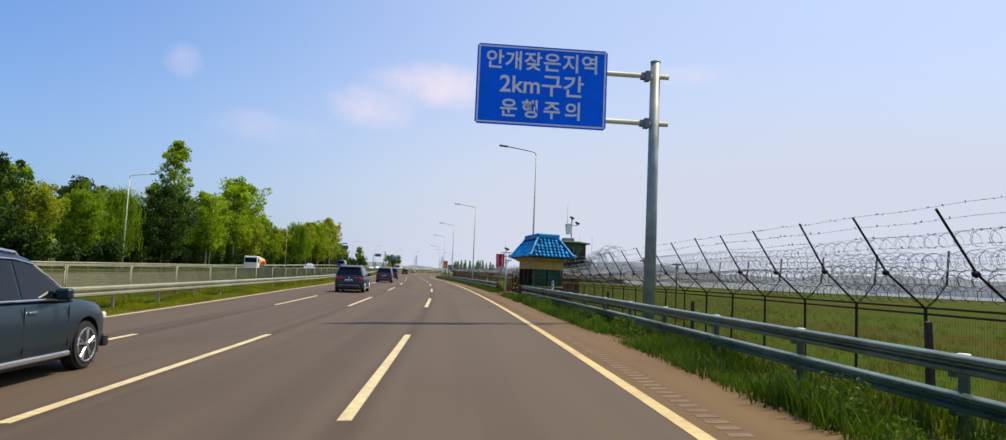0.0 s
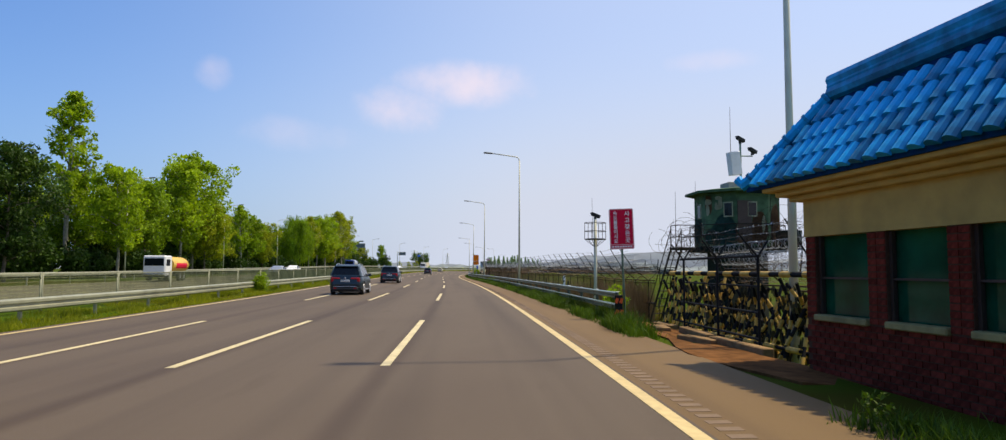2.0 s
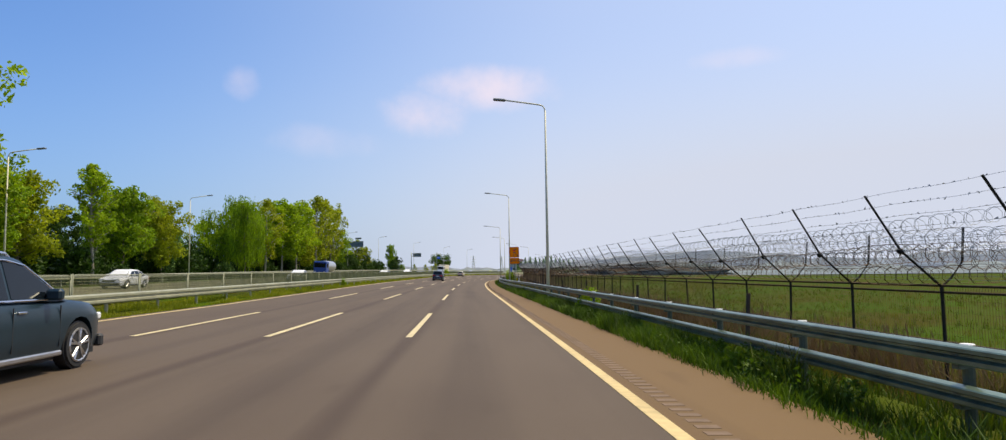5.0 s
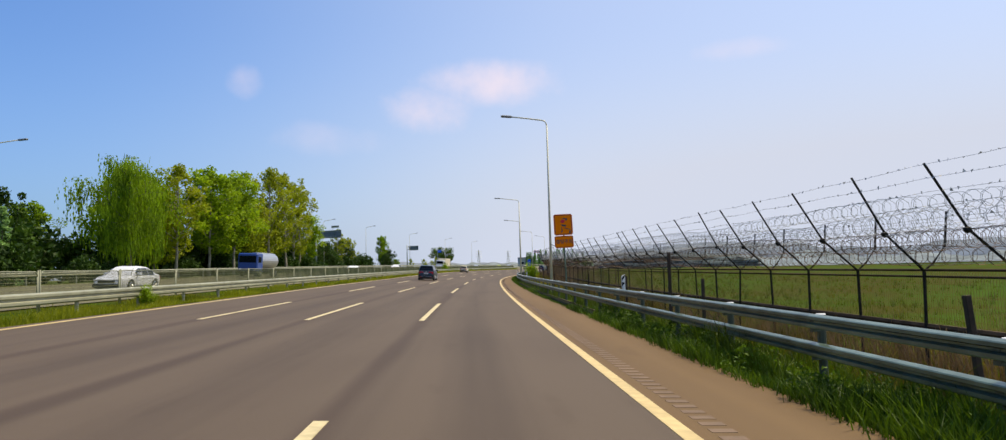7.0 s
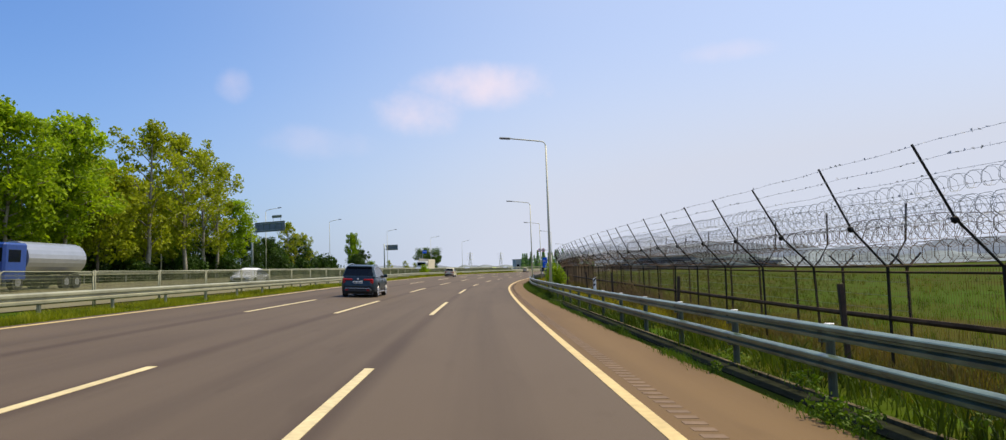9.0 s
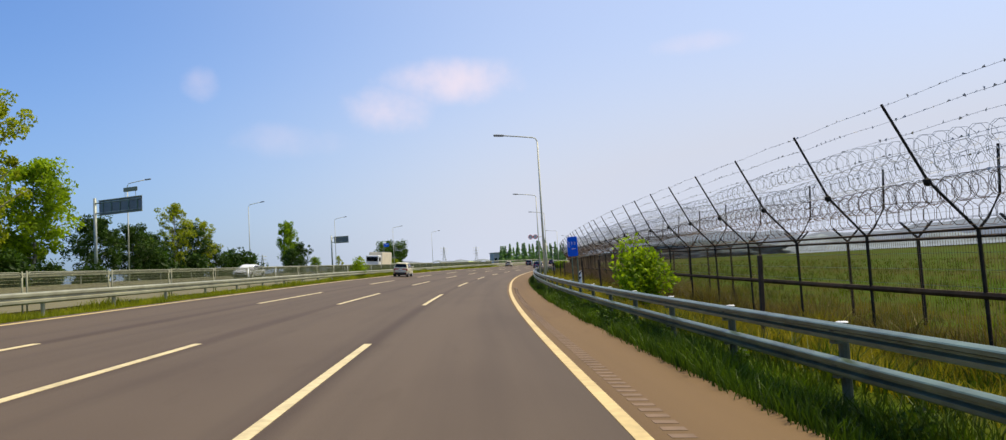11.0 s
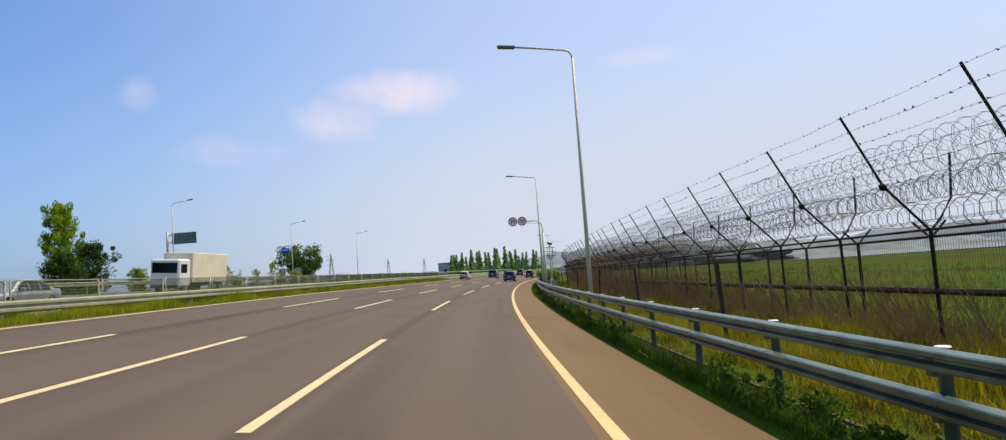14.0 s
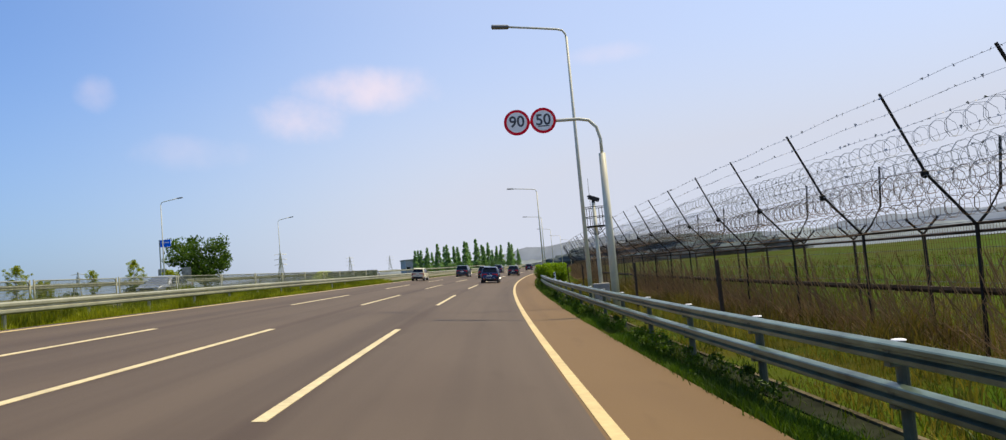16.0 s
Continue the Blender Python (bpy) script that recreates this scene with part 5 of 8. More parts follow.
def build_pad():
    """Bare earth between shoulder and barricade, with a broken kerb and slabs on it."""
    ss = np.arange(65.0, 76.1, 1.0)
    V, F, UV = solid_strip(ss, lambda a: 6.15 + 0.3 * math.sin(a * 0.9), 1.3, ground_z, 0.02, 0.2)
    structure(obj("earth_pad", V, F, M["earth"], uvs=UV), "bare red-brown earth between shoulder and barricade", "ground")
    for k, (s, u, ln, w, rz) in enumerate(((69.2, 6.62, 2.4, 0.22, 3), (71.9, 6.68, 2.2, 0.22, -2), (70.6, 6.3, 1.3, 0.3, 14), (73.6, 6.35, 1.1, 0.34, -8), (74.6, 6.75, 1.2, 0.26, 6))):
        bm = bmesh.new()
        box(bm, -w / 2, w / 2, -ln / 2, ln / 2, -0.1, 0.13 if k < 2 else 0.09, 0.015)
        for v in bm.verts:
            v.co += Vector((noise.noise(v.co * 3 + Vector((k, 0, 0))), noise.noise(v.co * 3 + Vector((0, k, 0))), 0)) * 0.04
        slab = part("concrete_slab", bm, M["slab"])
        slab.matrix_basis = at(s, u, 0, rz)
        tagged(slab, "loose dirty concrete slab lying on the earth", "slab", "loose slabs before the barricade")


M["earth"] = mat("bare red-brown earth", (0.15, 0.068, 0.024), 0.95, var=0.3, scale=4, scale2=0.7, bump=0.5, coord="UV", spec=0.04)
M["slab"] = mat("dirty concrete slab", (0.24, 0.15, 0.07), 0.9, var=0.25, scale=5, scale2=0.8, bump=0.25, spec=0.1)
build_pad()


def camera_unit(bm, x, y, z, yaw=0.0, size=1.0):
    """A surveillance camera head on a small yoke."""
    m = pose(x, y, z, 0, 0, yaw)
    box_at(bm, m @ pose(0, 0, 0.05 * size), 0.1 * size, 0.1 * size, 0.14 * size)
    box_at(bm, m @ pose(0.03 * size, 0, 0.2 * size, 0, 18, 0), 0.46 * size, 0.16 * size, 0.15 * size)
    box_at(bm, m @ pose(-0.1 * size, 0, 0.27 * size, 0, 18, 0), 0.26 * size, 0.18 * size, 0.06 * size)


def build_watchtower():
    s0, u0 = 89.8, 15.1
    g = float(ground_z(s0, u0))
    t = thing("watchtower", "camouflage-painted concrete watchtower with flat roof, stair and cameras", "watchtower", at(s0, u0) @ Matrix.Scale(1.1, 4))

    def octo(bm, r, z0, z1, cut=0.38, r2=None):
        pts = []
        for k in range(8):
            a = radians(22.5 + 45 * k)
            pts.append((math.cos(a) / math.cos(radians(22.5)), math.sin(a) / math.cos(radians(22.5))))
        lo = [bm.verts.new((x * r, y * r, z0)) for x, y in pts]
        hi = [bm.verts.new((x * (r2 or r), y * (r2 or r), z1)) for x, y in pts]
        for k in range(8):
            j = (k + 1) % 8
            bm.faces.new((lo[k], lo[j], hi[j], hi[k]))
        bm.faces.new(lo[::-1])
        bm.faces.new(hi)

    bm = bmesh.new()
    octo(bm, 1.22, -0.3, 2.1 - g)
    part("base", bm, M["camo_b"], t, "dark concrete base")
    bm = bmesh.new()
    octo(bm, 1.98, 2.1 - g, 2.33 - g)
    box(bm, -2.85, -1.6, 0.15, 1.0, 2.2 - g, 2.33 - g, 0.02)
    part("platform", bm, M["camo_b"], t, "dark platform slab")
    bm = bmesh.new()
    octo(bm, 1.72, 2.33 - g, 4.72 - g)
    cab = part("cabin", bm, M["camo"], t, "camouflage-painted cabin")
    bm = bmesh.new()
    octo(bm, 2.12, 4.72 - g, 4.83 - g)
    octo(bm, 2.05, 4.83 - g, 4.97 - g, r2=1.2)
    part("roof", bm, M["camo"], t, "flat overhanging roof slab")
    bm = bmesh.new()
    box(bm, -0.55, 0.55, -0.5, 0.5, 4.9 - g, 5.3 - g, 0.02)
    part("hatch", bm, M["concrete"], t)
    for k in range(8):
        a = radians(45 * k)
        if k in (2, 4, 5, 6):
            off = 0.36 if k == 5 else 0.0
            m = Matrix.Translation((1.73 * math.cos(a), 1.73 * math.sin(a), 3.95 - g)) @ Matrix.Rotation(a, 4, "Z") @ Matrix.Translation((0, off, 0))
            bm = bmesh.new()
            box_at(bm, m, 0.05, 0.42, 0.66)
            fr = part("window_frame", bm, M["camo_p"], cab)
            bm = bmesh.new()
            box_at(bm, m @ Matrix.Translation((0.02, 0, 0)), 0.03, 0.34, 0.56)
            part("pane", bm, M["glass"], fr)
    # painted camouflage: broad dark and brown fields, a few curled pale marks
    def patch(side, y, z, w, h, key, wave, lift):
        a = radians(45 * side)
        m = Matrix.Translation((1.72 * math.cos(a), 1.72 * math.sin(a), 0)) @ Matrix.Rotation(a, 4, "Z") @ Matrix.Translation((lift, y, z - g))
        bm = bmesh.new()
        rim = []
        for i in range(22):
            q = 2 * math.pi * i / 22
            k = 1 + 0.34 * noise.noise(Vector((math.cos(q) * 1.4, math.sin(q) * 1.4, wave)))
            rim.append(bm.verts.new(m @ Vector((0, max(-0.7, min(0.7, w * k * math.cos(q))), h * k * math.sin(q)))))
        bm.faces.new(rim)
        bmesh.ops.solidify(bm, geom=bm.faces[:], thickness=0.003)
        part("paint_patch", bm, M[key], cab)

    for side, y, z, w, h, key in ((5, 0.15, 3.0, 0.66, 0.62, "camo_d"), (5, -0.4, 2.75, 0.4, 0.36, "camo_d"), (4, -0.2, 3.2, 0.5, 0.7, "camo_d"), (6, -0.2, 2.9, 0.6, 0.5, "camo_r"), (6, 0.3, 3.1, 0.4, 0.7, "camo_r"), (7, 0.1, 3.3, 0.55, 0.9, "camo_r"), (5, -0.55, 4.2, 0.16, 0.45, "camo_r")):
        patch(side, y, z, w, h, key, side * 3.1 + z, 0.004)
    for side, y, z, w, h in ((5, -0.02, 4.25, 0.1, 0.26), (5, -0.1, 4.48, 0.17, 0.07), (5, -0.12, 4.06, 0.17, 0.1), (5, -0.2, 4.2, 0.06, 0.08), (5, -0.58, 4.32, 0.17, 0.14), (5, -0.6, 3.95, 0.09, 0.26), (4, 0.3, 3.1, 0.13, 0.42), (4, -0.35, 4.3, 0.2, 0.12), (6, 0.5, 3.3, 0.08, 0.4), (6, -0.5, 3.5, 0.09, 0.5)):
        patch(side, y, z, w, h, "camo_p", side * 1.7 + y, 0.008)
    # railing
    ring = []
    for k in range(9):
        a = radians(45 * k + 22.5)
        ring.append((2.08 * math.cos(a), 2.08 * math.sin(a)))
    for z in (2.85, 3.3):
        v, f = tubes([[(x, y, z - g) for x, y in ring]], 0.022, 5)
        obj("railing", v, f, M["darksteel"], t)
    for x, y in ring[:8]:
        v, f = tubes([[(x, y, 2.2 - g), (x, y, 3.32 - g)]], 0.022, 5)
        obj("railing_post", v, f, M["darksteel"], t)
    # steep stair down along the fence, and its landing's railing
    z1 = 2.3 - g
    head, foot = Vector((-2.62, 0.7, z1)), Vector((-3.3, 2.1, 0.0))
    across = Vector((0.9, 0.44, 0)) * 0.33
    for k in (-1, 1):
        a, b = head + across * k, foot + across * k
        v, f = tubes([[tuple(a), tuple(b)]], 0.05, 5)
        obj("stringer", v, f, M["darksteel"], t)
        up = Vector((0, 0, 0.9))
        mid = (a + b) / 2
        v, f = tubes([[tuple(a + up), tuple(b + up)], [tuple(a), tuple(a + up)], [tuple(b), tuple(b + up)], [tuple(mid), tuple(mid + up)]], 0.022, 5)
        obj("handrail", v, f, M["darksteel"], t)
    for k in range(10):
        c = foot.lerp(head, (k + 0.5) / 10)
        bm = bmesh.new()
        box_at(bm, Matrix.Translation(c) @ Matrix.Rotation(math.atan2(0.44, 0.9), 4, "Z"), 0.66, 0.2, 0.035)
        part("stair_tread", bm, M["darksteel"], t)
    for x, y in ((-2.8, 0.2), (-2.8, 0.95), (-1.9, 0.2)):
        v, f = tubes([[(x, y, z1), (x, y, z1 + 1.05)]], 0.022, 5)
        obj("railing_post", v, f, M["darksteel"], t)
    for dz in (0.5, 1.05):
        v, f = tubes([[(-1.9, 0.2, z1 + dz), (-2.8, 0.2, z1 + dz), (-2.8, 0.95, z1 + dz)]], 0.022, 5)
        obj("railing", v, f, M["darksteel"], t)
    # planted tray hung on the balcony
    bm = bmesh.new()
    box(bm, 1.0, 1.9, -2.35, -1.75, 2.15 - g, 3.0 - g, 0.02)
    part("balcony_box", bm, M["camo_b"], t, "dark green box on the balcony")
    # door
    bm = bmesh.new()
    box_at(bm, Matrix.Translation((-0.35, -1.73, 3.45 - g)), 0.62, 0.05, 1.75)
    part("door", bm, M["win_frame"], cab, "brown cabin door")
    # mast, cabinet, cameras and aerials
    bm = bmesh.new()
    rod(bm, (0.42, 0.4, 5.2 - g), (0.42, 0.4, 7.25 - g), 0.05, sides=8)
    rod(bm, (0.42, 0.4, 6.65 - g), (1.0, 0.4, 6.65 - g), 0.03, sides=6)
    part("mast", bm, M["galv"], t)
    bm = bmesh.new()
    box(bm, -0.27, 0.27, -0.18, 0.18, -0.55, 0.55, 0.02)
    bm.transform(pose(0.1, 0.37, 6.28 - g, 0, -7, 12))
    part("cabinet", bm, M["white"], t, "pale equipment cabinet")
    for x, y, z in ((0.42, 0.4, 7.25), (1.0, 0.4, 6.72)):
        bm = bmesh.new()
        camera_unit(bm, x, y, z - g, 25, 1.0)
        part("surveillance_camera", bm, M["black"], t)
    for x, y, z0, z1_ in ((-0.05, 0.4, 6.85, 9.0), (-2.8, 0.2, 2.3, 4.9), (-1.3, 1.75, 2.3, 5.6), (2.2, -1.3, 2.3, 5.55), (0.75, -1.9, 2.3, 5.6)):
        bm = bmesh.new()
        rod(bm, (x, y, z0 - g), (x, y, z1_ - g), 0.016, 0.008, 5)
        part("aerial", bm, M["darksteel"], t)


def build_wire_loops():
    """Big loose loops of concertina wire strung beside the watchtower."""
    rng = np.random.default_rng(17)
    paths = []
    for s0, s1, u, z0, r, pitch in ((73.0, 80.5, 15.4, 3.0, 0.8, 0.5), (77.0, 87.0, 17.2, 3.6, 0.95, 0.7), (89.5, 95.0, 15.6, 2.4, 0.7, 0.6)):
        n = int((s1 - s0) / pitch * 18)
        for lift in (0.0, 0.12):
            pts = []
            for i in range(n):
                q = i / 18
                a = 2 * math.pi * q + lift * 9
                rr = r * (1 + 0.14 * math.sin(q * 1.7) + 0.05 * math.sin(q * 5))
                pts.append(tuple(place(s0 + pitch * q + 0.25 * math.sin(a * 0.5), u + rr * math.cos(a) + lift, z0 + rr * math.sin(a) + 0.2 * math.sin(q * 0.4))))
            paths.append(pts)
    v, f = tubes(paths, 0.007, 3)
    tagged(obj("razor_wire_coil", v, f, M["wire"]), "loose loops of razor wire strung beside the watchtower", "razor wire", "", "stuff")


build_wire_loops()


def build_wire_tangle(s0, u0, z0, seed):
    """A heap of old rusty wire: many loose bent strands round one place."""
    rng = np.random.default_rng(seed)
    paths = []
    for k in range(46):
        c = rng.normal(0, (0.55, 0.7, 0.38))
        r, a0, tilt = rng.uniform(0.25, 0.75), rng.uniform(0, 6.28), rng.normal(0, 0.5)
        pts = []
        for i in range(16):
            a = a0 + rng.uniform(0.9, 1.1) * 0.36 * i
            pts.append(tuple(place(s0 + c[1] + 0.5 * r * math.sin(a) * tilt + 0.03 * i, u0 + c[0] + r * math.cos(a), z0 + c[2] + r * math.sin(a))))
        paths.append(pts)
    v, f = tubes(paths, 0.0075, 3)
    tagged(obj("wire_tangle", v, f, M["oldwire"]), "dark tangle of old rusty wire beside the watchtower", "razor wire", "", "stuff")


M["oldwire"] = mat("old dark wire", (0.06, 0.042, 0.03), 0.8, var=0.3, bump=0, spec=0.1)
build_wire_tangle(86.5, 11.5, 2.75, 61)
build_wire_tangle(86.0, 15.9, 2.9, 62)
build_wire_tangle(84.0, 13.6, 2.3, 63)
build_watchtower()


def build_camera_mast(s, u, z_cam, label):
    g = float(ground_z(s, u))
    t = thing("camera_mast", label, "camera mast", at(s, u))
    zp = z_cam - 1.44 - g
    bm = bmesh.new()
    rod(bm, (0, 0, -0.3), (0, 0, z_cam - 0.3 - g), 0.1, 0.085, 12)
    part("pole", bm, M["pole"], t, smooth=True)
    bm = bmesh.new()
    box(bm, -0.35, 0.35, -0.3, 0.3, -0.4, 0.9, 0.02)
    part("plinth", bm, M["concrete"], t)
    bm = bmesh.new()
    bmesh.ops.create_cone(bm, cap_ends=True, segments=20, radius1=0.59, radius2=0.59, depth=0.05, matrix=Matrix.Translation((0, 0, zp)))
    part("platform", bm, M["darksteel"], t)
    for z in (0.45, 0.92):
        c = [(0.6 * math.cos(radians(a)), 0.6 * math.sin(radians(a)), zp + z) for a in range(0, 361, 18)]
        v, f = tubes([c], 0.018, 5)
        obj("guard_ring", v, f, M["darksteel"], t)
    for a in range(0, 360, 60):
        x, y = 0.6 * math.cos(radians(a)), 0.6 * math.sin(radians(a))
        v, f = tubes([[(x, y, zp), (x, y, zp + 0.93)]], 0.016, 5)
        obj("guard_post", v, f, M["darksteel"], t)
        v, f = tubes([[(x, y, zp), (x * 0.15, y * 0.15, zp - 0.4)]], 0.016, 5)
        obj("brace", v, f, M["darksteel"], t)
    bm = bmesh.new()
    camera_unit(bm, 0, 0, z_cam - 0.32 - g, 20, 1.15)
    part("surveillance_camera", bm, M["black"], t)
    bm = bmesh.new()
    rod(bm, (-0.12, 0.1, zp), (-0.16, 0.1, z_cam + 0.9 - g), 0.014, 0.008, 5)
    part("aerial", bm, M["darksteel"], t)


build_camera_mast(94.1, 8.72, 4.7, "grey surveillance camera mast with a ring-guarded platform")
build_camera_mast(389.2, 7.6, 4.5, "grey surveillance camera mast behind the speed sign")


def build_delineator():
    t = thing("delineator", "white delineator post with a black slanted band on the guardrail", "delineator", group="delineators on the guardrail")
    bm = bmesh.new()
    box(bm, -0.055, 0.055, -0.025, 0.025, -0.05, 0.5, 0.012)
    for v in bm.verts:
        if v.co.z > 0.4:
            v.co.z += 0.55 * v.co.x - 0.02
    body = part("body", bm, M["white"], t)
    for pts in (((-0.052, 0.30), (0.052, 0.44), (0.052, 0.50), (-0.02, 0.44), (-0.052, 0.36)), ((-0.052, 0.14), (0.05, 0.25), (-0.052, 0.27))):
        bm = bmesh.new()
        lo = [bm.verts.new((x, -0.0255, z)) for x, z in pts]
        hi = [bm.verts.new((x, -0.0285, z)) for x, z in pts]
        bm.faces.new(hi)
        for i in range(len(pts)):
            j = (i + 1) % len(pts)
            bm.faces.new((lo[i], lo[j], hi[j], hi[i]))
        bmesh.ops.recalc_face_normals(bm, faces=bm.faces)
        part("band", bm, M["blackpaint"], body, "black slanted band")
    return t


first = build_delineator()
for k, s in enumerate((47.7, 88.7, 182.3, 229.8, 272.6, 313.0, 355.9, 399)):
    x, y = plan(s, RAIL_U + 0.12)
    m = pose(float(x), float(y), float(np.interp(s, *RAIL_TOP)) - 0.06, 0, 0, turn(s))
    if k == 0:
        first.matrix_basis = m
    else:
        copy_thing(first, m)


def build_chevron_post():
    t = thing("end_marker", "black and orange striped end marker on the guardrail end", "marker", at(76.9, 6.0))
    bm = bmesh.new()
    box(bm, -0.12, 0.12, -0.03, 0.03, 0.0, 0.78, 0.02)
    part("body", bm, M["blackpaint"], t)
    for x in (-0.07, 0.07):
        for z in (0.25, 0.6):
            bm = bmesh.new()
            box_at(bm, pose(x, -0.035, z, 0, 20, 0), 0.09, 0.012, 0.16)
            part("reflector", bm, M["orange_dot"], t)


build_chevron_post()


def build_rusty_posts():
    bm = bmesh.new()
    box(bm, -0.045, 0.045, -0.045, 0.045, -0.4, 2.0, 0.008)
    t = part("fence_post", bm, M["rust"])
    tagged(t, "old rusty steel post standing in the grass", "post", "old rusty posts behind the guardrail")
    rng = np.random.default_rng(9)
    for k, s in enumerate(np.arange(24, 420, 11.3)):
        if 58 < s < 98:
            continue
        m = at(s, 8.6 + rng.normal(0, 0.15), 0) @ pose(0, 0, 0, rng.normal(0, 2), rng.normal(0, 2), 0)
        if t.get("set"):
            copy_thing(t, m)
        else:
            t.matrix_basis = m
            t["set"] = 1
    del t["set"]
    tall = (1.91 - float(ground_z(186.8, 8.8))) / 2
    copy_thing(t, at(186.8, 8.8) @ Matrix.Diagonal((1.25, 1.25, tall, 1)))["label"] = "tall dark rusty post standing before the fence"


build_rusty_posts()


def build_posts_pair():
    """Signal poles beyond the fence near the booth."""
    for s, u, h, cam_on in ((58.5, 14.0, 4.2, True), (56.5, 15.5, 4.0, False)):
        t = thing("signal_pole", "slim dark pole with a small crossbar behind the fence", "pole", at(s, u))
        bm = bmesh.new()
        rod(bm, (0, 0, -0.3), (0, 0, h), 0.05, sides=8)
        part("pole", bm, M["darksteel"], t)
        bm = bmesh.new()
        box(bm, -0.3, 0.3, -0.04, 0.04, h - 0.15, h - 0.05)
        part("crossbar", bm, M["darksteel"], t)
        if cam_on:
            bm = bmesh.new()
            camera_unit(bm, 0.05, 0, h - 0.1, 10, 0.7)
            part("surveillance_camera", bm, M["black"], t)


build_posts_pair()


def build_cable():
    a, b = place(208.2, 6.6, 3.1), place(203.75, 7.1, 3.35)
    pts = []
    for k in range(13):
        q = k / 12
        p = a.lerp(b, q)
        p.z -= 0.55 * 4 * q * (1 - q) * 0.6
        pts.append(tuple(p))
    v, f = tubes([pts], 0.018, 5)
    tagged(obj("power_cable", v, f, M["black"]), "black cable slung between lamp post and warning sign", "cable")


build_cable()
# ---------- trees, shrubs, grass ----------
M["leaf_light"] = leaf_mat("light green leaves", (0.40, 0.55, 0.010), (0.14, 0.23, 0.005), 0.5)
M["leaf_mid"] = leaf_mat("mid green leaves", (0.31, 0.46, 0.008), (0.10, 0.18, 0.004), 0.47)
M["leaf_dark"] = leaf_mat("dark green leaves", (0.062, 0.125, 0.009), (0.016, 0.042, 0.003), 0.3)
M["leaf_olive"] = leaf_mat("yellow-green leaves", (0.44, 0.49, 0.014), (0.18, 0.23, 0.007), 0.5)
M["leaf_pine"] = leaf_mat("deep green pine foliage", (0.11, 0.20, 0.012), (0.03, 0.07, 0.005), 0.35)
M["needle"] = leaf_mat("conifer foliage", (0.36, 0.55, 0.17), (0.19, 0.34, 0.10), 0.45)
M["grass"] = leaf_mat("grass blades", (0.10, 0.145, 0.004), (0.024, 0.045, 0.002), 0.3)
M["grass_y"] = leaf_mat("sunny yellow-green grass", (0.33, 0.35, 0.008), (0.13, 0.17, 0.004), 0.45)
M["grass_m"] = leaf_mat("olive median weeds", (0.25, 0.29, 0.02), (0.10, 0.13, 0.01), 0.42)
M["grass_v"] = leaf_mat("lush verge grass", (0.105, 0.185, 0.005), (0.026, 0.058, 0.003), 0.36)
M["straw"] = leaf_mat("yellow-olive grass", (0.40, 0.33, 0.014), (0.19, 0.17, 0.008), 0.42)
M["brush"] = leaf_mat("dead olive-brown weeds", (0.22, 0.165, 0.024), (0.08, 0.066, 0.011), 0.35)
M["grass_f"] = leaf_mat("sunlit meadow blades", (0.15, 0.20, 0.006), (0.06, 0.09, 0.004), 0.4)
M["grass_dry"] = leaf_mat("dry grass blades", (0.25, 0.20, 0.022), (0.10, 0.10, 0.010), 0.4)


def leaves(centres, radii, count, size, rng, flat=0.0, droop=0.0):
    """Small bent leaf clumps scattered round centres; vertices and faces."""
    centres = np.asarray(centres, float)
    k = len(centres)
    idx = rng.integers(0, k, count)
    d = rng.normal(0, 1, (count, 3))
    d /= np.linalg.norm(d, axis=1, keepdims=True)
    rad = np.asarray(radii, float)[idx] * rng.uniform(0.25, 1.0, count) ** 0.5
    p = centres[idx] + d * rad[:, None] * np.array([1, 1, 0.85])
    a = rng.normal(0, 1, (count, 3))
    a[:, 2] = a[:, 2] * (1 - flat) - droop
    a /= np.linalg.norm(a, axis=1, keepdims=True)
    b = np.cross(a, rng.normal(0, 1, (count, 3)))
    b /= np.maximum(np.linalg.norm(b, axis=1, keepdims=True), 1e-6)
    sz = size * rng.uniform(0.6, 1.4, count)[:, None]
    n = np.cross(a, b)
    v = np.stack([p - a * sz, p + b * sz * 0.55 + n * sz * 0.15, p + a * sz, p - b * sz * 0.55 + n * sz * 0.15], 1).reshape(-1, 3)
    f = [(4 * i, 4 * i + 1, 4 * i + 2, 4 * i + 3) for i in range(count)]
    return v.tolist(), f


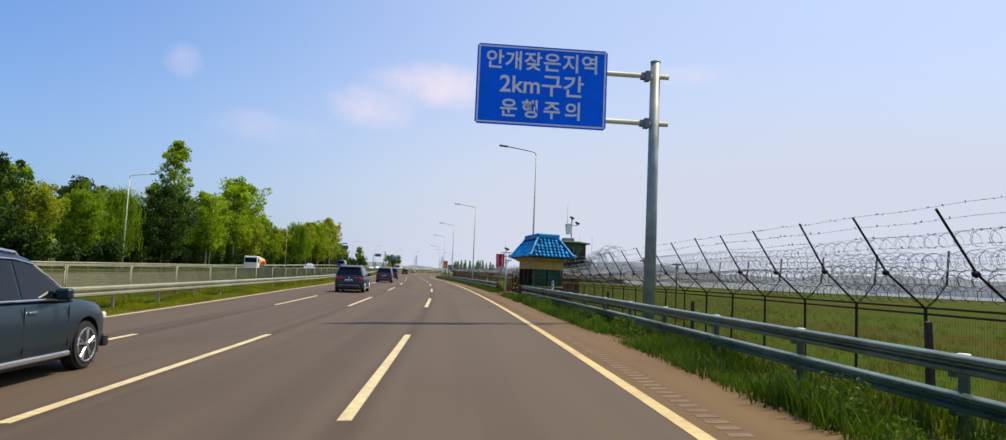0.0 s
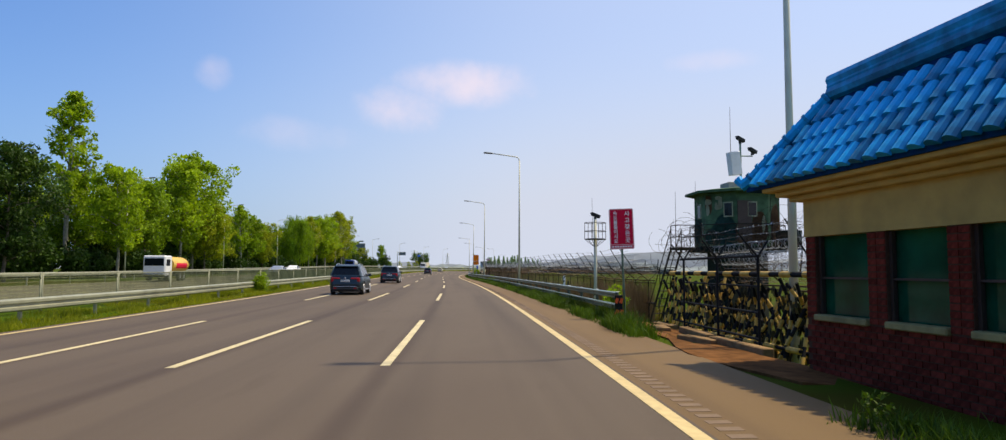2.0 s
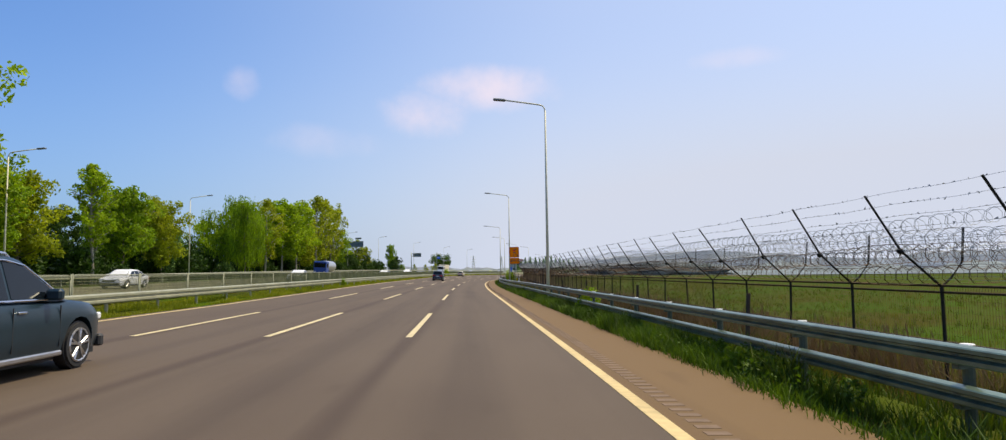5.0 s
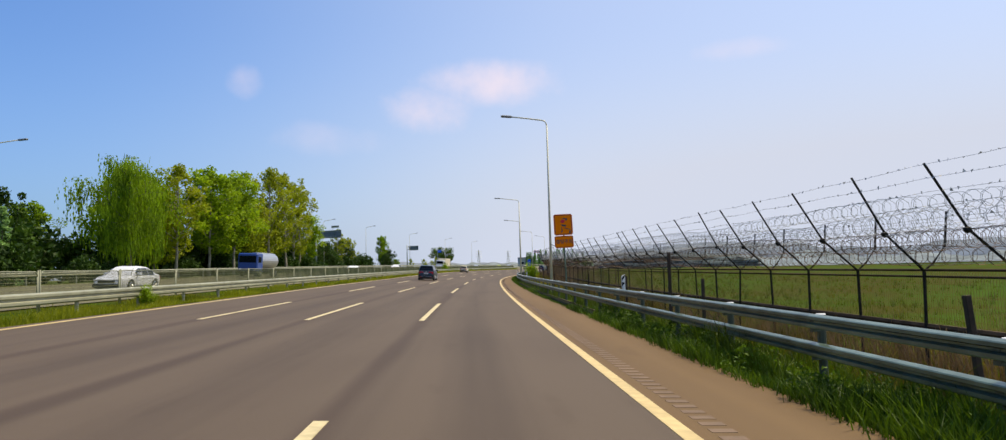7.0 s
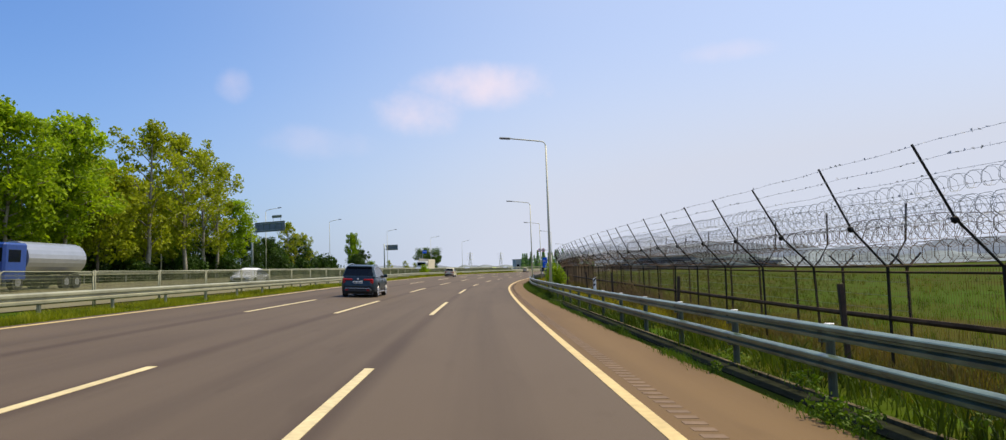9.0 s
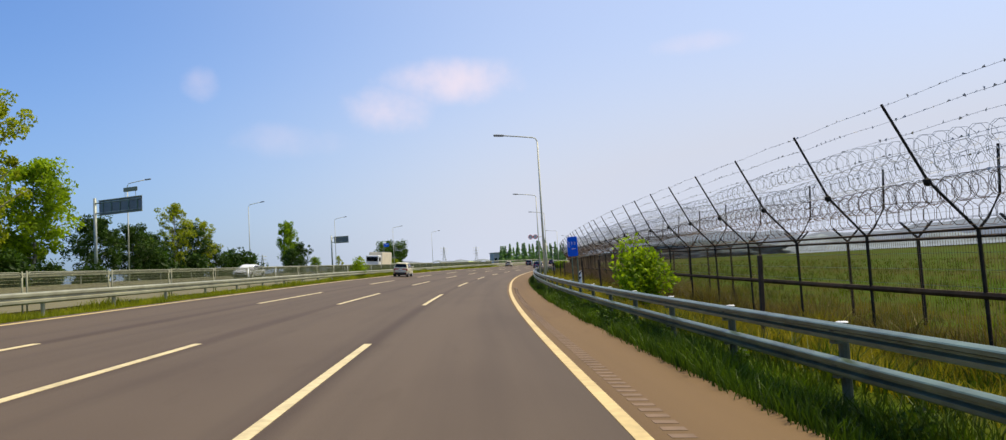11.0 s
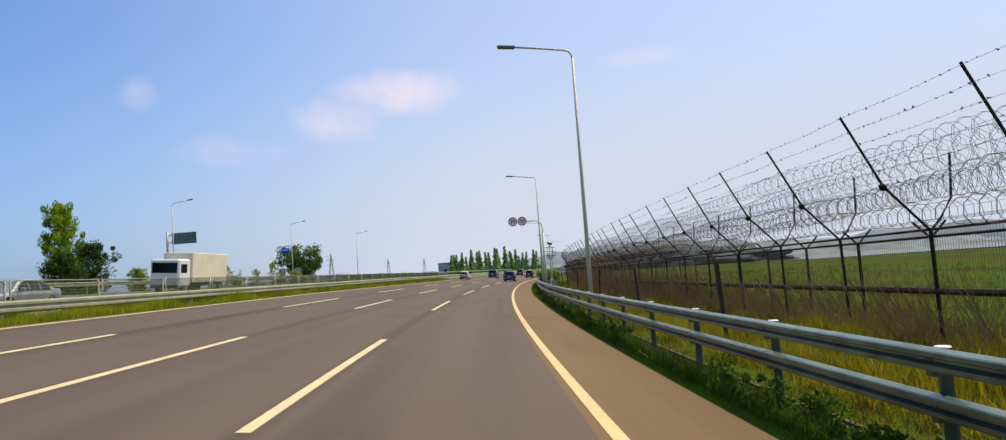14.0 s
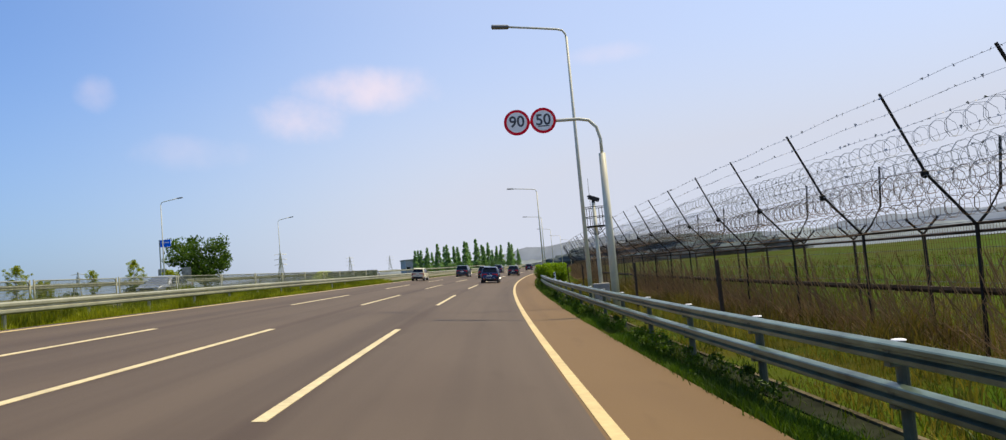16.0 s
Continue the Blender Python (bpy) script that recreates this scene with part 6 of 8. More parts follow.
def make_tree(name, label, H, crown_w, crown_lo, leaf_key, seed, n_leaf=4200, size=0.24, kind="broad", bark="bark", sparse=0.0):
    """A tree: tapered trunk with limbs, and a crown of many small leaf clumps."""
    rng = np.random.default_rng(seed)
    t = thing(name, label, "tree", group="roadside trees")
    paths, rads = [], []
    bend = rng.normal(0, 0.02 * H, 2)
    hs = np.linspace(-0.4, H * 0.93, 9)
    trunk = np.stack([bend[0] * (hs / H) ** 2 + rng.normal(0, 0.05, 9), bend[1] * (hs / H) ** 2 + rng.normal(0, 0.05, 9), hs], 1)
    r0 = 0.013 * H + 0.03
    paths.append(trunk)
    rads.append(np.linspace(r0, 0.025, 9))
    cen, rad = [], []
    n_limb = {"broad": 26, "poplar": 30, "willow": 24, "pine": 22, "conifer": 0}[kind]
    for i in range(n_limb):
        q = (i + rng.uniform(0, 1)) / n_limb
        z0 = H * (crown_lo + (0.92 - crown_lo) * q)
        base = np.array([np.interp(z0, hs, trunk[:, 0]), np.interp(z0, hs, trunk[:, 1]), z0])
        ang = i * 2.4 + rng.normal(0, 0.4)
        if kind == "poplar":
            prof = math.sin(math.pi * min(1, 0.12 + q * 0.95)) ** 0.7
            rise = 0.9
        elif kind == "pine":
            prof, rise = 0.55 + 0.45 * q, 0.15
        else:
            prof = math.sin(math.pi * (0.16 + 0.80 * q)) ** 0.6
            rise = 0.5
        ln = crown_w / 2 * prof * rng.uniform(0.6, 1.12)
        dirv = np.array([math.cos(ang), math.sin(ang), rise])
        pts = [base + dirv * ln * k + np.array([0, 0, -0.1 * ln * k * k]) + rng.normal(0, 0.06 * ln, 3) * k for k in (0, 0.35, 0.7, 1.0)]
        paths.append(np.array(pts))
        rads.append(np.linspace(r0 * 0.38 * (1 - q * 0.6), 0.012, 4))
        for k in (1, 2, 3):
            if rng.uniform() < sparse * 0.55:
                continue
            cen.append(pts[k] + rng.normal(0, 0.1 * crown_w / 3, 3))
            rad.append(rng.uniform(0.55, 1.15) * (0.13 * crown_w + 0.25) * (0.7 if sparse else 1))
        for k in range(2):
            j = pts[rng.integers(1, 4)]
            tip = j + np.clip(rng.normal(0, 1, 3), -1.2, 1.2) * (0.2 * ln + 0.15) + np.array([0, 0, 0.25 * ln * rise])
            paths.append(np.array([j, tip]))
            rads.append(np.array([0.03, 0.01]))
            if rng.uniform() > sparse * 0.5:
                cen.append(tip)
                rad.append(rng.uniform(0.4, 0.9) * (0.11 * crown_w + 0.22))
    v, f = tubes(paths, rads, 6)
    obj("trunk", v, f, M[bark], t, smooth=True)
    if kind == "conifer":
        cen, rad = [], []
        for i in range(90):
            q = rng.uniform(0, 1)
            z = H * (crown_lo + (1 - crown_lo) * q)
            w = crown_w / 2 * (1 - q) ** 0.85 + 0.15
            ang = rng.uniform(0, 6.28)
            rr = w * rng.uniform(0.45, 1.0)
            cen.append((rr * math.cos(ang), rr * math.sin(ang), z - 0.15 * rr))
            rad.append(0.28 + 0.2 * w)
    if kind == "willow":
        V, F = leaves(cen, rad, n_leaf // 3, size, rng)
        for c in cen:
            for k in range(9):
                x, y = c[0] + rng.normal(0, 0.6), c[1] + rng.normal(0, 0.6)
                z = c[2] + rng.uniform(-0.2, 0.6)
                ln = rng.uniform(1.2, 4.2)
                n = 7
                for j in range(n):
                    zz = z - ln * j / n
                    m = len(V)
                    w = rng.uniform(0.06, 0.13)
                    dx, dy = rng.normal(0, 0.12, 2)
                    a = rng.uniform(0, 6.28)
                    ca, sa = math.cos(a) * w, math.sin(a) * w
                    V += [(x + dx, y + dy, zz), (x + dx + ca, y + dy + sa, zz - ln / n * 0.6), (x + dx, y + dy, zz - ln / n * 1.25), (x + dx - ca, y + dy - sa, zz - ln / n * 0.6)]
                    F.append((m, m + 1, m + 2, m + 3))
    else:
        V, F = leaves(cen, rad, n_leaf, size, rng, droop=0.3 if kind == "pine" else 0.0)
    tagged(obj("crown", V, F, M[leaf_key], t), kind="stuff")
    return t


def make_bush(name, label, H, W, leaf_key, seed, n_leaf=1500, size=0.12):
    rng = np.random.default_rng(seed)
    t = thing(name, label, "shrub", group="shrubs beside the highway")
    paths, rads, cen, rad = [], [], [], []
    for i in range(14):
        ang, q = rng.uniform(0, 6.28), rng.uniform(0.2, 1)
        tip = np.array([math.cos(ang) * W / 2 * q * 0.8, math.sin(ang) * W / 2 * q * 0.8, H * (1.02 - 0.5 * q * q) * rng.uniform(0.75, 1)])
        paths.append(np.array([tip * np.array([0.1, 0.1, -0.02]), tip * np.array([0.5, 0.5, 0.55]), tip]))
        rads.append(np.array([0.025, 0.018, 0.008]) * max(H / 2, 0.5))
        for k in (0.45, 0.75, 1.0):
            cen.append(tip * k)
            rad.append(rng.uniform(0.14, 0.24) * max(W, H))
    v, f = tubes(paths, rads, 5)
    obj("stem", v, f, M["bark"], t)
    V, F = leaves(cen, rad, n_leaf, size, rng)
    V = [(x, y, max(z, 0.0)) for x, y, z in V]
    tagged(obj("foliage", V, F, M[leaf_key], t), kind="stuff")
    return t


def plant(tree, s, u, k=1.0, rz=0.0, label=""):
    """A copy of a tree at (s, u), k times its size."""
    x, y = plan(s, u)
    m = pose(float(x), float(y), float(ground_z(s, u)) - 0.05, 0, 0, rz)
    c = copy_thing(tree, m)
    c.scale = (k, k, k)
    if label:
        c["label"] = label
    return c


def settle(tree, s, u, k=1.0, rz=0.0):
    x, y = plan(s, u)
    tree.matrix_basis = pose(float(x), float(y), float(ground_z(s, u)) - 0.05, 0, 0, rz)
    tree.scale = (k, k, k)


poplar = make_tree("poplar_tree", "tall slender poplar with sparse light green leaves", 18.0, 5.2, 0.28, "leaf_light", 21, 5760, 0.163, "poplar", "palebark", 0.55)
plane = make_tree("plane_tree", "broad light green roadside tree with pale trunk", 14.0, 8.0, 0.26, "leaf_light", 22, 9360, 0.185, "broad", "palebark")
plane2 = make_tree("broadleaf_tree", "leafy mid green roadside tree", 13.0, 7.2, 0.24, "leaf_mid", 23, 9000, 0.185, "broad", "bark")
olive = make_tree("maple_tree", "rounded yellow-green tree at the roadside", 11.0, 7.0, 0.22, "leaf_olive", 24, 8280, 0.178, "broad", "bark")
dark = make_tree("oak_tree", "dense dark green rounded tree", 13.0, 8.6, 0.14, "leaf_dark", 25, 11700, 0.192, "broad", "bark")
willow = make_tree("willow_tree", "drooping willow with long hanging green strands", 14.0, 10.0, 0.3, "leaf_mid", 26, 9360, 0.148, "willow", "bark")
sparse = make_tree("aspen_tree", "tall sparse tree with thin yellowish leaves", 16.0, 6.4, 0.2, "leaf_olive", 27, 5400, 0.148, "poplar", "palebark", 0.7)
pine = make_tree("pine_tree", "flat-topped dark green pine", 7.6, 8.4, 0.3, "leaf_pine", 28, 9360, 0.163, "pine", "bark")
conifer = make_tree("conifer_tree", "pointed green conifer by the roadside", 12.0, 4.2, 0.08, "needle", 29, 4200, 0.24, "conifer", "bark")
bush = make_bush("roadside_bush", "dark green undergrowth put in for the shade below the trees", 3.2, 5.0, "leaf_dark", 30, 2200, 0.2)
hedge = make_bush("verge_shrub", "dense leafy green shrub at the bend of the guardrail", 2.1, 2.2, "leaf_mid", 33, 6500, 0.075)
bush_y = make_bush("shrub", "bright yellow-green leafy shrub", 1.9, 2.0, "leaf_light", 31, 2600, 0.075)

# the wood along the opposite carriageway
settle(poplar, 142, -45.0, 1.37, 20)
settle(plane, 141, -38.5, 0.96, 0)
settle(plane2, 152, -40, 1.0, 70)
settle(olive, 174, -39.5, 1.08, 15)
settle(dark, 120.5, -39, 0.95, 40)
settle(willow, 240, -38.5, 1.0, 10)
willow.scale = (0.7, 0.7, 1.0)
settle(sparse, 283, -38.5, 1.3, 0)
settle(pine, 480, -57.4, 1.38, 30)
settle(bush, 100, -38, 1.0, 0)
settle(hedge, 423, 6.35, 1.0, 0)
plant(hedge, 425.2, 7.0, 1.05, 120)
plant(hedge, 427.6, 7.9, 1.1, 220)
settle(bush_y, 315.0, -11.6, 1.0, 0)
# the near end of the wood
for tree, s, u, k, rz in (
        (plane2, 104, -43, 0.73, 10), (willow, 112, -43, 0.78, 60), (conifer, 97, -44, 0.75, 0), (olive, 91, -42, 0.8, 0), (dark, 84, -43, 0.85, 90),
        (conifer, 88, -46, 0.85, 40), (plane2, 76, -45, 0.9, 55), (dark, 66, -44, 0.8, 120), (plane2, 52, -46, 0.85, 0), (plane, 162, -39, 1.2, 120), (plane, 174, -41.4, 1.42, 75),
        (poplar, 136, -46, 0.85, 80), (plane2, 146, -46, 1.05, 200), (olive, 155, -44, 1.15, 100), (plane, 168, -46, 1.0, 210), (plane2, 181, -41, 0.95, 30),
        (olive, 189, -43, 1.05, 200), (poplar, 197.5, -40.5, 0.83, 100), (poplar, 200, -41.5, 0.8, 220), (plane2, 207, -42, 0.95, 160), (olive, 215, -41, 1.0, 300)):
    plant(tree, s, u, k, rz)
# its middle
for tree, s, u, k, rz in (
        (sparse, 219, -44, 0.78, 80), (conifer, 222, -49, 0.7, 0), (conifer, 229, -45, 0.62, 0), (plane, 228, -52, 0.9, 40), (willow, 246, -42, 0.95, 140),
        (sparse, 252, -39, 0.95, 30), (olive, 254, -43, 1.1, 30), (plane, 262, -39, 1.05, 80), (plane, 268, -38, 1.06, 160), (plane2, 272, -44, 1.0, 10),
        (olive, 276, -40, 1.15, 40), (sparse, 291, -38.5, 1.2, 120), (sparse, 298, -39.5, 1.14, 200), (olive, 288, -42, 1.1, 260), (sparse, 304.5, -38.8, 1.1, 290),
        (plane, 311.5, -40, 0.88, 250), (plane2, 300, -45, 0.95, 80), (dark, 281, -46, 0.85, 0), (dark, 262, -48, 0.85, 60), (dark, 307, -46, 0.8, 30)):
    plant(tree, s, u - (2.0 if s > 303 else 0.0), k * 1.09, rz)
# its far end and the scattered trees after it
for tree, s, u, k, rz in (
        (dark, 335, -47, 0.66, 0), (plane2, 341, -49, 0.55, 60), (sparse, 345.5, -47.5, 0.84, 10), (dark, 329.5, -48, 0.72, 200), (dark, 350, -48, 0.74, 30),
        (sparse, 351.5, -46, 0.68, 100), (dark, 356, -47.5, 0.5, 10), (bush, 361, -46, 1.6, 60), (dark, 342, -49, 0.6, 90), (dark, 397.5, -51, 0.62, 130), (bush, 366, -47, 1.5, 200), (bush, 339, -46, 1.5, 130), (bush, 347, -46, 1.4, 20),
        (dark, 390, -49, 0.5, 20), (sparse, 423, -46, 0.33, 0), (olive, 428, -47, 0.3, 0), (sparse, 436, -47, 0.3, 90), (sparse, 447, -49, 0.4, 30),
        (olive, 450.5, -46, 0.38, 30), (plane2, 409, -52, 0.38, 10), (sparse, 414, -48, 0.34, 45)):
    plant(tree, s, u, k, rz)
plant(plane2, 392.5, -51, 0.95, 80).scale = (0.62, 0.62, 0.98)
rng = np.random.default_rng(12)
# dark bushes added at the wood's foot in place of shade under the crowns
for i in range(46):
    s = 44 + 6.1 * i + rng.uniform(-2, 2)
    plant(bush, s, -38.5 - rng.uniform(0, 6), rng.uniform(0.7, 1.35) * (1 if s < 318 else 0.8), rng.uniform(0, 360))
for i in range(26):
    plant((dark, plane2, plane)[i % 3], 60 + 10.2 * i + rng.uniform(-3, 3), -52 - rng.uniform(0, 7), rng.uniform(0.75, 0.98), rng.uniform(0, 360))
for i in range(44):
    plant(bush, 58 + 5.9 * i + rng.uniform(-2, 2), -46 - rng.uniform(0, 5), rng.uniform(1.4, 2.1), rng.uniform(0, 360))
for i in range(16):
    plant(bush, 322 + 9 * i + rng.uniform(-3, 3), -44 - rng.uniform(0, 6), rng.uniform(0.35, 0.7), rng.uniform(0, 360))
# shrubs on the verges
for s, u, k, lab in ((98, -10.7, 0.62, "low green weed clump on the median"), (271.5, 8.0, 1.3, "yellow-green shrub between guardrail and fence"), (146.8, 6.3, 0.5, "leafy weed clump at the guardrail"), (188, -10.9, 0.4, "low green weed clump on the median"), (80.5, 6.7, 0.5, "weed clump at the guardrail end"), (61.9, 7.2, 0.5, "weed clump beside the guard booth"), (62.2, 8.3, 0.45, "weed clump beside the guard booth")):
    plant(bush_y, s, u, k, s * 7 % 360, lab)
# far conifers beyond the bend
rng = np.random.default_rng(14)
for i in range(30):
    b = radians(4.0 + 8.6 * i / 29 + rng.uniform(-0.15, 0.15))
    d = 320 + rng.uniform(-15, 40) - 40 * (i / 29)
    x, y = 24.7 + d * math.sin(b), 357.7 + d * math.cos(b)
    k = rng.uniform(0.7, 1.12) * (0.9 if i % 7 == 3 else 1)
    c = copy_thing(conifer, pose(x, y, 1.0, 0, 0, rng.uniform(0, 360)))
    c.scale = (k * 0.95, k * 0.95, k)
    c["label"] = "pointed green conifer in a far row"
settle(conifer, 225, -47, 0.66, 0)


def blades(name, label, s_range, u_of, n, h_lo, h_hi, key, seed, lean=0.35, clump=6, skip=None, tall=None):
    """Grass as bent blades standing on the ground, in tufts."""
    rng = np.random.default_rng(seed)
    k = n // clump
    s = rng.uniform(s_range[0], s_range[1], k)
    u = u_of(rng, s)
    if skip is not None:
        keep = ~skip(s, u)
        s, u = s[keep], u[keep]
        k = len(s)
    patch = np.array([noise.noise(Vector((a * 0.35, b * 0.8, seed))) for a, b in zip(s, u)])
    keep = patch > rng.uniform(-0.75, 0.1, k)
    s, u, patch = s[keep], u[keep], patch[keep]
    s = np.repeat(s, clump) + rng.normal(0, 0.10, len(s) * clump)
    u = np.repeat(u, clump) + rng.normal(0, 0.07, len(u) * clump)
    patch = np.repeat(patch, clump)
    m = len(s)
    x, y = plan(s, u)
    z = ground_z(s, u) - 0.05
    h = rng.uniform(h_lo, h_hi, m) * (0.7 + 1.0 * np.clip(patch, -0.4, 0.8))
    if tall is not None:
        h = h * np.interp(s, *tall)
    a = rng.uniform(0, 2 * np.pi, m)
    w = 0.006 + 0.011 * h
    dx, dy = np.cos(a) * w, np.sin(a) * w
    lx, ly = rng.normal(0, lean, m) * h, rng.normal(0, lean, m) * h
    v = np.stack([np.stack([x - dx, y - dy, z], 1), np.stack([x + dx, y + dy, z], 1),
                  np.stack([x + lx * 0.4 + dx * 0.7, y + ly * 0.4 + dy * 0.7, z + h * 0.6], 1), np.stack([x + lx, y + ly, z + h], 1),
                  np.stack([x + lx * 0.4 - dx * 0.7, y + ly * 0.4 - dy * 0.7, z + h * 0.6], 1)], 1).reshape(-1, 3)
    f = []
    for i in range(m):
        f.append((5 * i, 5 * i + 1, 5 * i + 2, 5 * i + 4))
        f.append((5 * i + 4, 5 * i + 2, 5 * i + 3))
    tagged(obj(name, v.tolist(), f, M[key]), label, "grass", "", "stuff")


def no_pad(s, u):
    return (s > 62.5) & (s < 71) & (u < 9.2) | (s > 70) & (s < 79) & (u > 6.3) & (u < 8.6) | (s > 66) & (s < 75.5) & (u > 5.62) & (u < 8.6)


def verge_u(r, s):
    """Across the verge: a narrow green strip where the gutter runs, wide elsewhere."""
    return np.interp(s, EDGE_S, EDGE_U) - 0.05 + np.interp(s, (292, 305), (0.95, 0.5)) * r.random(len(s)) ** 1.2


def by_gutter(s, u):
    return no_pad(s, u) | (s > 10) & (s < 58) & (u > 5.53) & (u < 5.66) | (s > 184) & (s < 245) & (u > 5.45) & (u < 6.05) | (s > 300) & (u > 6.28) & (u < 6.4) & (np.sin(s * 0.7) + np.sin(s * 0.23) > -0.4)


blades("verge_grass", "lush green grass and weeds along the guardrail", (5, 420), verge_u, 360000, 0.10, 0.40, "grass_v", 41, skip=by_gutter, tall=((5, 60, 140, 150, 178, 190, 236, 250, 290, 305, 420), (1.0, 1.1, 1.2, 1.3, 1.3, 0.6, 0.6, 1.1, 1.1, 0.5, 0.5)))
blades("bank_grass", "tall green grass on the bank behind the guardrail", (0, 420), lambda r, s: 5.7 + 4.8 * r.random(len(s)) ** 1.8, 190000, 0.18, 0.58, "grass", 42, skip=by_gutter, tall=((0, 295, 305, 420), (1.0, 1.0, 0.5, 0.5)))
blades("stubble", "short yellowed grass on the bare bank behind the gutter", (298, 425), lambda r, s: 6.4 + 2.4 * r.random(len(s)) ** 1.3, 60000, 0.06, 0.26, "grass_dry", 48, lean=0.4)


def build_weeds():
    """Leafy weeds in clumps along the guardrail."""
    rng = np.random.default_rng(51)
    cen, rad = [], []
    for s in np.arange(8, 420, 0.16):
        if no_pad(np.array(s), np.array(6.0)) or noise.noise(Vector((s * 0.12, 4.2, 0))) < rng.uniform(-0.25, 0.45):
            continue
        u = float(np.interp(s, EDGE_S, EDGE_U)) + rng.uniform(0.05, 0.9 if s < 295 else 0.6)
        if bool(by_gutter(np.array(s), np.array(u))):
            continue
        h = rng.uniform(0.06, 0.34) * (0.85 if s > 295 else 0.6 if 184 < s < 245 else 1.0)
        cen.append(tuple(place(s, u, float(ground_z(s, u)) + h)))
        rad.append(rng.uniform(0.1, 0.24) * (0.7 if s > 295 else 1.0))
    V, F = leaves(cen, rad, 70000, 0.032, rng)
    tagged(obj("leafy_weeds", V, F, M["grass_v"]), "leafy green weeds in clumps along the guardrail", "weeds", "", "stuff")


build_weeds()
blades("straw", "dense yellow-olive grass between guardrail and fence", (225, 352), lambda r, s: 7.0 + 3.8 * r.random(len(s)), 130000, 0.25, 0.6, "straw", 50, lean=0.3, clump=8)
blades("brush", "olive-brown brushwood and dead weeds at the foot of the fence", (92, 430), lambda r, s: 9.8 + 2.4 * r.random(len(s)), 90000, 0.3, 0.85, "brush", 49, lean=0.35, clump=8)
blades("dry_grass", "yellowed dry grass stalks below the fence", (40, 430), lambda r, s: r.uniform(7.6, 15.5, len(s)), 150000, 0.2, 0.6, "grass_dry", 43, lean=0.3)
blades("median_grass", "short green grass strip on the median", (5, 430), lambda r, s: -9.95 - 2.4 * r.random(len(s)) ** 1.5, 330000, 0.10, 0.34, "grass_y", 44, tall=((5, 280, 320, 430), (1.0, 1.05, 1.6, 1.6)))
blades("median_weeds", "tall olive weeds behind the median guardrail", (318, 436), lambda r, s: -11.4 - 2.1 * r.random(len(s)), 90000, 0.35, 0.95, "grass_m", 52, lean=0.3, clump=8)
blades("meadow_grass", "meadow grass beyond the fence", (20, 420), lambda r, s: r.uniform(12, 26, len(s)), 60000, 0.2, 0.5, "grass_f", 45)

blades("reeds", "tall brown reeds and weeds in the meadow beyond the fence", (10, 430), lambda r, s: 12.2 + 34 * r.random(len(s)) ** 1.8, 24000, 0.25, 0.65, "grass_dry", 46, lean=0.25, clump=9)
blades("weeds", "rank green weeds in the meadow beyond the fence", (10, 430), lambda r, s: 12.0 + 40 * r.random(len(s)) ** 1.6, 90000, 0.25, 0.6, "grass_f", 47, lean=0.3, clump=9)

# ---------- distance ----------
# distance haze is mixed into the hill and wood colours; no air is modelled
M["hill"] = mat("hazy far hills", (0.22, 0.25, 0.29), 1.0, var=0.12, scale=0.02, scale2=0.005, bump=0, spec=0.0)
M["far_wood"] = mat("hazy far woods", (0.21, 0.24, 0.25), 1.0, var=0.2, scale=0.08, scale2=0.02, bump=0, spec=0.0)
M["building"] = mat("pale far building", (0.45, 0.45, 0.46), 0.8, var=0.08, scale=0.3, bump=0)
M["river"] = mat("pale river water", (0.17, 0.20, 0.22), 0.6, var=0.06, scale=0.05, scale2=0.01, bump=0.02, spec=0.05)


def ridge(name, label, cat, b0, b1, dist, h, key, seed, rough=0.5, origin=(14, 180)):
    """A far ridge: a long hump with an uneven crest."""
    V, F = [], []
    n = 140
    for i in range(n + 1):
        q = i / n
        b = radians(b0 + (b1 - b0) * q)
        e = min(1, 6 * q, 6 * (1 - q))
        crest = h * e * (0.65 + rough * noise.noise(Vector((q * 6, seed, 0))) + 0.35 * rough * noise.noise(Vector((q * 40, seed, 3))))
        for d, z in ((dist - 40, -3.0), (dist, max(crest, -1)), (dist + 120, -3.0)):
            V.append((origin[0] + d * math.sin(b), origin[1] + d * math.cos(b), z))
    for i in range(n):
        for j in range(2):
            F.append((i * 3 + j, (i + 1) * 3 + j, (i + 1) * 3 + j + 1, i * 3 + j + 1))
    structure(obj(name, V, F, M[key], smooth=True), label, cat)


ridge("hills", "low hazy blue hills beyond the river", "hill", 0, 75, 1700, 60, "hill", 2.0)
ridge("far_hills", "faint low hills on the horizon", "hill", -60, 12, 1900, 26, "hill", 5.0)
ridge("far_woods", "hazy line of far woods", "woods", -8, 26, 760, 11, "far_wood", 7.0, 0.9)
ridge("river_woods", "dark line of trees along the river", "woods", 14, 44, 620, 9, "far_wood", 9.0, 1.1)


def build_river():
    V, F = [], []
    n = 40
    for i in range(n + 1):
        b = radians(20 + 110 * i / n)
        for d in (390, 1600):
            V.append((14 + d * math.sin(b), 180 + d * math.cos(b), -1.25))
    for i in range(n):
        F.append((2 * i, 2 * i + 1, 2 * i + 3, 2 * i + 2))
    structure(obj("water", V, F, M["river"]), "pale hazy river beyond the meadow", "water")


build_river()


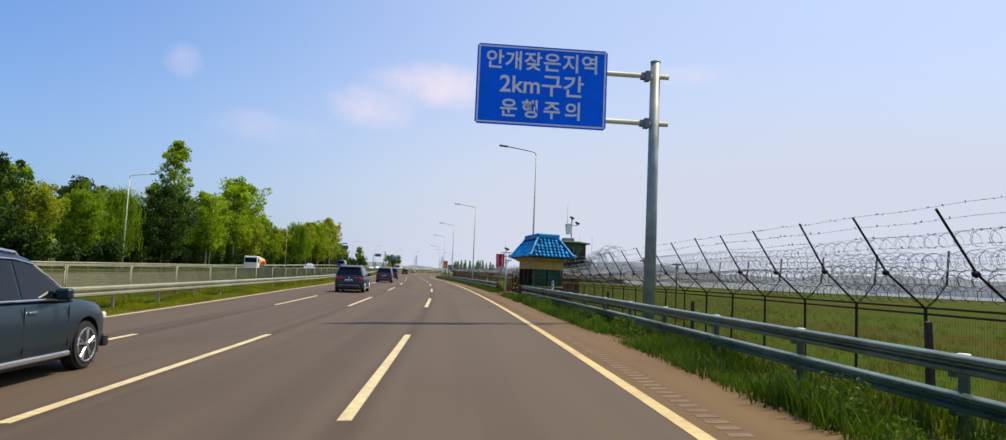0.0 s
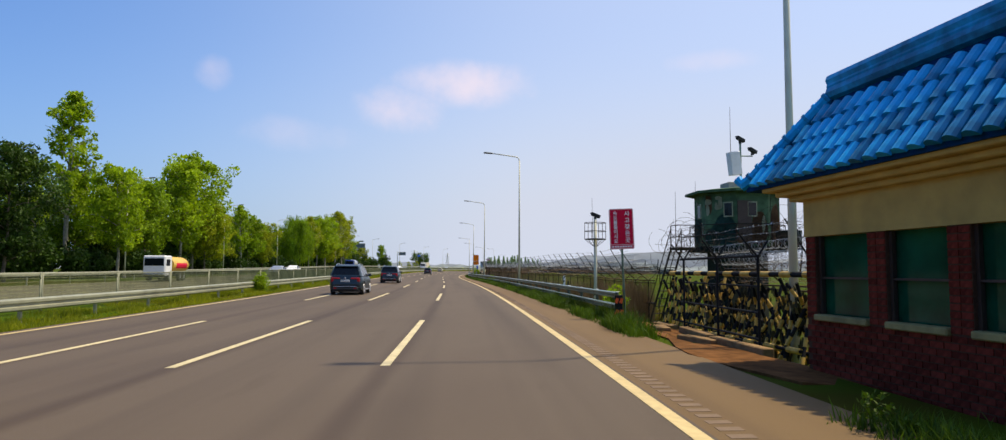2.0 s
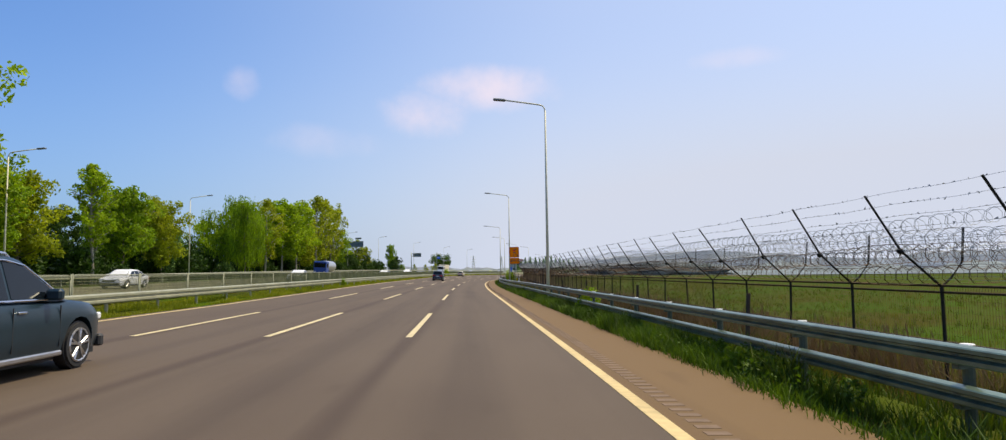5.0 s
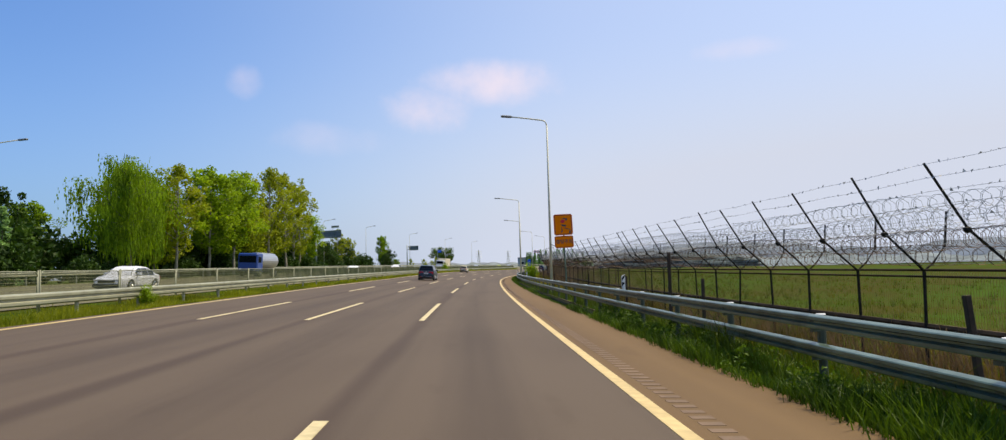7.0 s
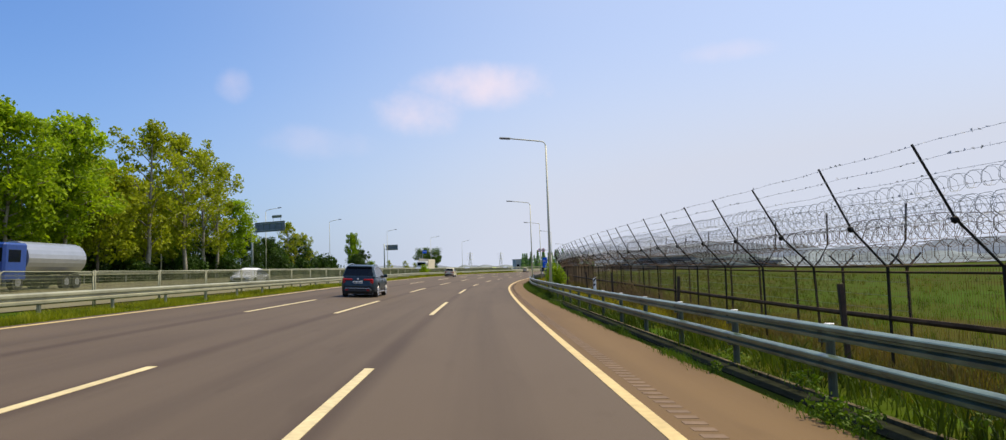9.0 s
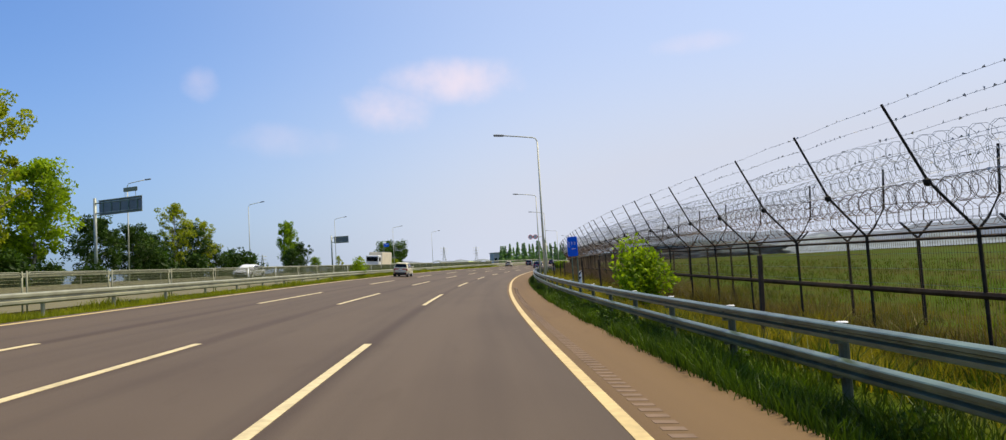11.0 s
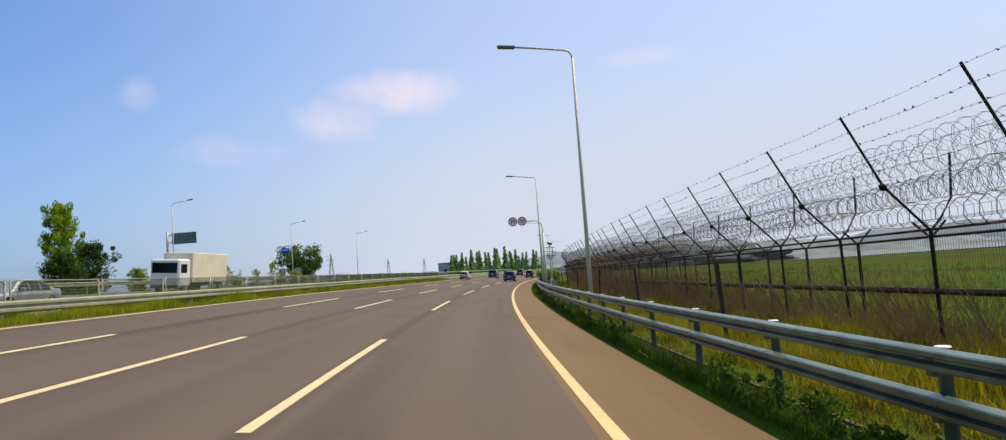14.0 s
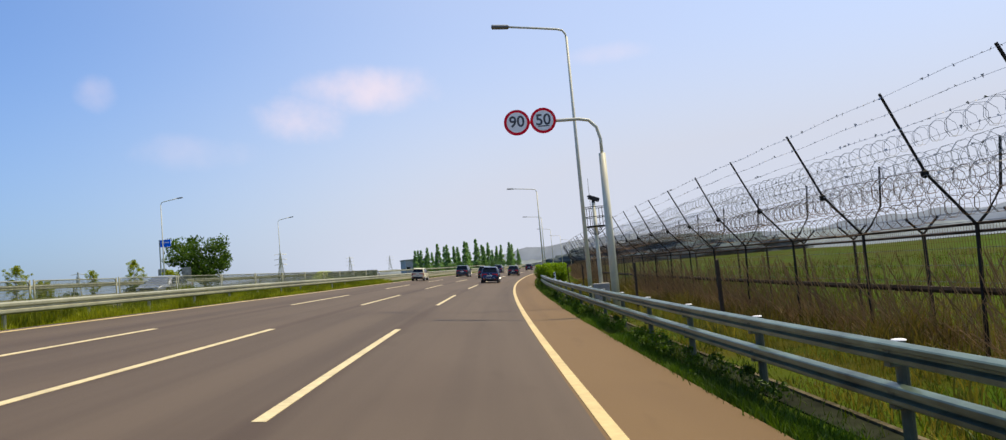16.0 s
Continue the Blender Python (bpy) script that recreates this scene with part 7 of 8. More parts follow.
def build_far_building(x, y, w, d, h, label):
    t = thing("building", label, "building", pose(x, y, 0.5, 0, 0, 12))
    bm = bmesh.new()
    box(bm, -w / 2, w / 2, -d / 2, d / 2, -1, h)
    wall = part("wall", bm, M["building"], t)
    bm = bmesh.new()
    box(bm, -w / 2 - 0.3, w / 2 + 0.3, -d / 2 - 0.3, d / 2 + 0.3, h, h + 0.5)
    part("roof", bm, M["concrete"], t)
    for r in range(int(h / 3)):
        for c in range(int(w / 3)):
            bm = bmesh.new()
            x0 = -w / 2 + 0.6 + 3 * c
            box(bm, x0, x0 + 1.8, -d / 2 - 0.05, -d / 2 + 0.02, 1 + 3 * r, 2.4 + 3 * r)
            part("window", bm, M["glass"], wall)


build_far_building(24.7 + 345 * math.sin(radians(4.0)), 357.7 + 345 * math.cos(radians(4.0)), 12, 9, 8.6, "plain grey block building beyond the bend")


def build_pylon(x, y, h):
    t = thing("power_pylon", "grey lattice power pylon far off in haze", "pylon", pose(x, y, 0, 0, 0, 20), group="power pylons")
    w = h * 0.11
    legs = [[(sx * w, sy * w, 0), (sx * w * 0.25, sy * w * 0.25, h * 0.65), (sx * 0.15, sy * 0.15, h)] for sx in (-1, 1) for sy in (-1, 1)]
    for p in legs:
        v, f = tubes([p], 0.14, 4)
        obj("leg", v, f, M["galv_w"], t)
    for k in range(8):
        z0, z1 = h * k / 9, h * (k + 1) / 9
        a, b = w * (1 - 0.85 * z0 / h), w * (1 - 0.85 * z1 / h)
        v, f = tubes([[(-a, -a, z0), (b, -b, z1)], [(a, -a, z0), (-b, -b, z1)], [(a, -a, z0), (b, b, z1)], [(-a, a, z0), (-b, -b, z1)]], 0.09, 3)
        obj("lattice", v, f, M["galv_w"], t)
    for z in (0.66, 0.8, 0.93):
        v, f = tubes([[(-h * 0.16, 0, h * z), (0, 0, h * z + 0.5), (h * 0.16, 0, h * z)]], 0.12, 4)
        obj("crossarm", v, f, M["galv_w"], t)
    return t


for bearing, d, h in ((-6.6, 420, 22), (-20.5, 380, 17), (-1.2, 700, 26), (-13.5, 640, 22), (2.0, 900, 30)):
    b = radians(bearing)
    build_pylon(24.7 + d * math.sin(b), 357.7 + d * math.cos(b), h)


def build_knoll():
    """A low wooded rise beyond the meadow, its crowns uneven."""
    bm = bmesh.new()
    bmesh.ops.create_icosphere(bm, subdivisions=5, radius=1.0)
    for v in bm.verts:
        d = v.co.normalized()
        k = 1 + 0.20 * noise.noise(d * 3.0) + 0.10 * noise.noise(d * 9.0) + 0.07 * noise.noise(d * 24.0)
        v.co = Vector((d.x * 52 * k, d.y * 26 * k, d.z * 9.0 * k))
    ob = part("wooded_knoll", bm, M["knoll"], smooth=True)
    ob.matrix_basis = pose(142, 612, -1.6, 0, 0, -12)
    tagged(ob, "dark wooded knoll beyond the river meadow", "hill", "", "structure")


# woodland greyed towards blue: its distance haze is painted in
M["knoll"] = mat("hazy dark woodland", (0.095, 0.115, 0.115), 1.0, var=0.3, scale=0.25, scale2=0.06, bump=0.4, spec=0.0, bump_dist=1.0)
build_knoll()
# ---------- vehicles ----------
M["paint_navy"] = mat("dark blue-grey car paint", (0.016, 0.034, 0.050), 0.28, var=0.08, scale=2, bump=0, metal=0.25)
M["paint_black"] = mat("black car paint", (0.02, 0.022, 0.03), 0.2, var=0.08, scale=2, bump=0, metal=0.3)
M["paint_blue"] = mat("deep blue car paint", (0.02, 0.035, 0.09), 0.22, var=0.08, scale=2, bump=0, metal=0.35)
M["paint_cream"] = mat("cream car paint", (0.62, 0.58, 0.40), 0.3, var=0.05, scale=2, bump=0)
M["paint_white"] = mat("white car paint", (0.72, 0.73, 0.74), 0.3, var=0.05, scale=2, bump=0)
M["paint_silver"] = mat("silver car paint", (0.42, 0.44, 0.46), 0.28, var=0.05, scale=2, bump=0, metal=0.6)
M["paint_lime"] = mat("yellow-green car paint", (0.42, 0.48, 0.08), 0.3, var=0.05, scale=2, bump=0)
M["trim"] = mat("dark plastic trim", (0.025, 0.026, 0.028), 0.6, var=0.15, bump=0.03)
M["cargo"] = mat("cream box body", (0.66, 0.60, 0.46), 0.6, var=0.06, scale=1, bump=0.02)
M["cab_blue"] = mat("blue truck cab paint", (0.02, 0.06, 0.26), 0.3, var=0.1, bump=0)
M["cab_yellow"] = mat("yellow truck paint", (0.65, 0.42, 0.05), 0.4, var=0.1, bump=0)

SHAPES = {}
# body profile (y from the rear, z), cabin profile, wheels (y), wheel radius, widths
SHAPES["suv"] = dict(body=[(0.06, 0.40), (0.0, 0.62), (0.05, 0.92), (0.10, 1.12), (1.3, 1.14), (2.6, 1.12), (3.45, 1.09), (3.75, 1.08), (4.35, 1.01), (4.72, 0.88), (4.88, 0.66), (4.86, 0.42), (4.7, 0.27)],
    cabin=[(0.12, 1.11), (0.42, 1.66), (0.62, 1.74), (1.6, 1.79), (2.45, 1.75), (2.75, 1.68), (3.62, 1.08)], wheels=(1.05, 3.87), r=0.375, w=1.96, roof_w=1.42, rails=True)
SHAPES["hatch"] = dict(body=[(0.05, 0.36), (0.0, 0.55), (0.03, 0.80), (0.06, 0.96), (1.2, 0.97), (2.3, 0.94), (2.75, 0.93), (3.1, 0.86), (3.42, 0.74), (3.55, 0.56), (3.53, 0.36), (3.4, 0.24)],
    cabin=[(0.08, 0.95), (0.3, 1.36), (0.5, 1.45), (1.2, 1.49), (1.85, 1.45), (2.05, 1.40), (2.85, 0.92)], wheels=(0.62, 2.98), r=0.295, w=1.6, roof_w=1.16, rails=False)
SHAPES["cross"] = dict(body=[(0.05, 0.38), (0.0, 0.58), (0.04, 0.88), (0.08, 1.04), (1.2, 1.06), (2.4, 1.04), (3.15, 1.02), (3.5, 0.99), (4.05, 0.92), (4.35, 0.8), (4.45, 0.6), (4.43, 0.38), (4.3, 0.25)],
    cabin=[(0.1, 1.03), (0.45, 1.55), (0.7, 1.62), (1.5, 1.67), (2.2, 1.63), (2.45, 1.57), (3.3, 1.01)], wheels=(0.92, 3.58), r=0.35, w=1.86, roof_w=1.32, rails=True)
SHAPES["sedan"] = dict(body=[(0.05, 0.38), (0.0, 0.55), (0.02, 0.85), (0.1, 0.98), (0.8, 1.0), (1.6, 0.98), (2.6, 0.95), (3.3, 0.93), (3.6, 0.9), (4.2, 0.82), (4.6, 0.7), (4.72, 0.52), (4.7, 0.34), (4.55, 0.23)],
    cabin=[(0.55, 0.98), (1.25, 1.36), (1.6, 1.42), (2.2, 1.45), (2.6, 1.42), (2.8, 1.37), (3.55, 0.9)], wheels=(0.95, 3.72), r=0.325, w=1.82, roof_w=1.2, rails=False)


def build_car(shape, paint, label, plate=True):
    """A car facing +y, its rear at y = 0, on wheels, with lamps, glass and plate."""
    d = SHAPES[shape]
    t = thing("car", label, "car", group="cars on the highway")
    w = d["w"]
    body, cabin, r = d["body"], d["cabin"], d["r"]
    # lower body: profile with wheel arches, drawn across
    low = []
    zs = 0.27
    for yc in sorted(d["wheels"], reverse=True):
        ra = r + 0.07
        low += [(yc + ra * math.cos(radians(a)), max(zs, r + ra * math.sin(radians(a)))) for a in range(-10, 191, 20)]
    prof = body + low
    length = max(y for y, z in body)
    top = max(z for y, z in body)

    def shape_x(k, y, z):
        q = y / length
        ends = 1 - 0.20 * max(0, (0.13 - q) / 0.13) ** 2 - 0.26 * max(0, (q - 0.80) / 0.20) ** 2
        tumble = 1 - 0.07 * max(0, (z - 0.72) / (top - 0.72)) ** 2 - 0.06 * max(0, (0.55 - z) / 0.3) ** 1.5
        return k * w / 2 * ends * tumble

    def edge_gap(y, z, outline):
        """Distance from a point of the side to an outline."""
        best = 9.0
        for (ya, za), (yb, zb_) in zip(outline[:-1], outline[1:]):
            dy, dz = yb - ya, zb_ - za
            q = min(1, max(0, ((y - ya) * dy + (z - za) * dz) / max(1e-6, dy * dy + dz * dz)))
            best = min(best, math.hypot(y - ya - q * dy, z - za - q * dz))
        return best

    def loft(outline, width, soft_line, soft, crown):
        """A shell: the side outline cut into a fine grid, bowed out to its width, closed across the top and ends."""
        bm = bmesh.new()
        bm.faces.new([bm.verts.new((0, y, z)) for y, z in outline])
        ys, zs_ = [p[0] for p in outline], [p[1] for p in outline]
        for c in np.arange(min(ys) + 0.06, max(ys), 0.14):
            bmesh.ops.bisect_plane(bm, geom=bm.verts[:] + bm.edges[:] + bm.faces[:], plane_co=(0, float(c), 0), plane_no=(0, 1, 0))
        for c in np.arange(min(zs_) + 0.05, max(zs_), 0.07):
            bmesh.ops.bisect_plane(bm, geom=bm.verts[:] + bm.edges[:] + bm.faces[:], plane_co=(0, 0, float(c)), plane_no=(0, 0, 1))
        rim = [e for e in bm.edges if e.is_boundary]
        for v in bm.verts:
            g = edge_gap(v.co.y, v.co.z, soft_line)
            v.co.x = width(v.co.y, v.co.z) - soft * max(0, 1 - g / (soft * 1.6)) ** 2
        for k in (0.8, 0.45, 0.0):
            r = bmesh.ops.extrude_edge_only(bm, edges=rim)
            rim = [e for e in r["geom"] if isinstance(e, bmesh.types.BMEdge)]
            for v in {v for e in rim for v in e.verts}:
                full = width(v.co.y, v.co.z)
                v.co.x = full * k
                if k == 0.8 and v.co.z > zs + 0.1:
                    v.co.z += crown
        bmesh.ops.mirror(bm, geom=bm.verts[:] + bm.edges[:] + bm.faces[:], axis="X", merge_dist=0.001)
        bmesh.ops.recalc_face_normals(bm, faces=bm.faces)
        return bm

    def shell_part(name, bm):
        ob = part(name, bm, M[paint], t, smooth=True)
        ob.data.set_sharp_from_angle(angle=radians(38))
        return ob

    shell_part("body", loft(prof, lambda y, z: shape_x(1, y, z), body, 0.07, 0.006))
    # cabin
    zb, zr = min(z for y, z in cabin), max(z for y, z in cabin)

    def half(z):
        q = (z - zb) / (zr - zb)
        return (w * 0.475) * (1 - q) + d["roof_w"] / 2 * q

    m = len(cabin)
    cab = shell_part("cabin", loft(cabin, lambda y, z: half(z), cabin, 0.06, 0.012))

    def top_z(y):
        return float(np.interp(y, [p[0] for p in cabin], [p[1] for p in cabin]))

    # side glass: three panes a side within the cabin's outline
    y0, y3 = cabin[0][0] + 0.42, cabin[-1][0] - 0.42
    cuts = [y0, y0 + (y3 - y0) * 0.30, y0 + (y3 - y0) * 0.64, y3]
    for sx in (-1, 1):
        for a, b in zip(cuts[:-1], cuts[1:]):
            zlo = zb + 0.06
            pts = []
            for y in np.linspace(a + 0.03, b - 0.03, 5):
                zt = min(top_z(y) - 0.11, zr - 0.13)
                pts.append((y, max(zt, zlo + 0.04)))
            bm = bmesh.new()
            out, inn = [], []
            loop = [(a + 0.03, zlo)] + pts + [(b - 0.03, zlo)]
            out = [bm.verts.new((sx * (half(z) + 0.008), y, z)) for y, z in loop]
            inn = [bm.verts.new((sx * (half(z) - 0.02), y, z)) for y, z in loop]
            bm.faces.new(out if sx > 0 else out[::-1])
            for i in range(len(loop)):
                j = (i + 1) % len(loop)
                bm.faces.new((out[i], inn[i], inn[j], out[j]))
            bmesh.ops.recalc_face_normals(bm, faces=bm.faces)
            part("side_window", bm, M["glass"], cab)
        # bright strip along the windows
        line = [(sx * (half(zb + 0.04) + 0.012), y0 - 0.02, zb + 0.04), (sx * (half(zb + 0.04) + 0.012), y3 + 0.25, zb + 0.03)]
        topl = [(sx * (half(min(top_z(y) - 0.08, zr - 0.1)) + 0.012), y, min(top_z(y) - 0.08, zr - 0.1)) for y in np.linspace(y0 - 0.02, y3 + 0.25, 9)]
        v, f = tubes([[line[0]] + topl + [line[1]], line], 0.014, 5)
        obj("window_trim", v, f, M["chrome"] if shape in ("suv", "sedan") else M["trim"], cab, "bright window trim" if shape in ("suv", "sedan") else "")

    # rear glass and windscreen
    def pane(name, i, j, inset_lo, inset_hi, side):
        (ya, za), (yb, zb_) = cabin[i], cabin[j]
        nrm = Vector((0, -(zb_ - za), (yb - ya))).normalized()
        if side == "front":
            nrm = -nrm
        if (nrm.y > 0) != (side == "front"):
            nrm = -nrm
        bm = bmesh.new()
        q = []
        for t_, s_ in ((inset_lo, -1), (inset_lo, 1), (1 - inset_hi, 1), (1 - inset_hi, -1)):
            y, z = ya + (yb - ya) * t_, za + (zb_ - za) * t_
            q.append(Vector((s_ * (half(z) - 0.1), y, z)) + nrm * 0.008)
        o = [bm.verts.new(p) for p in q]
        i2 = [bm.verts.new(p - nrm * 0.03) for p in q]
        bm.faces.new(o)
        for k in range(4):
            bm.faces.new((o[k], i2[k], i2[(k + 1) % 4], o[(k + 1) % 4]))
        bmesh.ops.recalc_face_normals(bm, faces=bm.faces)
        part(name, bm, M["glass"], cab)

    pane("rear_window", 0, 1, 0.12, 0.06, "rear")
    pane("windscreen", m - 1, m - 2, 0.05, 0.08, "front")
    # spoiler
    if shape != "sedan":
        bm = bmesh.new()
        ys, zs_ = cabin[1]
        box(bm, -half(zs_) + 0.06, half(zs_) - 0.06, ys - 0.14, ys + 0.22, zs_ - 0.0, zs_ + 0.045, 0.015)
        part("spoiler", bm, M[paint], t)
    # roof rails
    if d["rails"]:
        for sx in (-1, 1):
            x = sx * (d["roof_w"] / 2 - 0.06)
            ra, rb = cabin[2][0] + 0.05, cabin[4][0] + 0.15
            v, f = tubes([[(x, ra, top_z(ra) - 0.02), (x, ra + 0.12, top_z(ra) + 0.06), (x, (ra + rb) / 2, zr + 0.065), (x, rb - 0.12, top_z(rb) + 0.06), (x, rb, top_z(rb) - 0.02)]], 0.02, 6)
            obj("roof_rail", v, f, M["chrome"], t)
    # rear lamps, bumper, plate
    zl = body[3][1] - 0.22
    for sx in (-1, 1):
        bm = bmesh.new()
        x1 = shape_x(1, 0.05, zl) + 0.005
        box(bm, sx * (x1 - 0.50), sx * (x1 - 0.06), 0.0, 0.12, zl + 0.03, zl + 0.12, 0.02)
        box(bm, sx * (x1 - 0.16), sx * (x1 + 0.03), 0.03, 0.34, zl - 0.14, zl + 0.13, 0.035)
        part("tail_lamp", bm, M["red_light"], t)
        bm = bmesh.new()
        xf = shape_x(1, length - 0.15, 0.72)
        box(bm, sx * (xf - 0.42), sx * (xf + 0.01), length - 0.42, length - 0.06, 0.68 * top / 1.09, 0.80 * top / 1.09, 0.03)
        part("head_lamp", bm, M["head_light"], t)
        bm = bmesh.new()
        box(bm, sx * 0.5, sx * 0.66, -0.032, 0.05, 0.37, 0.44, 0.01)
        part("rear_reflector", bm, M["red_light"], t)
        # mirror, handles, sill
        bm = bmesh.new()
        ym = cabin[-1][0] - 0.62
        box(bm, sx * (w / 2 - 0.06), sx * (w / 2 + 0.17), ym, ym + 0.13, zb + 0.02, zb + 0.19, 0.035)
        part("wing_mirror", bm, M[paint], t)
        for yy in (cuts[1] + 0.05, cuts[2] + 0.1):
            bm = bmesh.new()
            xx = shape_x(1, yy, zb - 0.14)
            box(bm, sx * (xx - 0.02), sx * (xx + 0.03), yy, yy + 0.19, zb - 0.15, zb - 0.115, 0.01)
            part("door_handle", bm, M["chrome"] if shape == "suv" else M[paint], t)
        for yy in (cuts[1] - 0.02, cuts[2], cuts[3] + 0.12):
            bm = bmesh.new()
            xx = shape_x(1, yy, 0.7)
            box(bm, sx * (xx - 0.012), sx * (xx + 0.002), yy, yy + 0.01, 0.4, zb - 0.06)
            part("door_seam", bm, M["trim"], t)
        bm = bmesh.new()
        box(bm, sx * (w / 2 - 0.13), sx * (w / 2 + 0.0), d["wheels"][0] + r + 0.08, d["wheels"][1] - r - 0.08, 0.26, 0.34, 0.02)
        part("sill", bm, M["rim"] if shape == "suv" else M["trim"], t, "bright side step" if shape == "suv" else "")
    bm = bmesh.new()
    box(bm, -w * 0.38, w * 0.38, -0.025, 0.12, 0.30, 0.47, 0.04)
    part("rear_bumper", bm, M["trim"], t)
    bm = bmesh.new()
    box(bm, -w * 0.34, w * 0.34, -0.03, 0.04, 0.49, 0.515, 0.008)
    part("bumper_trim", bm, M["chrome"], t)
    bm = bmesh.new()
    box(bm, -w * 0.42, w * 0.42, length - 0.12, length + 0.02, 0.26, 0.46, 0.03)
    part("front_bumper", bm, M["trim"], t)
    bm = bmesh.new()
    box(bm, -w * 0.25, w * 0.25, length - 0.1, length + 0.015, 0.5, 0.66, 0.02)
    part("grille", bm, M["trim"], t)
    zp = zl - 0.07
    bm = bmesh.new()
    box(bm, -0.26, 0.26, -0.02, 0.06, zp - 0.06, zp + 0.06, 0.008)
    pl = part("number_plate", bm, M["plate"], t)
    for k, (a, b) in enumerate(((-0.22, -0.14), (-0.12, -0.07), (-0.03, 0.03), (0.05, 0.1), (0.12, 0.16), (0.18, 0.22))):
        bm = bmesh.new()
        box(bm, a, b, -0.024, -0.019, zp - 0.03, zp + 0.03)
        part("bar", bm, M["plate_bar"], pl)
    # badge
    bm = bmesh.new()
    box(bm, -0.05, 0.05, 0.0, 0.06, zl + 0.06, zl + 0.15, 0.015)
    part("badge", bm, M["chrome"], t)
    # wheels
    for yc in d["wheels"]:
        for sx in (-1, 1):
            x = sx * (w / 2 - 0.13)
            bm = bmesh.new()
            bmesh.ops.create_cone(bm, cap_ends=True, segments=28, radius1=r, radius2=r, depth=0.24, matrix=pose(x, yc, r, 0, 90, 0))
            bmesh.ops.bevel(bm, geom=[e for e in bm.edges if len(e.link_faces) == 2 and any(len(f.verts) > 4 for f in e.link_faces)], offset=0.035, segments=2, affect="EDGES")
            tyre = part("wheel", bm, M["black"], t, "black tyre on alloy rim")
            bm = bmesh.new()
            xo = x + sx * 0.122
            c = [(xo, yc + r * 0.68 * math.cos(radians(a)), r + r * 0.68 * math.sin(radians(a))) for a in range(0, 361, 20)]
            v, f = tubes([c], 0.018, 5)
            obj("rim_ring", v, f, M["rim"], tyre)
            for k in range(5):
                a = radians(72 * k + 18)
                for off in (-0.16, 0.16):
                    rod(bm, (xo - sx * 0.005, yc + 0.05 * math.cos(a), r + 0.05 * math.sin(a)), (xo, yc + r * 0.66 * math.cos(a + off), r + r * 0.66 * math.sin(a + off)), 0.024, 0.018, 5)
            bmesh.ops.create_cone(bm, cap_ends=True, segments=14, radius1=0.055, radius2=0.045, depth=0.03, matrix=pose(xo, yc, r, 0, 90 * sx, 0))
            part("rim_spokes", bm, M["rim"], tyre)
    # dark underside
    bm = bmesh.new()
    box(bm, -w * 0.4, w * 0.4, 0.25, length - 0.25, 0.18, 0.42)
    part("underbody", bm, M["trim"], t)
    return t


def drive(car, s, u, back=False, copy=False, k=1.0):
    """Stands a car on the road at (s, u), following its slope."""
    x, y = plan(s, u)
    if u > -13:
        z = float(z_road(s, u))
        lean = -math.degrees(math.atan(float(fall(s)))) * -1
    else:
        z = float(z_left(s, u)) + 0.03
        lean = math.degrees(math.atan((float(z_left(s, u - 1)) - float(z_left(s, u + 1))) / 2)) * (-1 if back else 1)
    m = Matrix.Translation((float(x), float(y), z)) @ Matrix.Rotation(radians(turn(s) + (180 if back else 0)), 4, "Z") @ Matrix.Rotation(radians(lean), 4, "Y") @ Matrix.Scale(k, 4)
    if copy:
        return copy_thing(car, m)
    car.matrix_basis = m
    return car


suv = drive(build_car("suv", "paint_navy", "dark blue-grey seven-seat SUV with roof rails"), 59.3, -5.35, k=0.98)
crossover = drive(build_car("cross", "paint_blue", "deep blue crossover driving in the outer lane"), 426.5, 0.75)
hatch = drive(build_car("hatch", "paint_cream", "small cream hatchback in the inner lane"), 437.0, -8.4)
black = drive(build_car("cross", "paint_black", "black crossover further down the road"), 450, -1.7)
for c, s, u, lab in ((suv, 459.5, -6.0, "dark SUV further down the highway"), (suv, 21.1, -5.45, "dark blue-grey SUV beside the broken lane line"), (suv, 96.0, -5.45, "dark blue-grey SUV in the second lane from the median"), (suv, 126.5, -5.6, "dark SUV further down the highway"), (hatch, 318.0, -8.0, "small cream hatchback in the lane beside the median"), (suv, 240.5, -5.0, "dark SUV further down the highway"), (black, 470, 1.0, "dark car far ahead in traffic"), (crossover, 500, -4.6, "dark car far ahead in traffic"), (black, 540, -1.5, "dark car far ahead in traffic"), (crossover, 585, 1.5, "dark car far ahead in traffic")):
    drive(c, s, u, copy=True)["label"] = lab
sedan = drive(build_car("sedan", "paint_white", "white sedan on the opposite carriageway"), 205, -19.0, True)
silver = drive(build_car("sedan", "paint_silver", "silver sedan on the opposite carriageway"), 150, -21.5, True)
for c, s, u, lab in ((sedan, 262, -17.5, ""), (sedan, 318, -23.0, ""), (silver, 345, -18.5, ""), (sedan, 176, -25, ""), (silver, 405, -20, ""), (silver, 470, -22, "")):
    drive(c, s, u, True, True)
lime = drive(build_car("hatch", "paint_lime", "yellow-green hatchback on the opposite carriageway"), 432, -17.5, True)


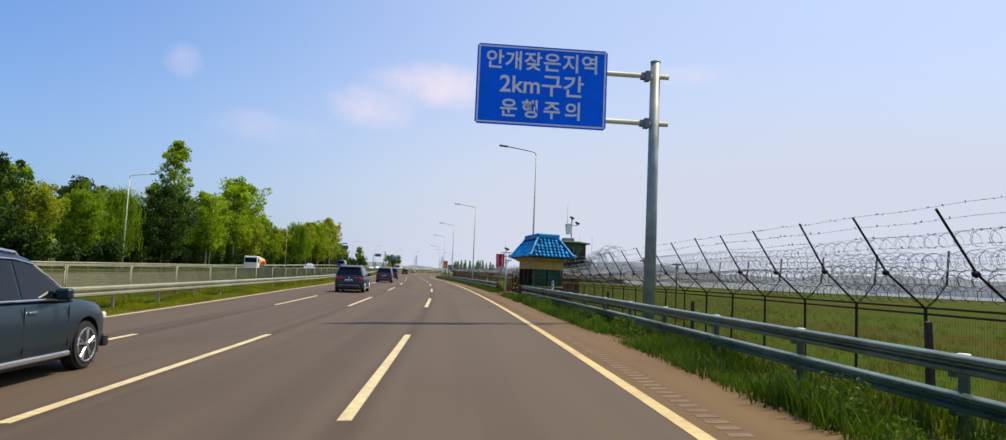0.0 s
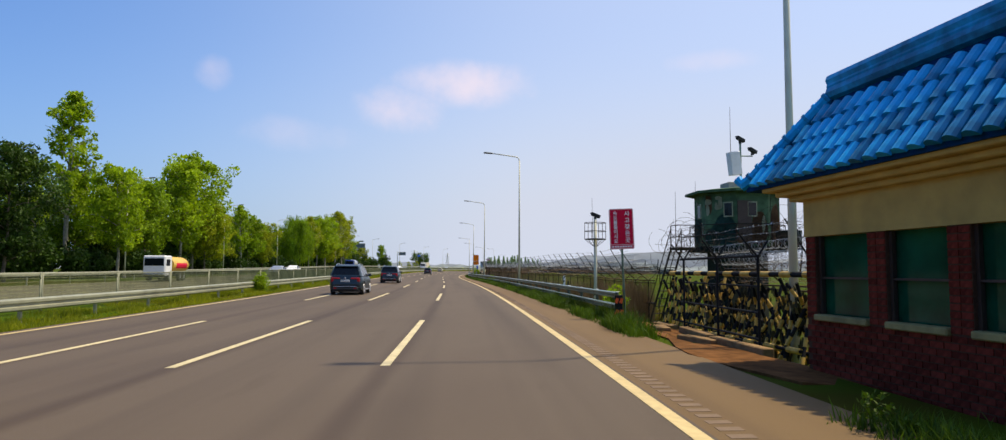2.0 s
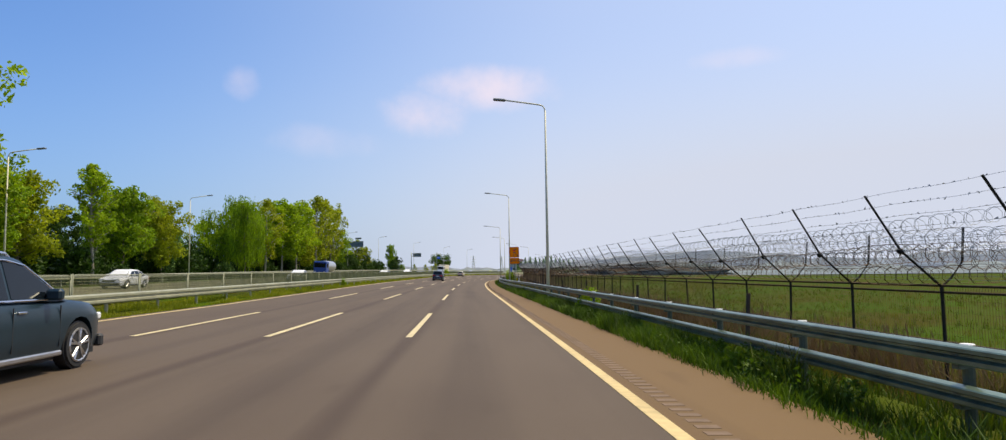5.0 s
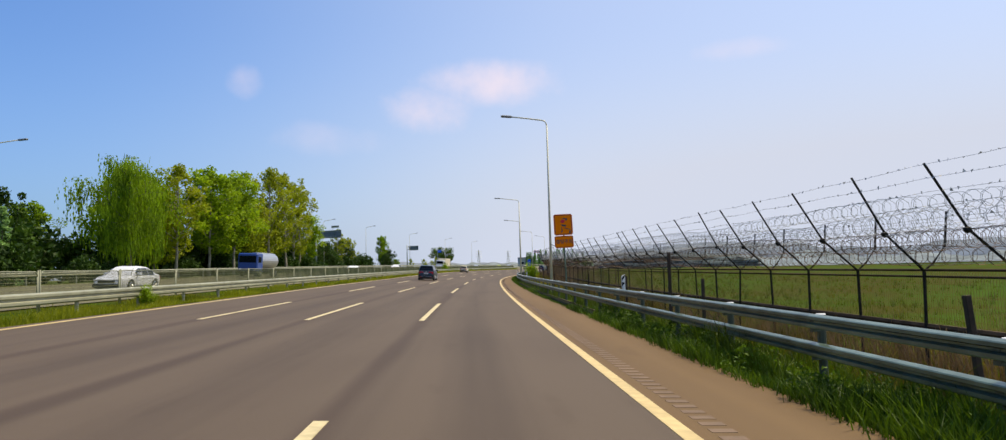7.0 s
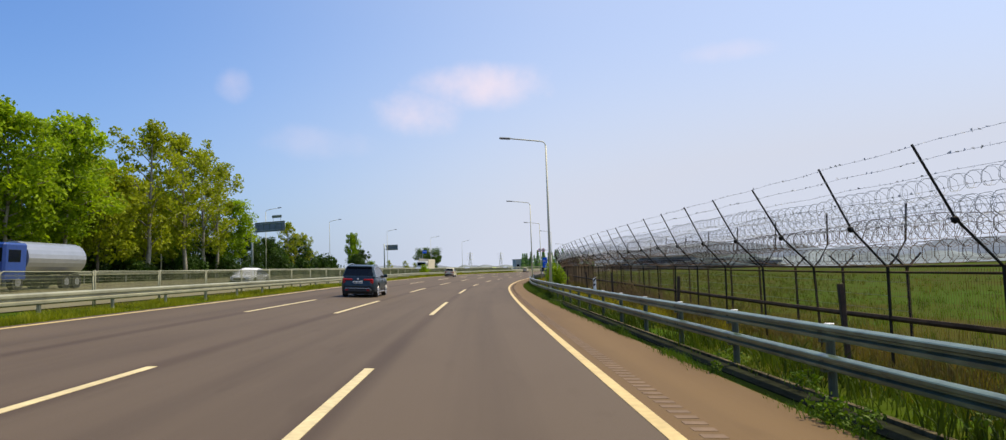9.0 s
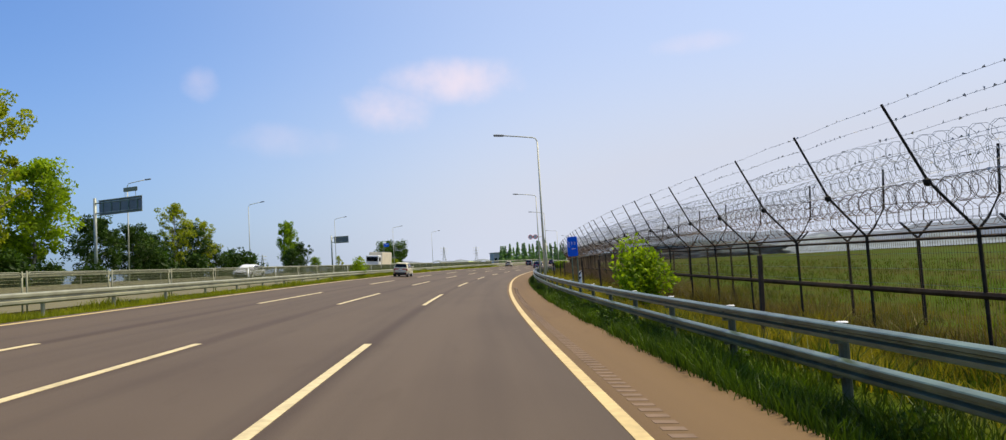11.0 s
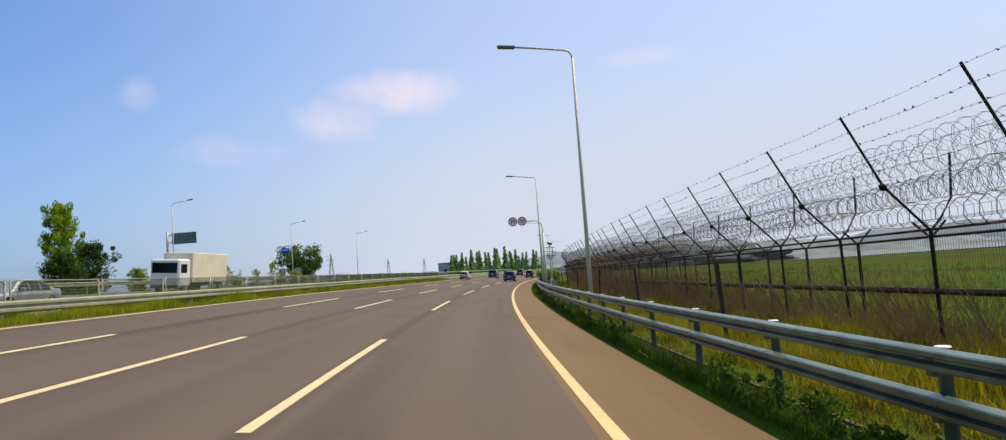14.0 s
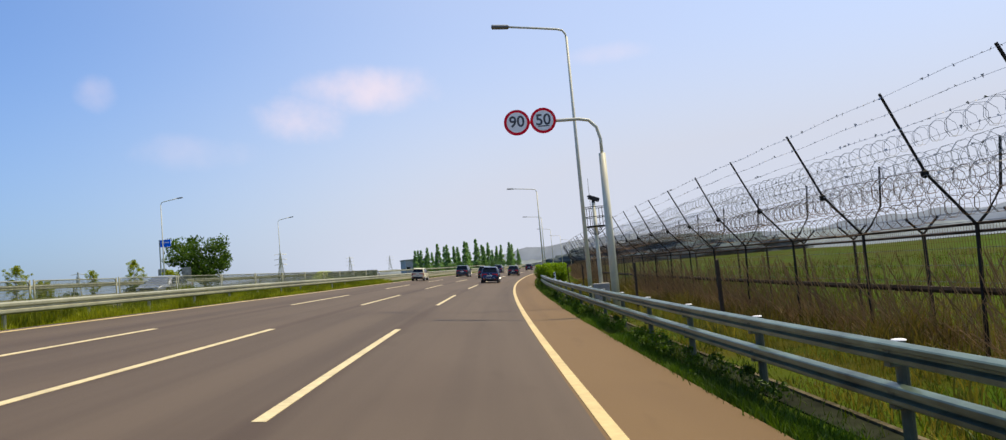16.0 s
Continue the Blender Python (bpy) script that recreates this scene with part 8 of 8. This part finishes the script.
def build_truck(kind, label):
    """A cab-over truck facing +y."""
    t = thing("truck", label, "truck", group="trucks on the opposite carriageway")
    cab_mat, box_mat, L = {"box": ("paint_white", "cargo", 8.6), "tank": ("cab_blue", "paint_silver", 8.0), "mixer": ("paint_white", "cab_yellow", 6.6)}[kind]
    bm = bmesh.new()
    box(bm, -1.15, 1.15, L - 1.9, L, 0.55, 2.75, 0.12)
    cab = part("cab", bm, M[cab_mat], t)
    bm = bmesh.new()
    box(bm, -1.0, 1.0, L - 0.03, L + 0.02, 1.65, 2.45, 0.02)
    part("windscreen", bm, M["glass"], cab)
    for sx in (-1, 1):
        bm = bmesh.new()
        box(bm, sx * 1.13, sx * 1.165, L - 1.3, L - 0.3, 1.65, 2.35, 0.01)
        part("side_window", bm, M["glass"], cab)
        bm = bmesh.new()
        box(bm, sx * 0.7, sx * 1.0, L - 0.02, L + 0.03, 0.75, 0.95, 0.02)
        part("head_lamp", bm, M["head_light"], cab)
    bm = bmesh.new()
    box(bm, -1.1, 1.1, L - 0.05, L + 0.08, 0.45, 0.72, 0.04)
    part("bumper", bm, M["trim"], t)
    bm = bmesh.new()
    box(bm, -0.45, 0.45, 0.1, L - 0.4, 0.55, 0.85)
    part("chassis", bm, M["trim"], t)
    bm = bmesh.new()
    if kind == "tank":
        bmesh.ops.create_cone(bm, cap_ends=True, segments=24, radius1=1.0, radius2=1.0, depth=L - 2.3, matrix=pose(0, (L - 2.2) / 2, 1.9, 90))
        part("tank", bm, M[box_mat], t, "silver tank")
    else:
        if kind == "box":
            box(bm, -1.2, 1.2, 0, L - 2.1, 0.9, 3.3, 0.04)
            part("cargo_box", bm, M[box_mat], t)
        else:
            oval = pose(0, (L - 2.1) / 2, 1.78, 90) @ Matrix.Diagonal((1.2, 0.9, 1, 1))
            bmesh.ops.create_cone(bm, cap_ends=True, segments=28, radius1=1.0, radius2=1.0, depth=L - 2.3, matrix=oval)
            tank = part("tank", bm, M[box_mat], t, "yellow oval tank", smooth=False)
            for y0, y1, r in ((0.5, L - 3.0, 1.008), (0.05, 0.2, 1.03), (L - 2.35, L - 2.2, 1.03)):
                bm = bmesh.new()
                bmesh.ops.create_cone(bm, cap_ends=False, segments=28, radius1=r, radius2=r, depth=y1 - y0, matrix=pose(0, (y0 + y1) / 2, 1.78, 90) @ Matrix.Diagonal((1.2, 0.9, 1, 1)))
                if r < 1.02:
                    bmesh.ops.delete(bm, geom=[f for f in bm.faces if abs(f.calc_center_median().z - 1.7) > 0.34], context="FACES")
                part("stripe" if r < 1.02 else "hoop", bm, M["redsign" if r < 1.02 else "cab_yellow"], tank, "red side stripe" if r < 1.02 else "")
    for y in (1.2, 2.3, L - 1.2):
        for sx in (-1, 1):
            bm = bmesh.new()
            bmesh.ops.create_cone(bm, cap_ends=True, segments=22, radius1=0.48, radius2=0.48, depth=0.3, matrix=pose(sx * 0.98, y, 0.48, 0, 90, 0))
            wh = part("wheel", bm, M["black"], t)
            bm = bmesh.new()
            bmesh.ops.create_cone(bm, cap_ends=True, segments=16, radius1=0.24, radius2=0.2, depth=0.04, matrix=pose(sx * 1.14, y, 0.48, 0, 90, 0))
            part("rim", bm, M["rim"], wh)
    return t


drive(build_truck("tank", "tanker truck with a dark blue cab and silver tank"), 250, -26.0, True)
drive(build_truck("box", "white truck with a long cream box body"), 374, -23.5, True)
drive(build_truck("mixer", "white-cabbed tank truck with a yellow and red tank"), 127, -26.5, True, k=0.86)
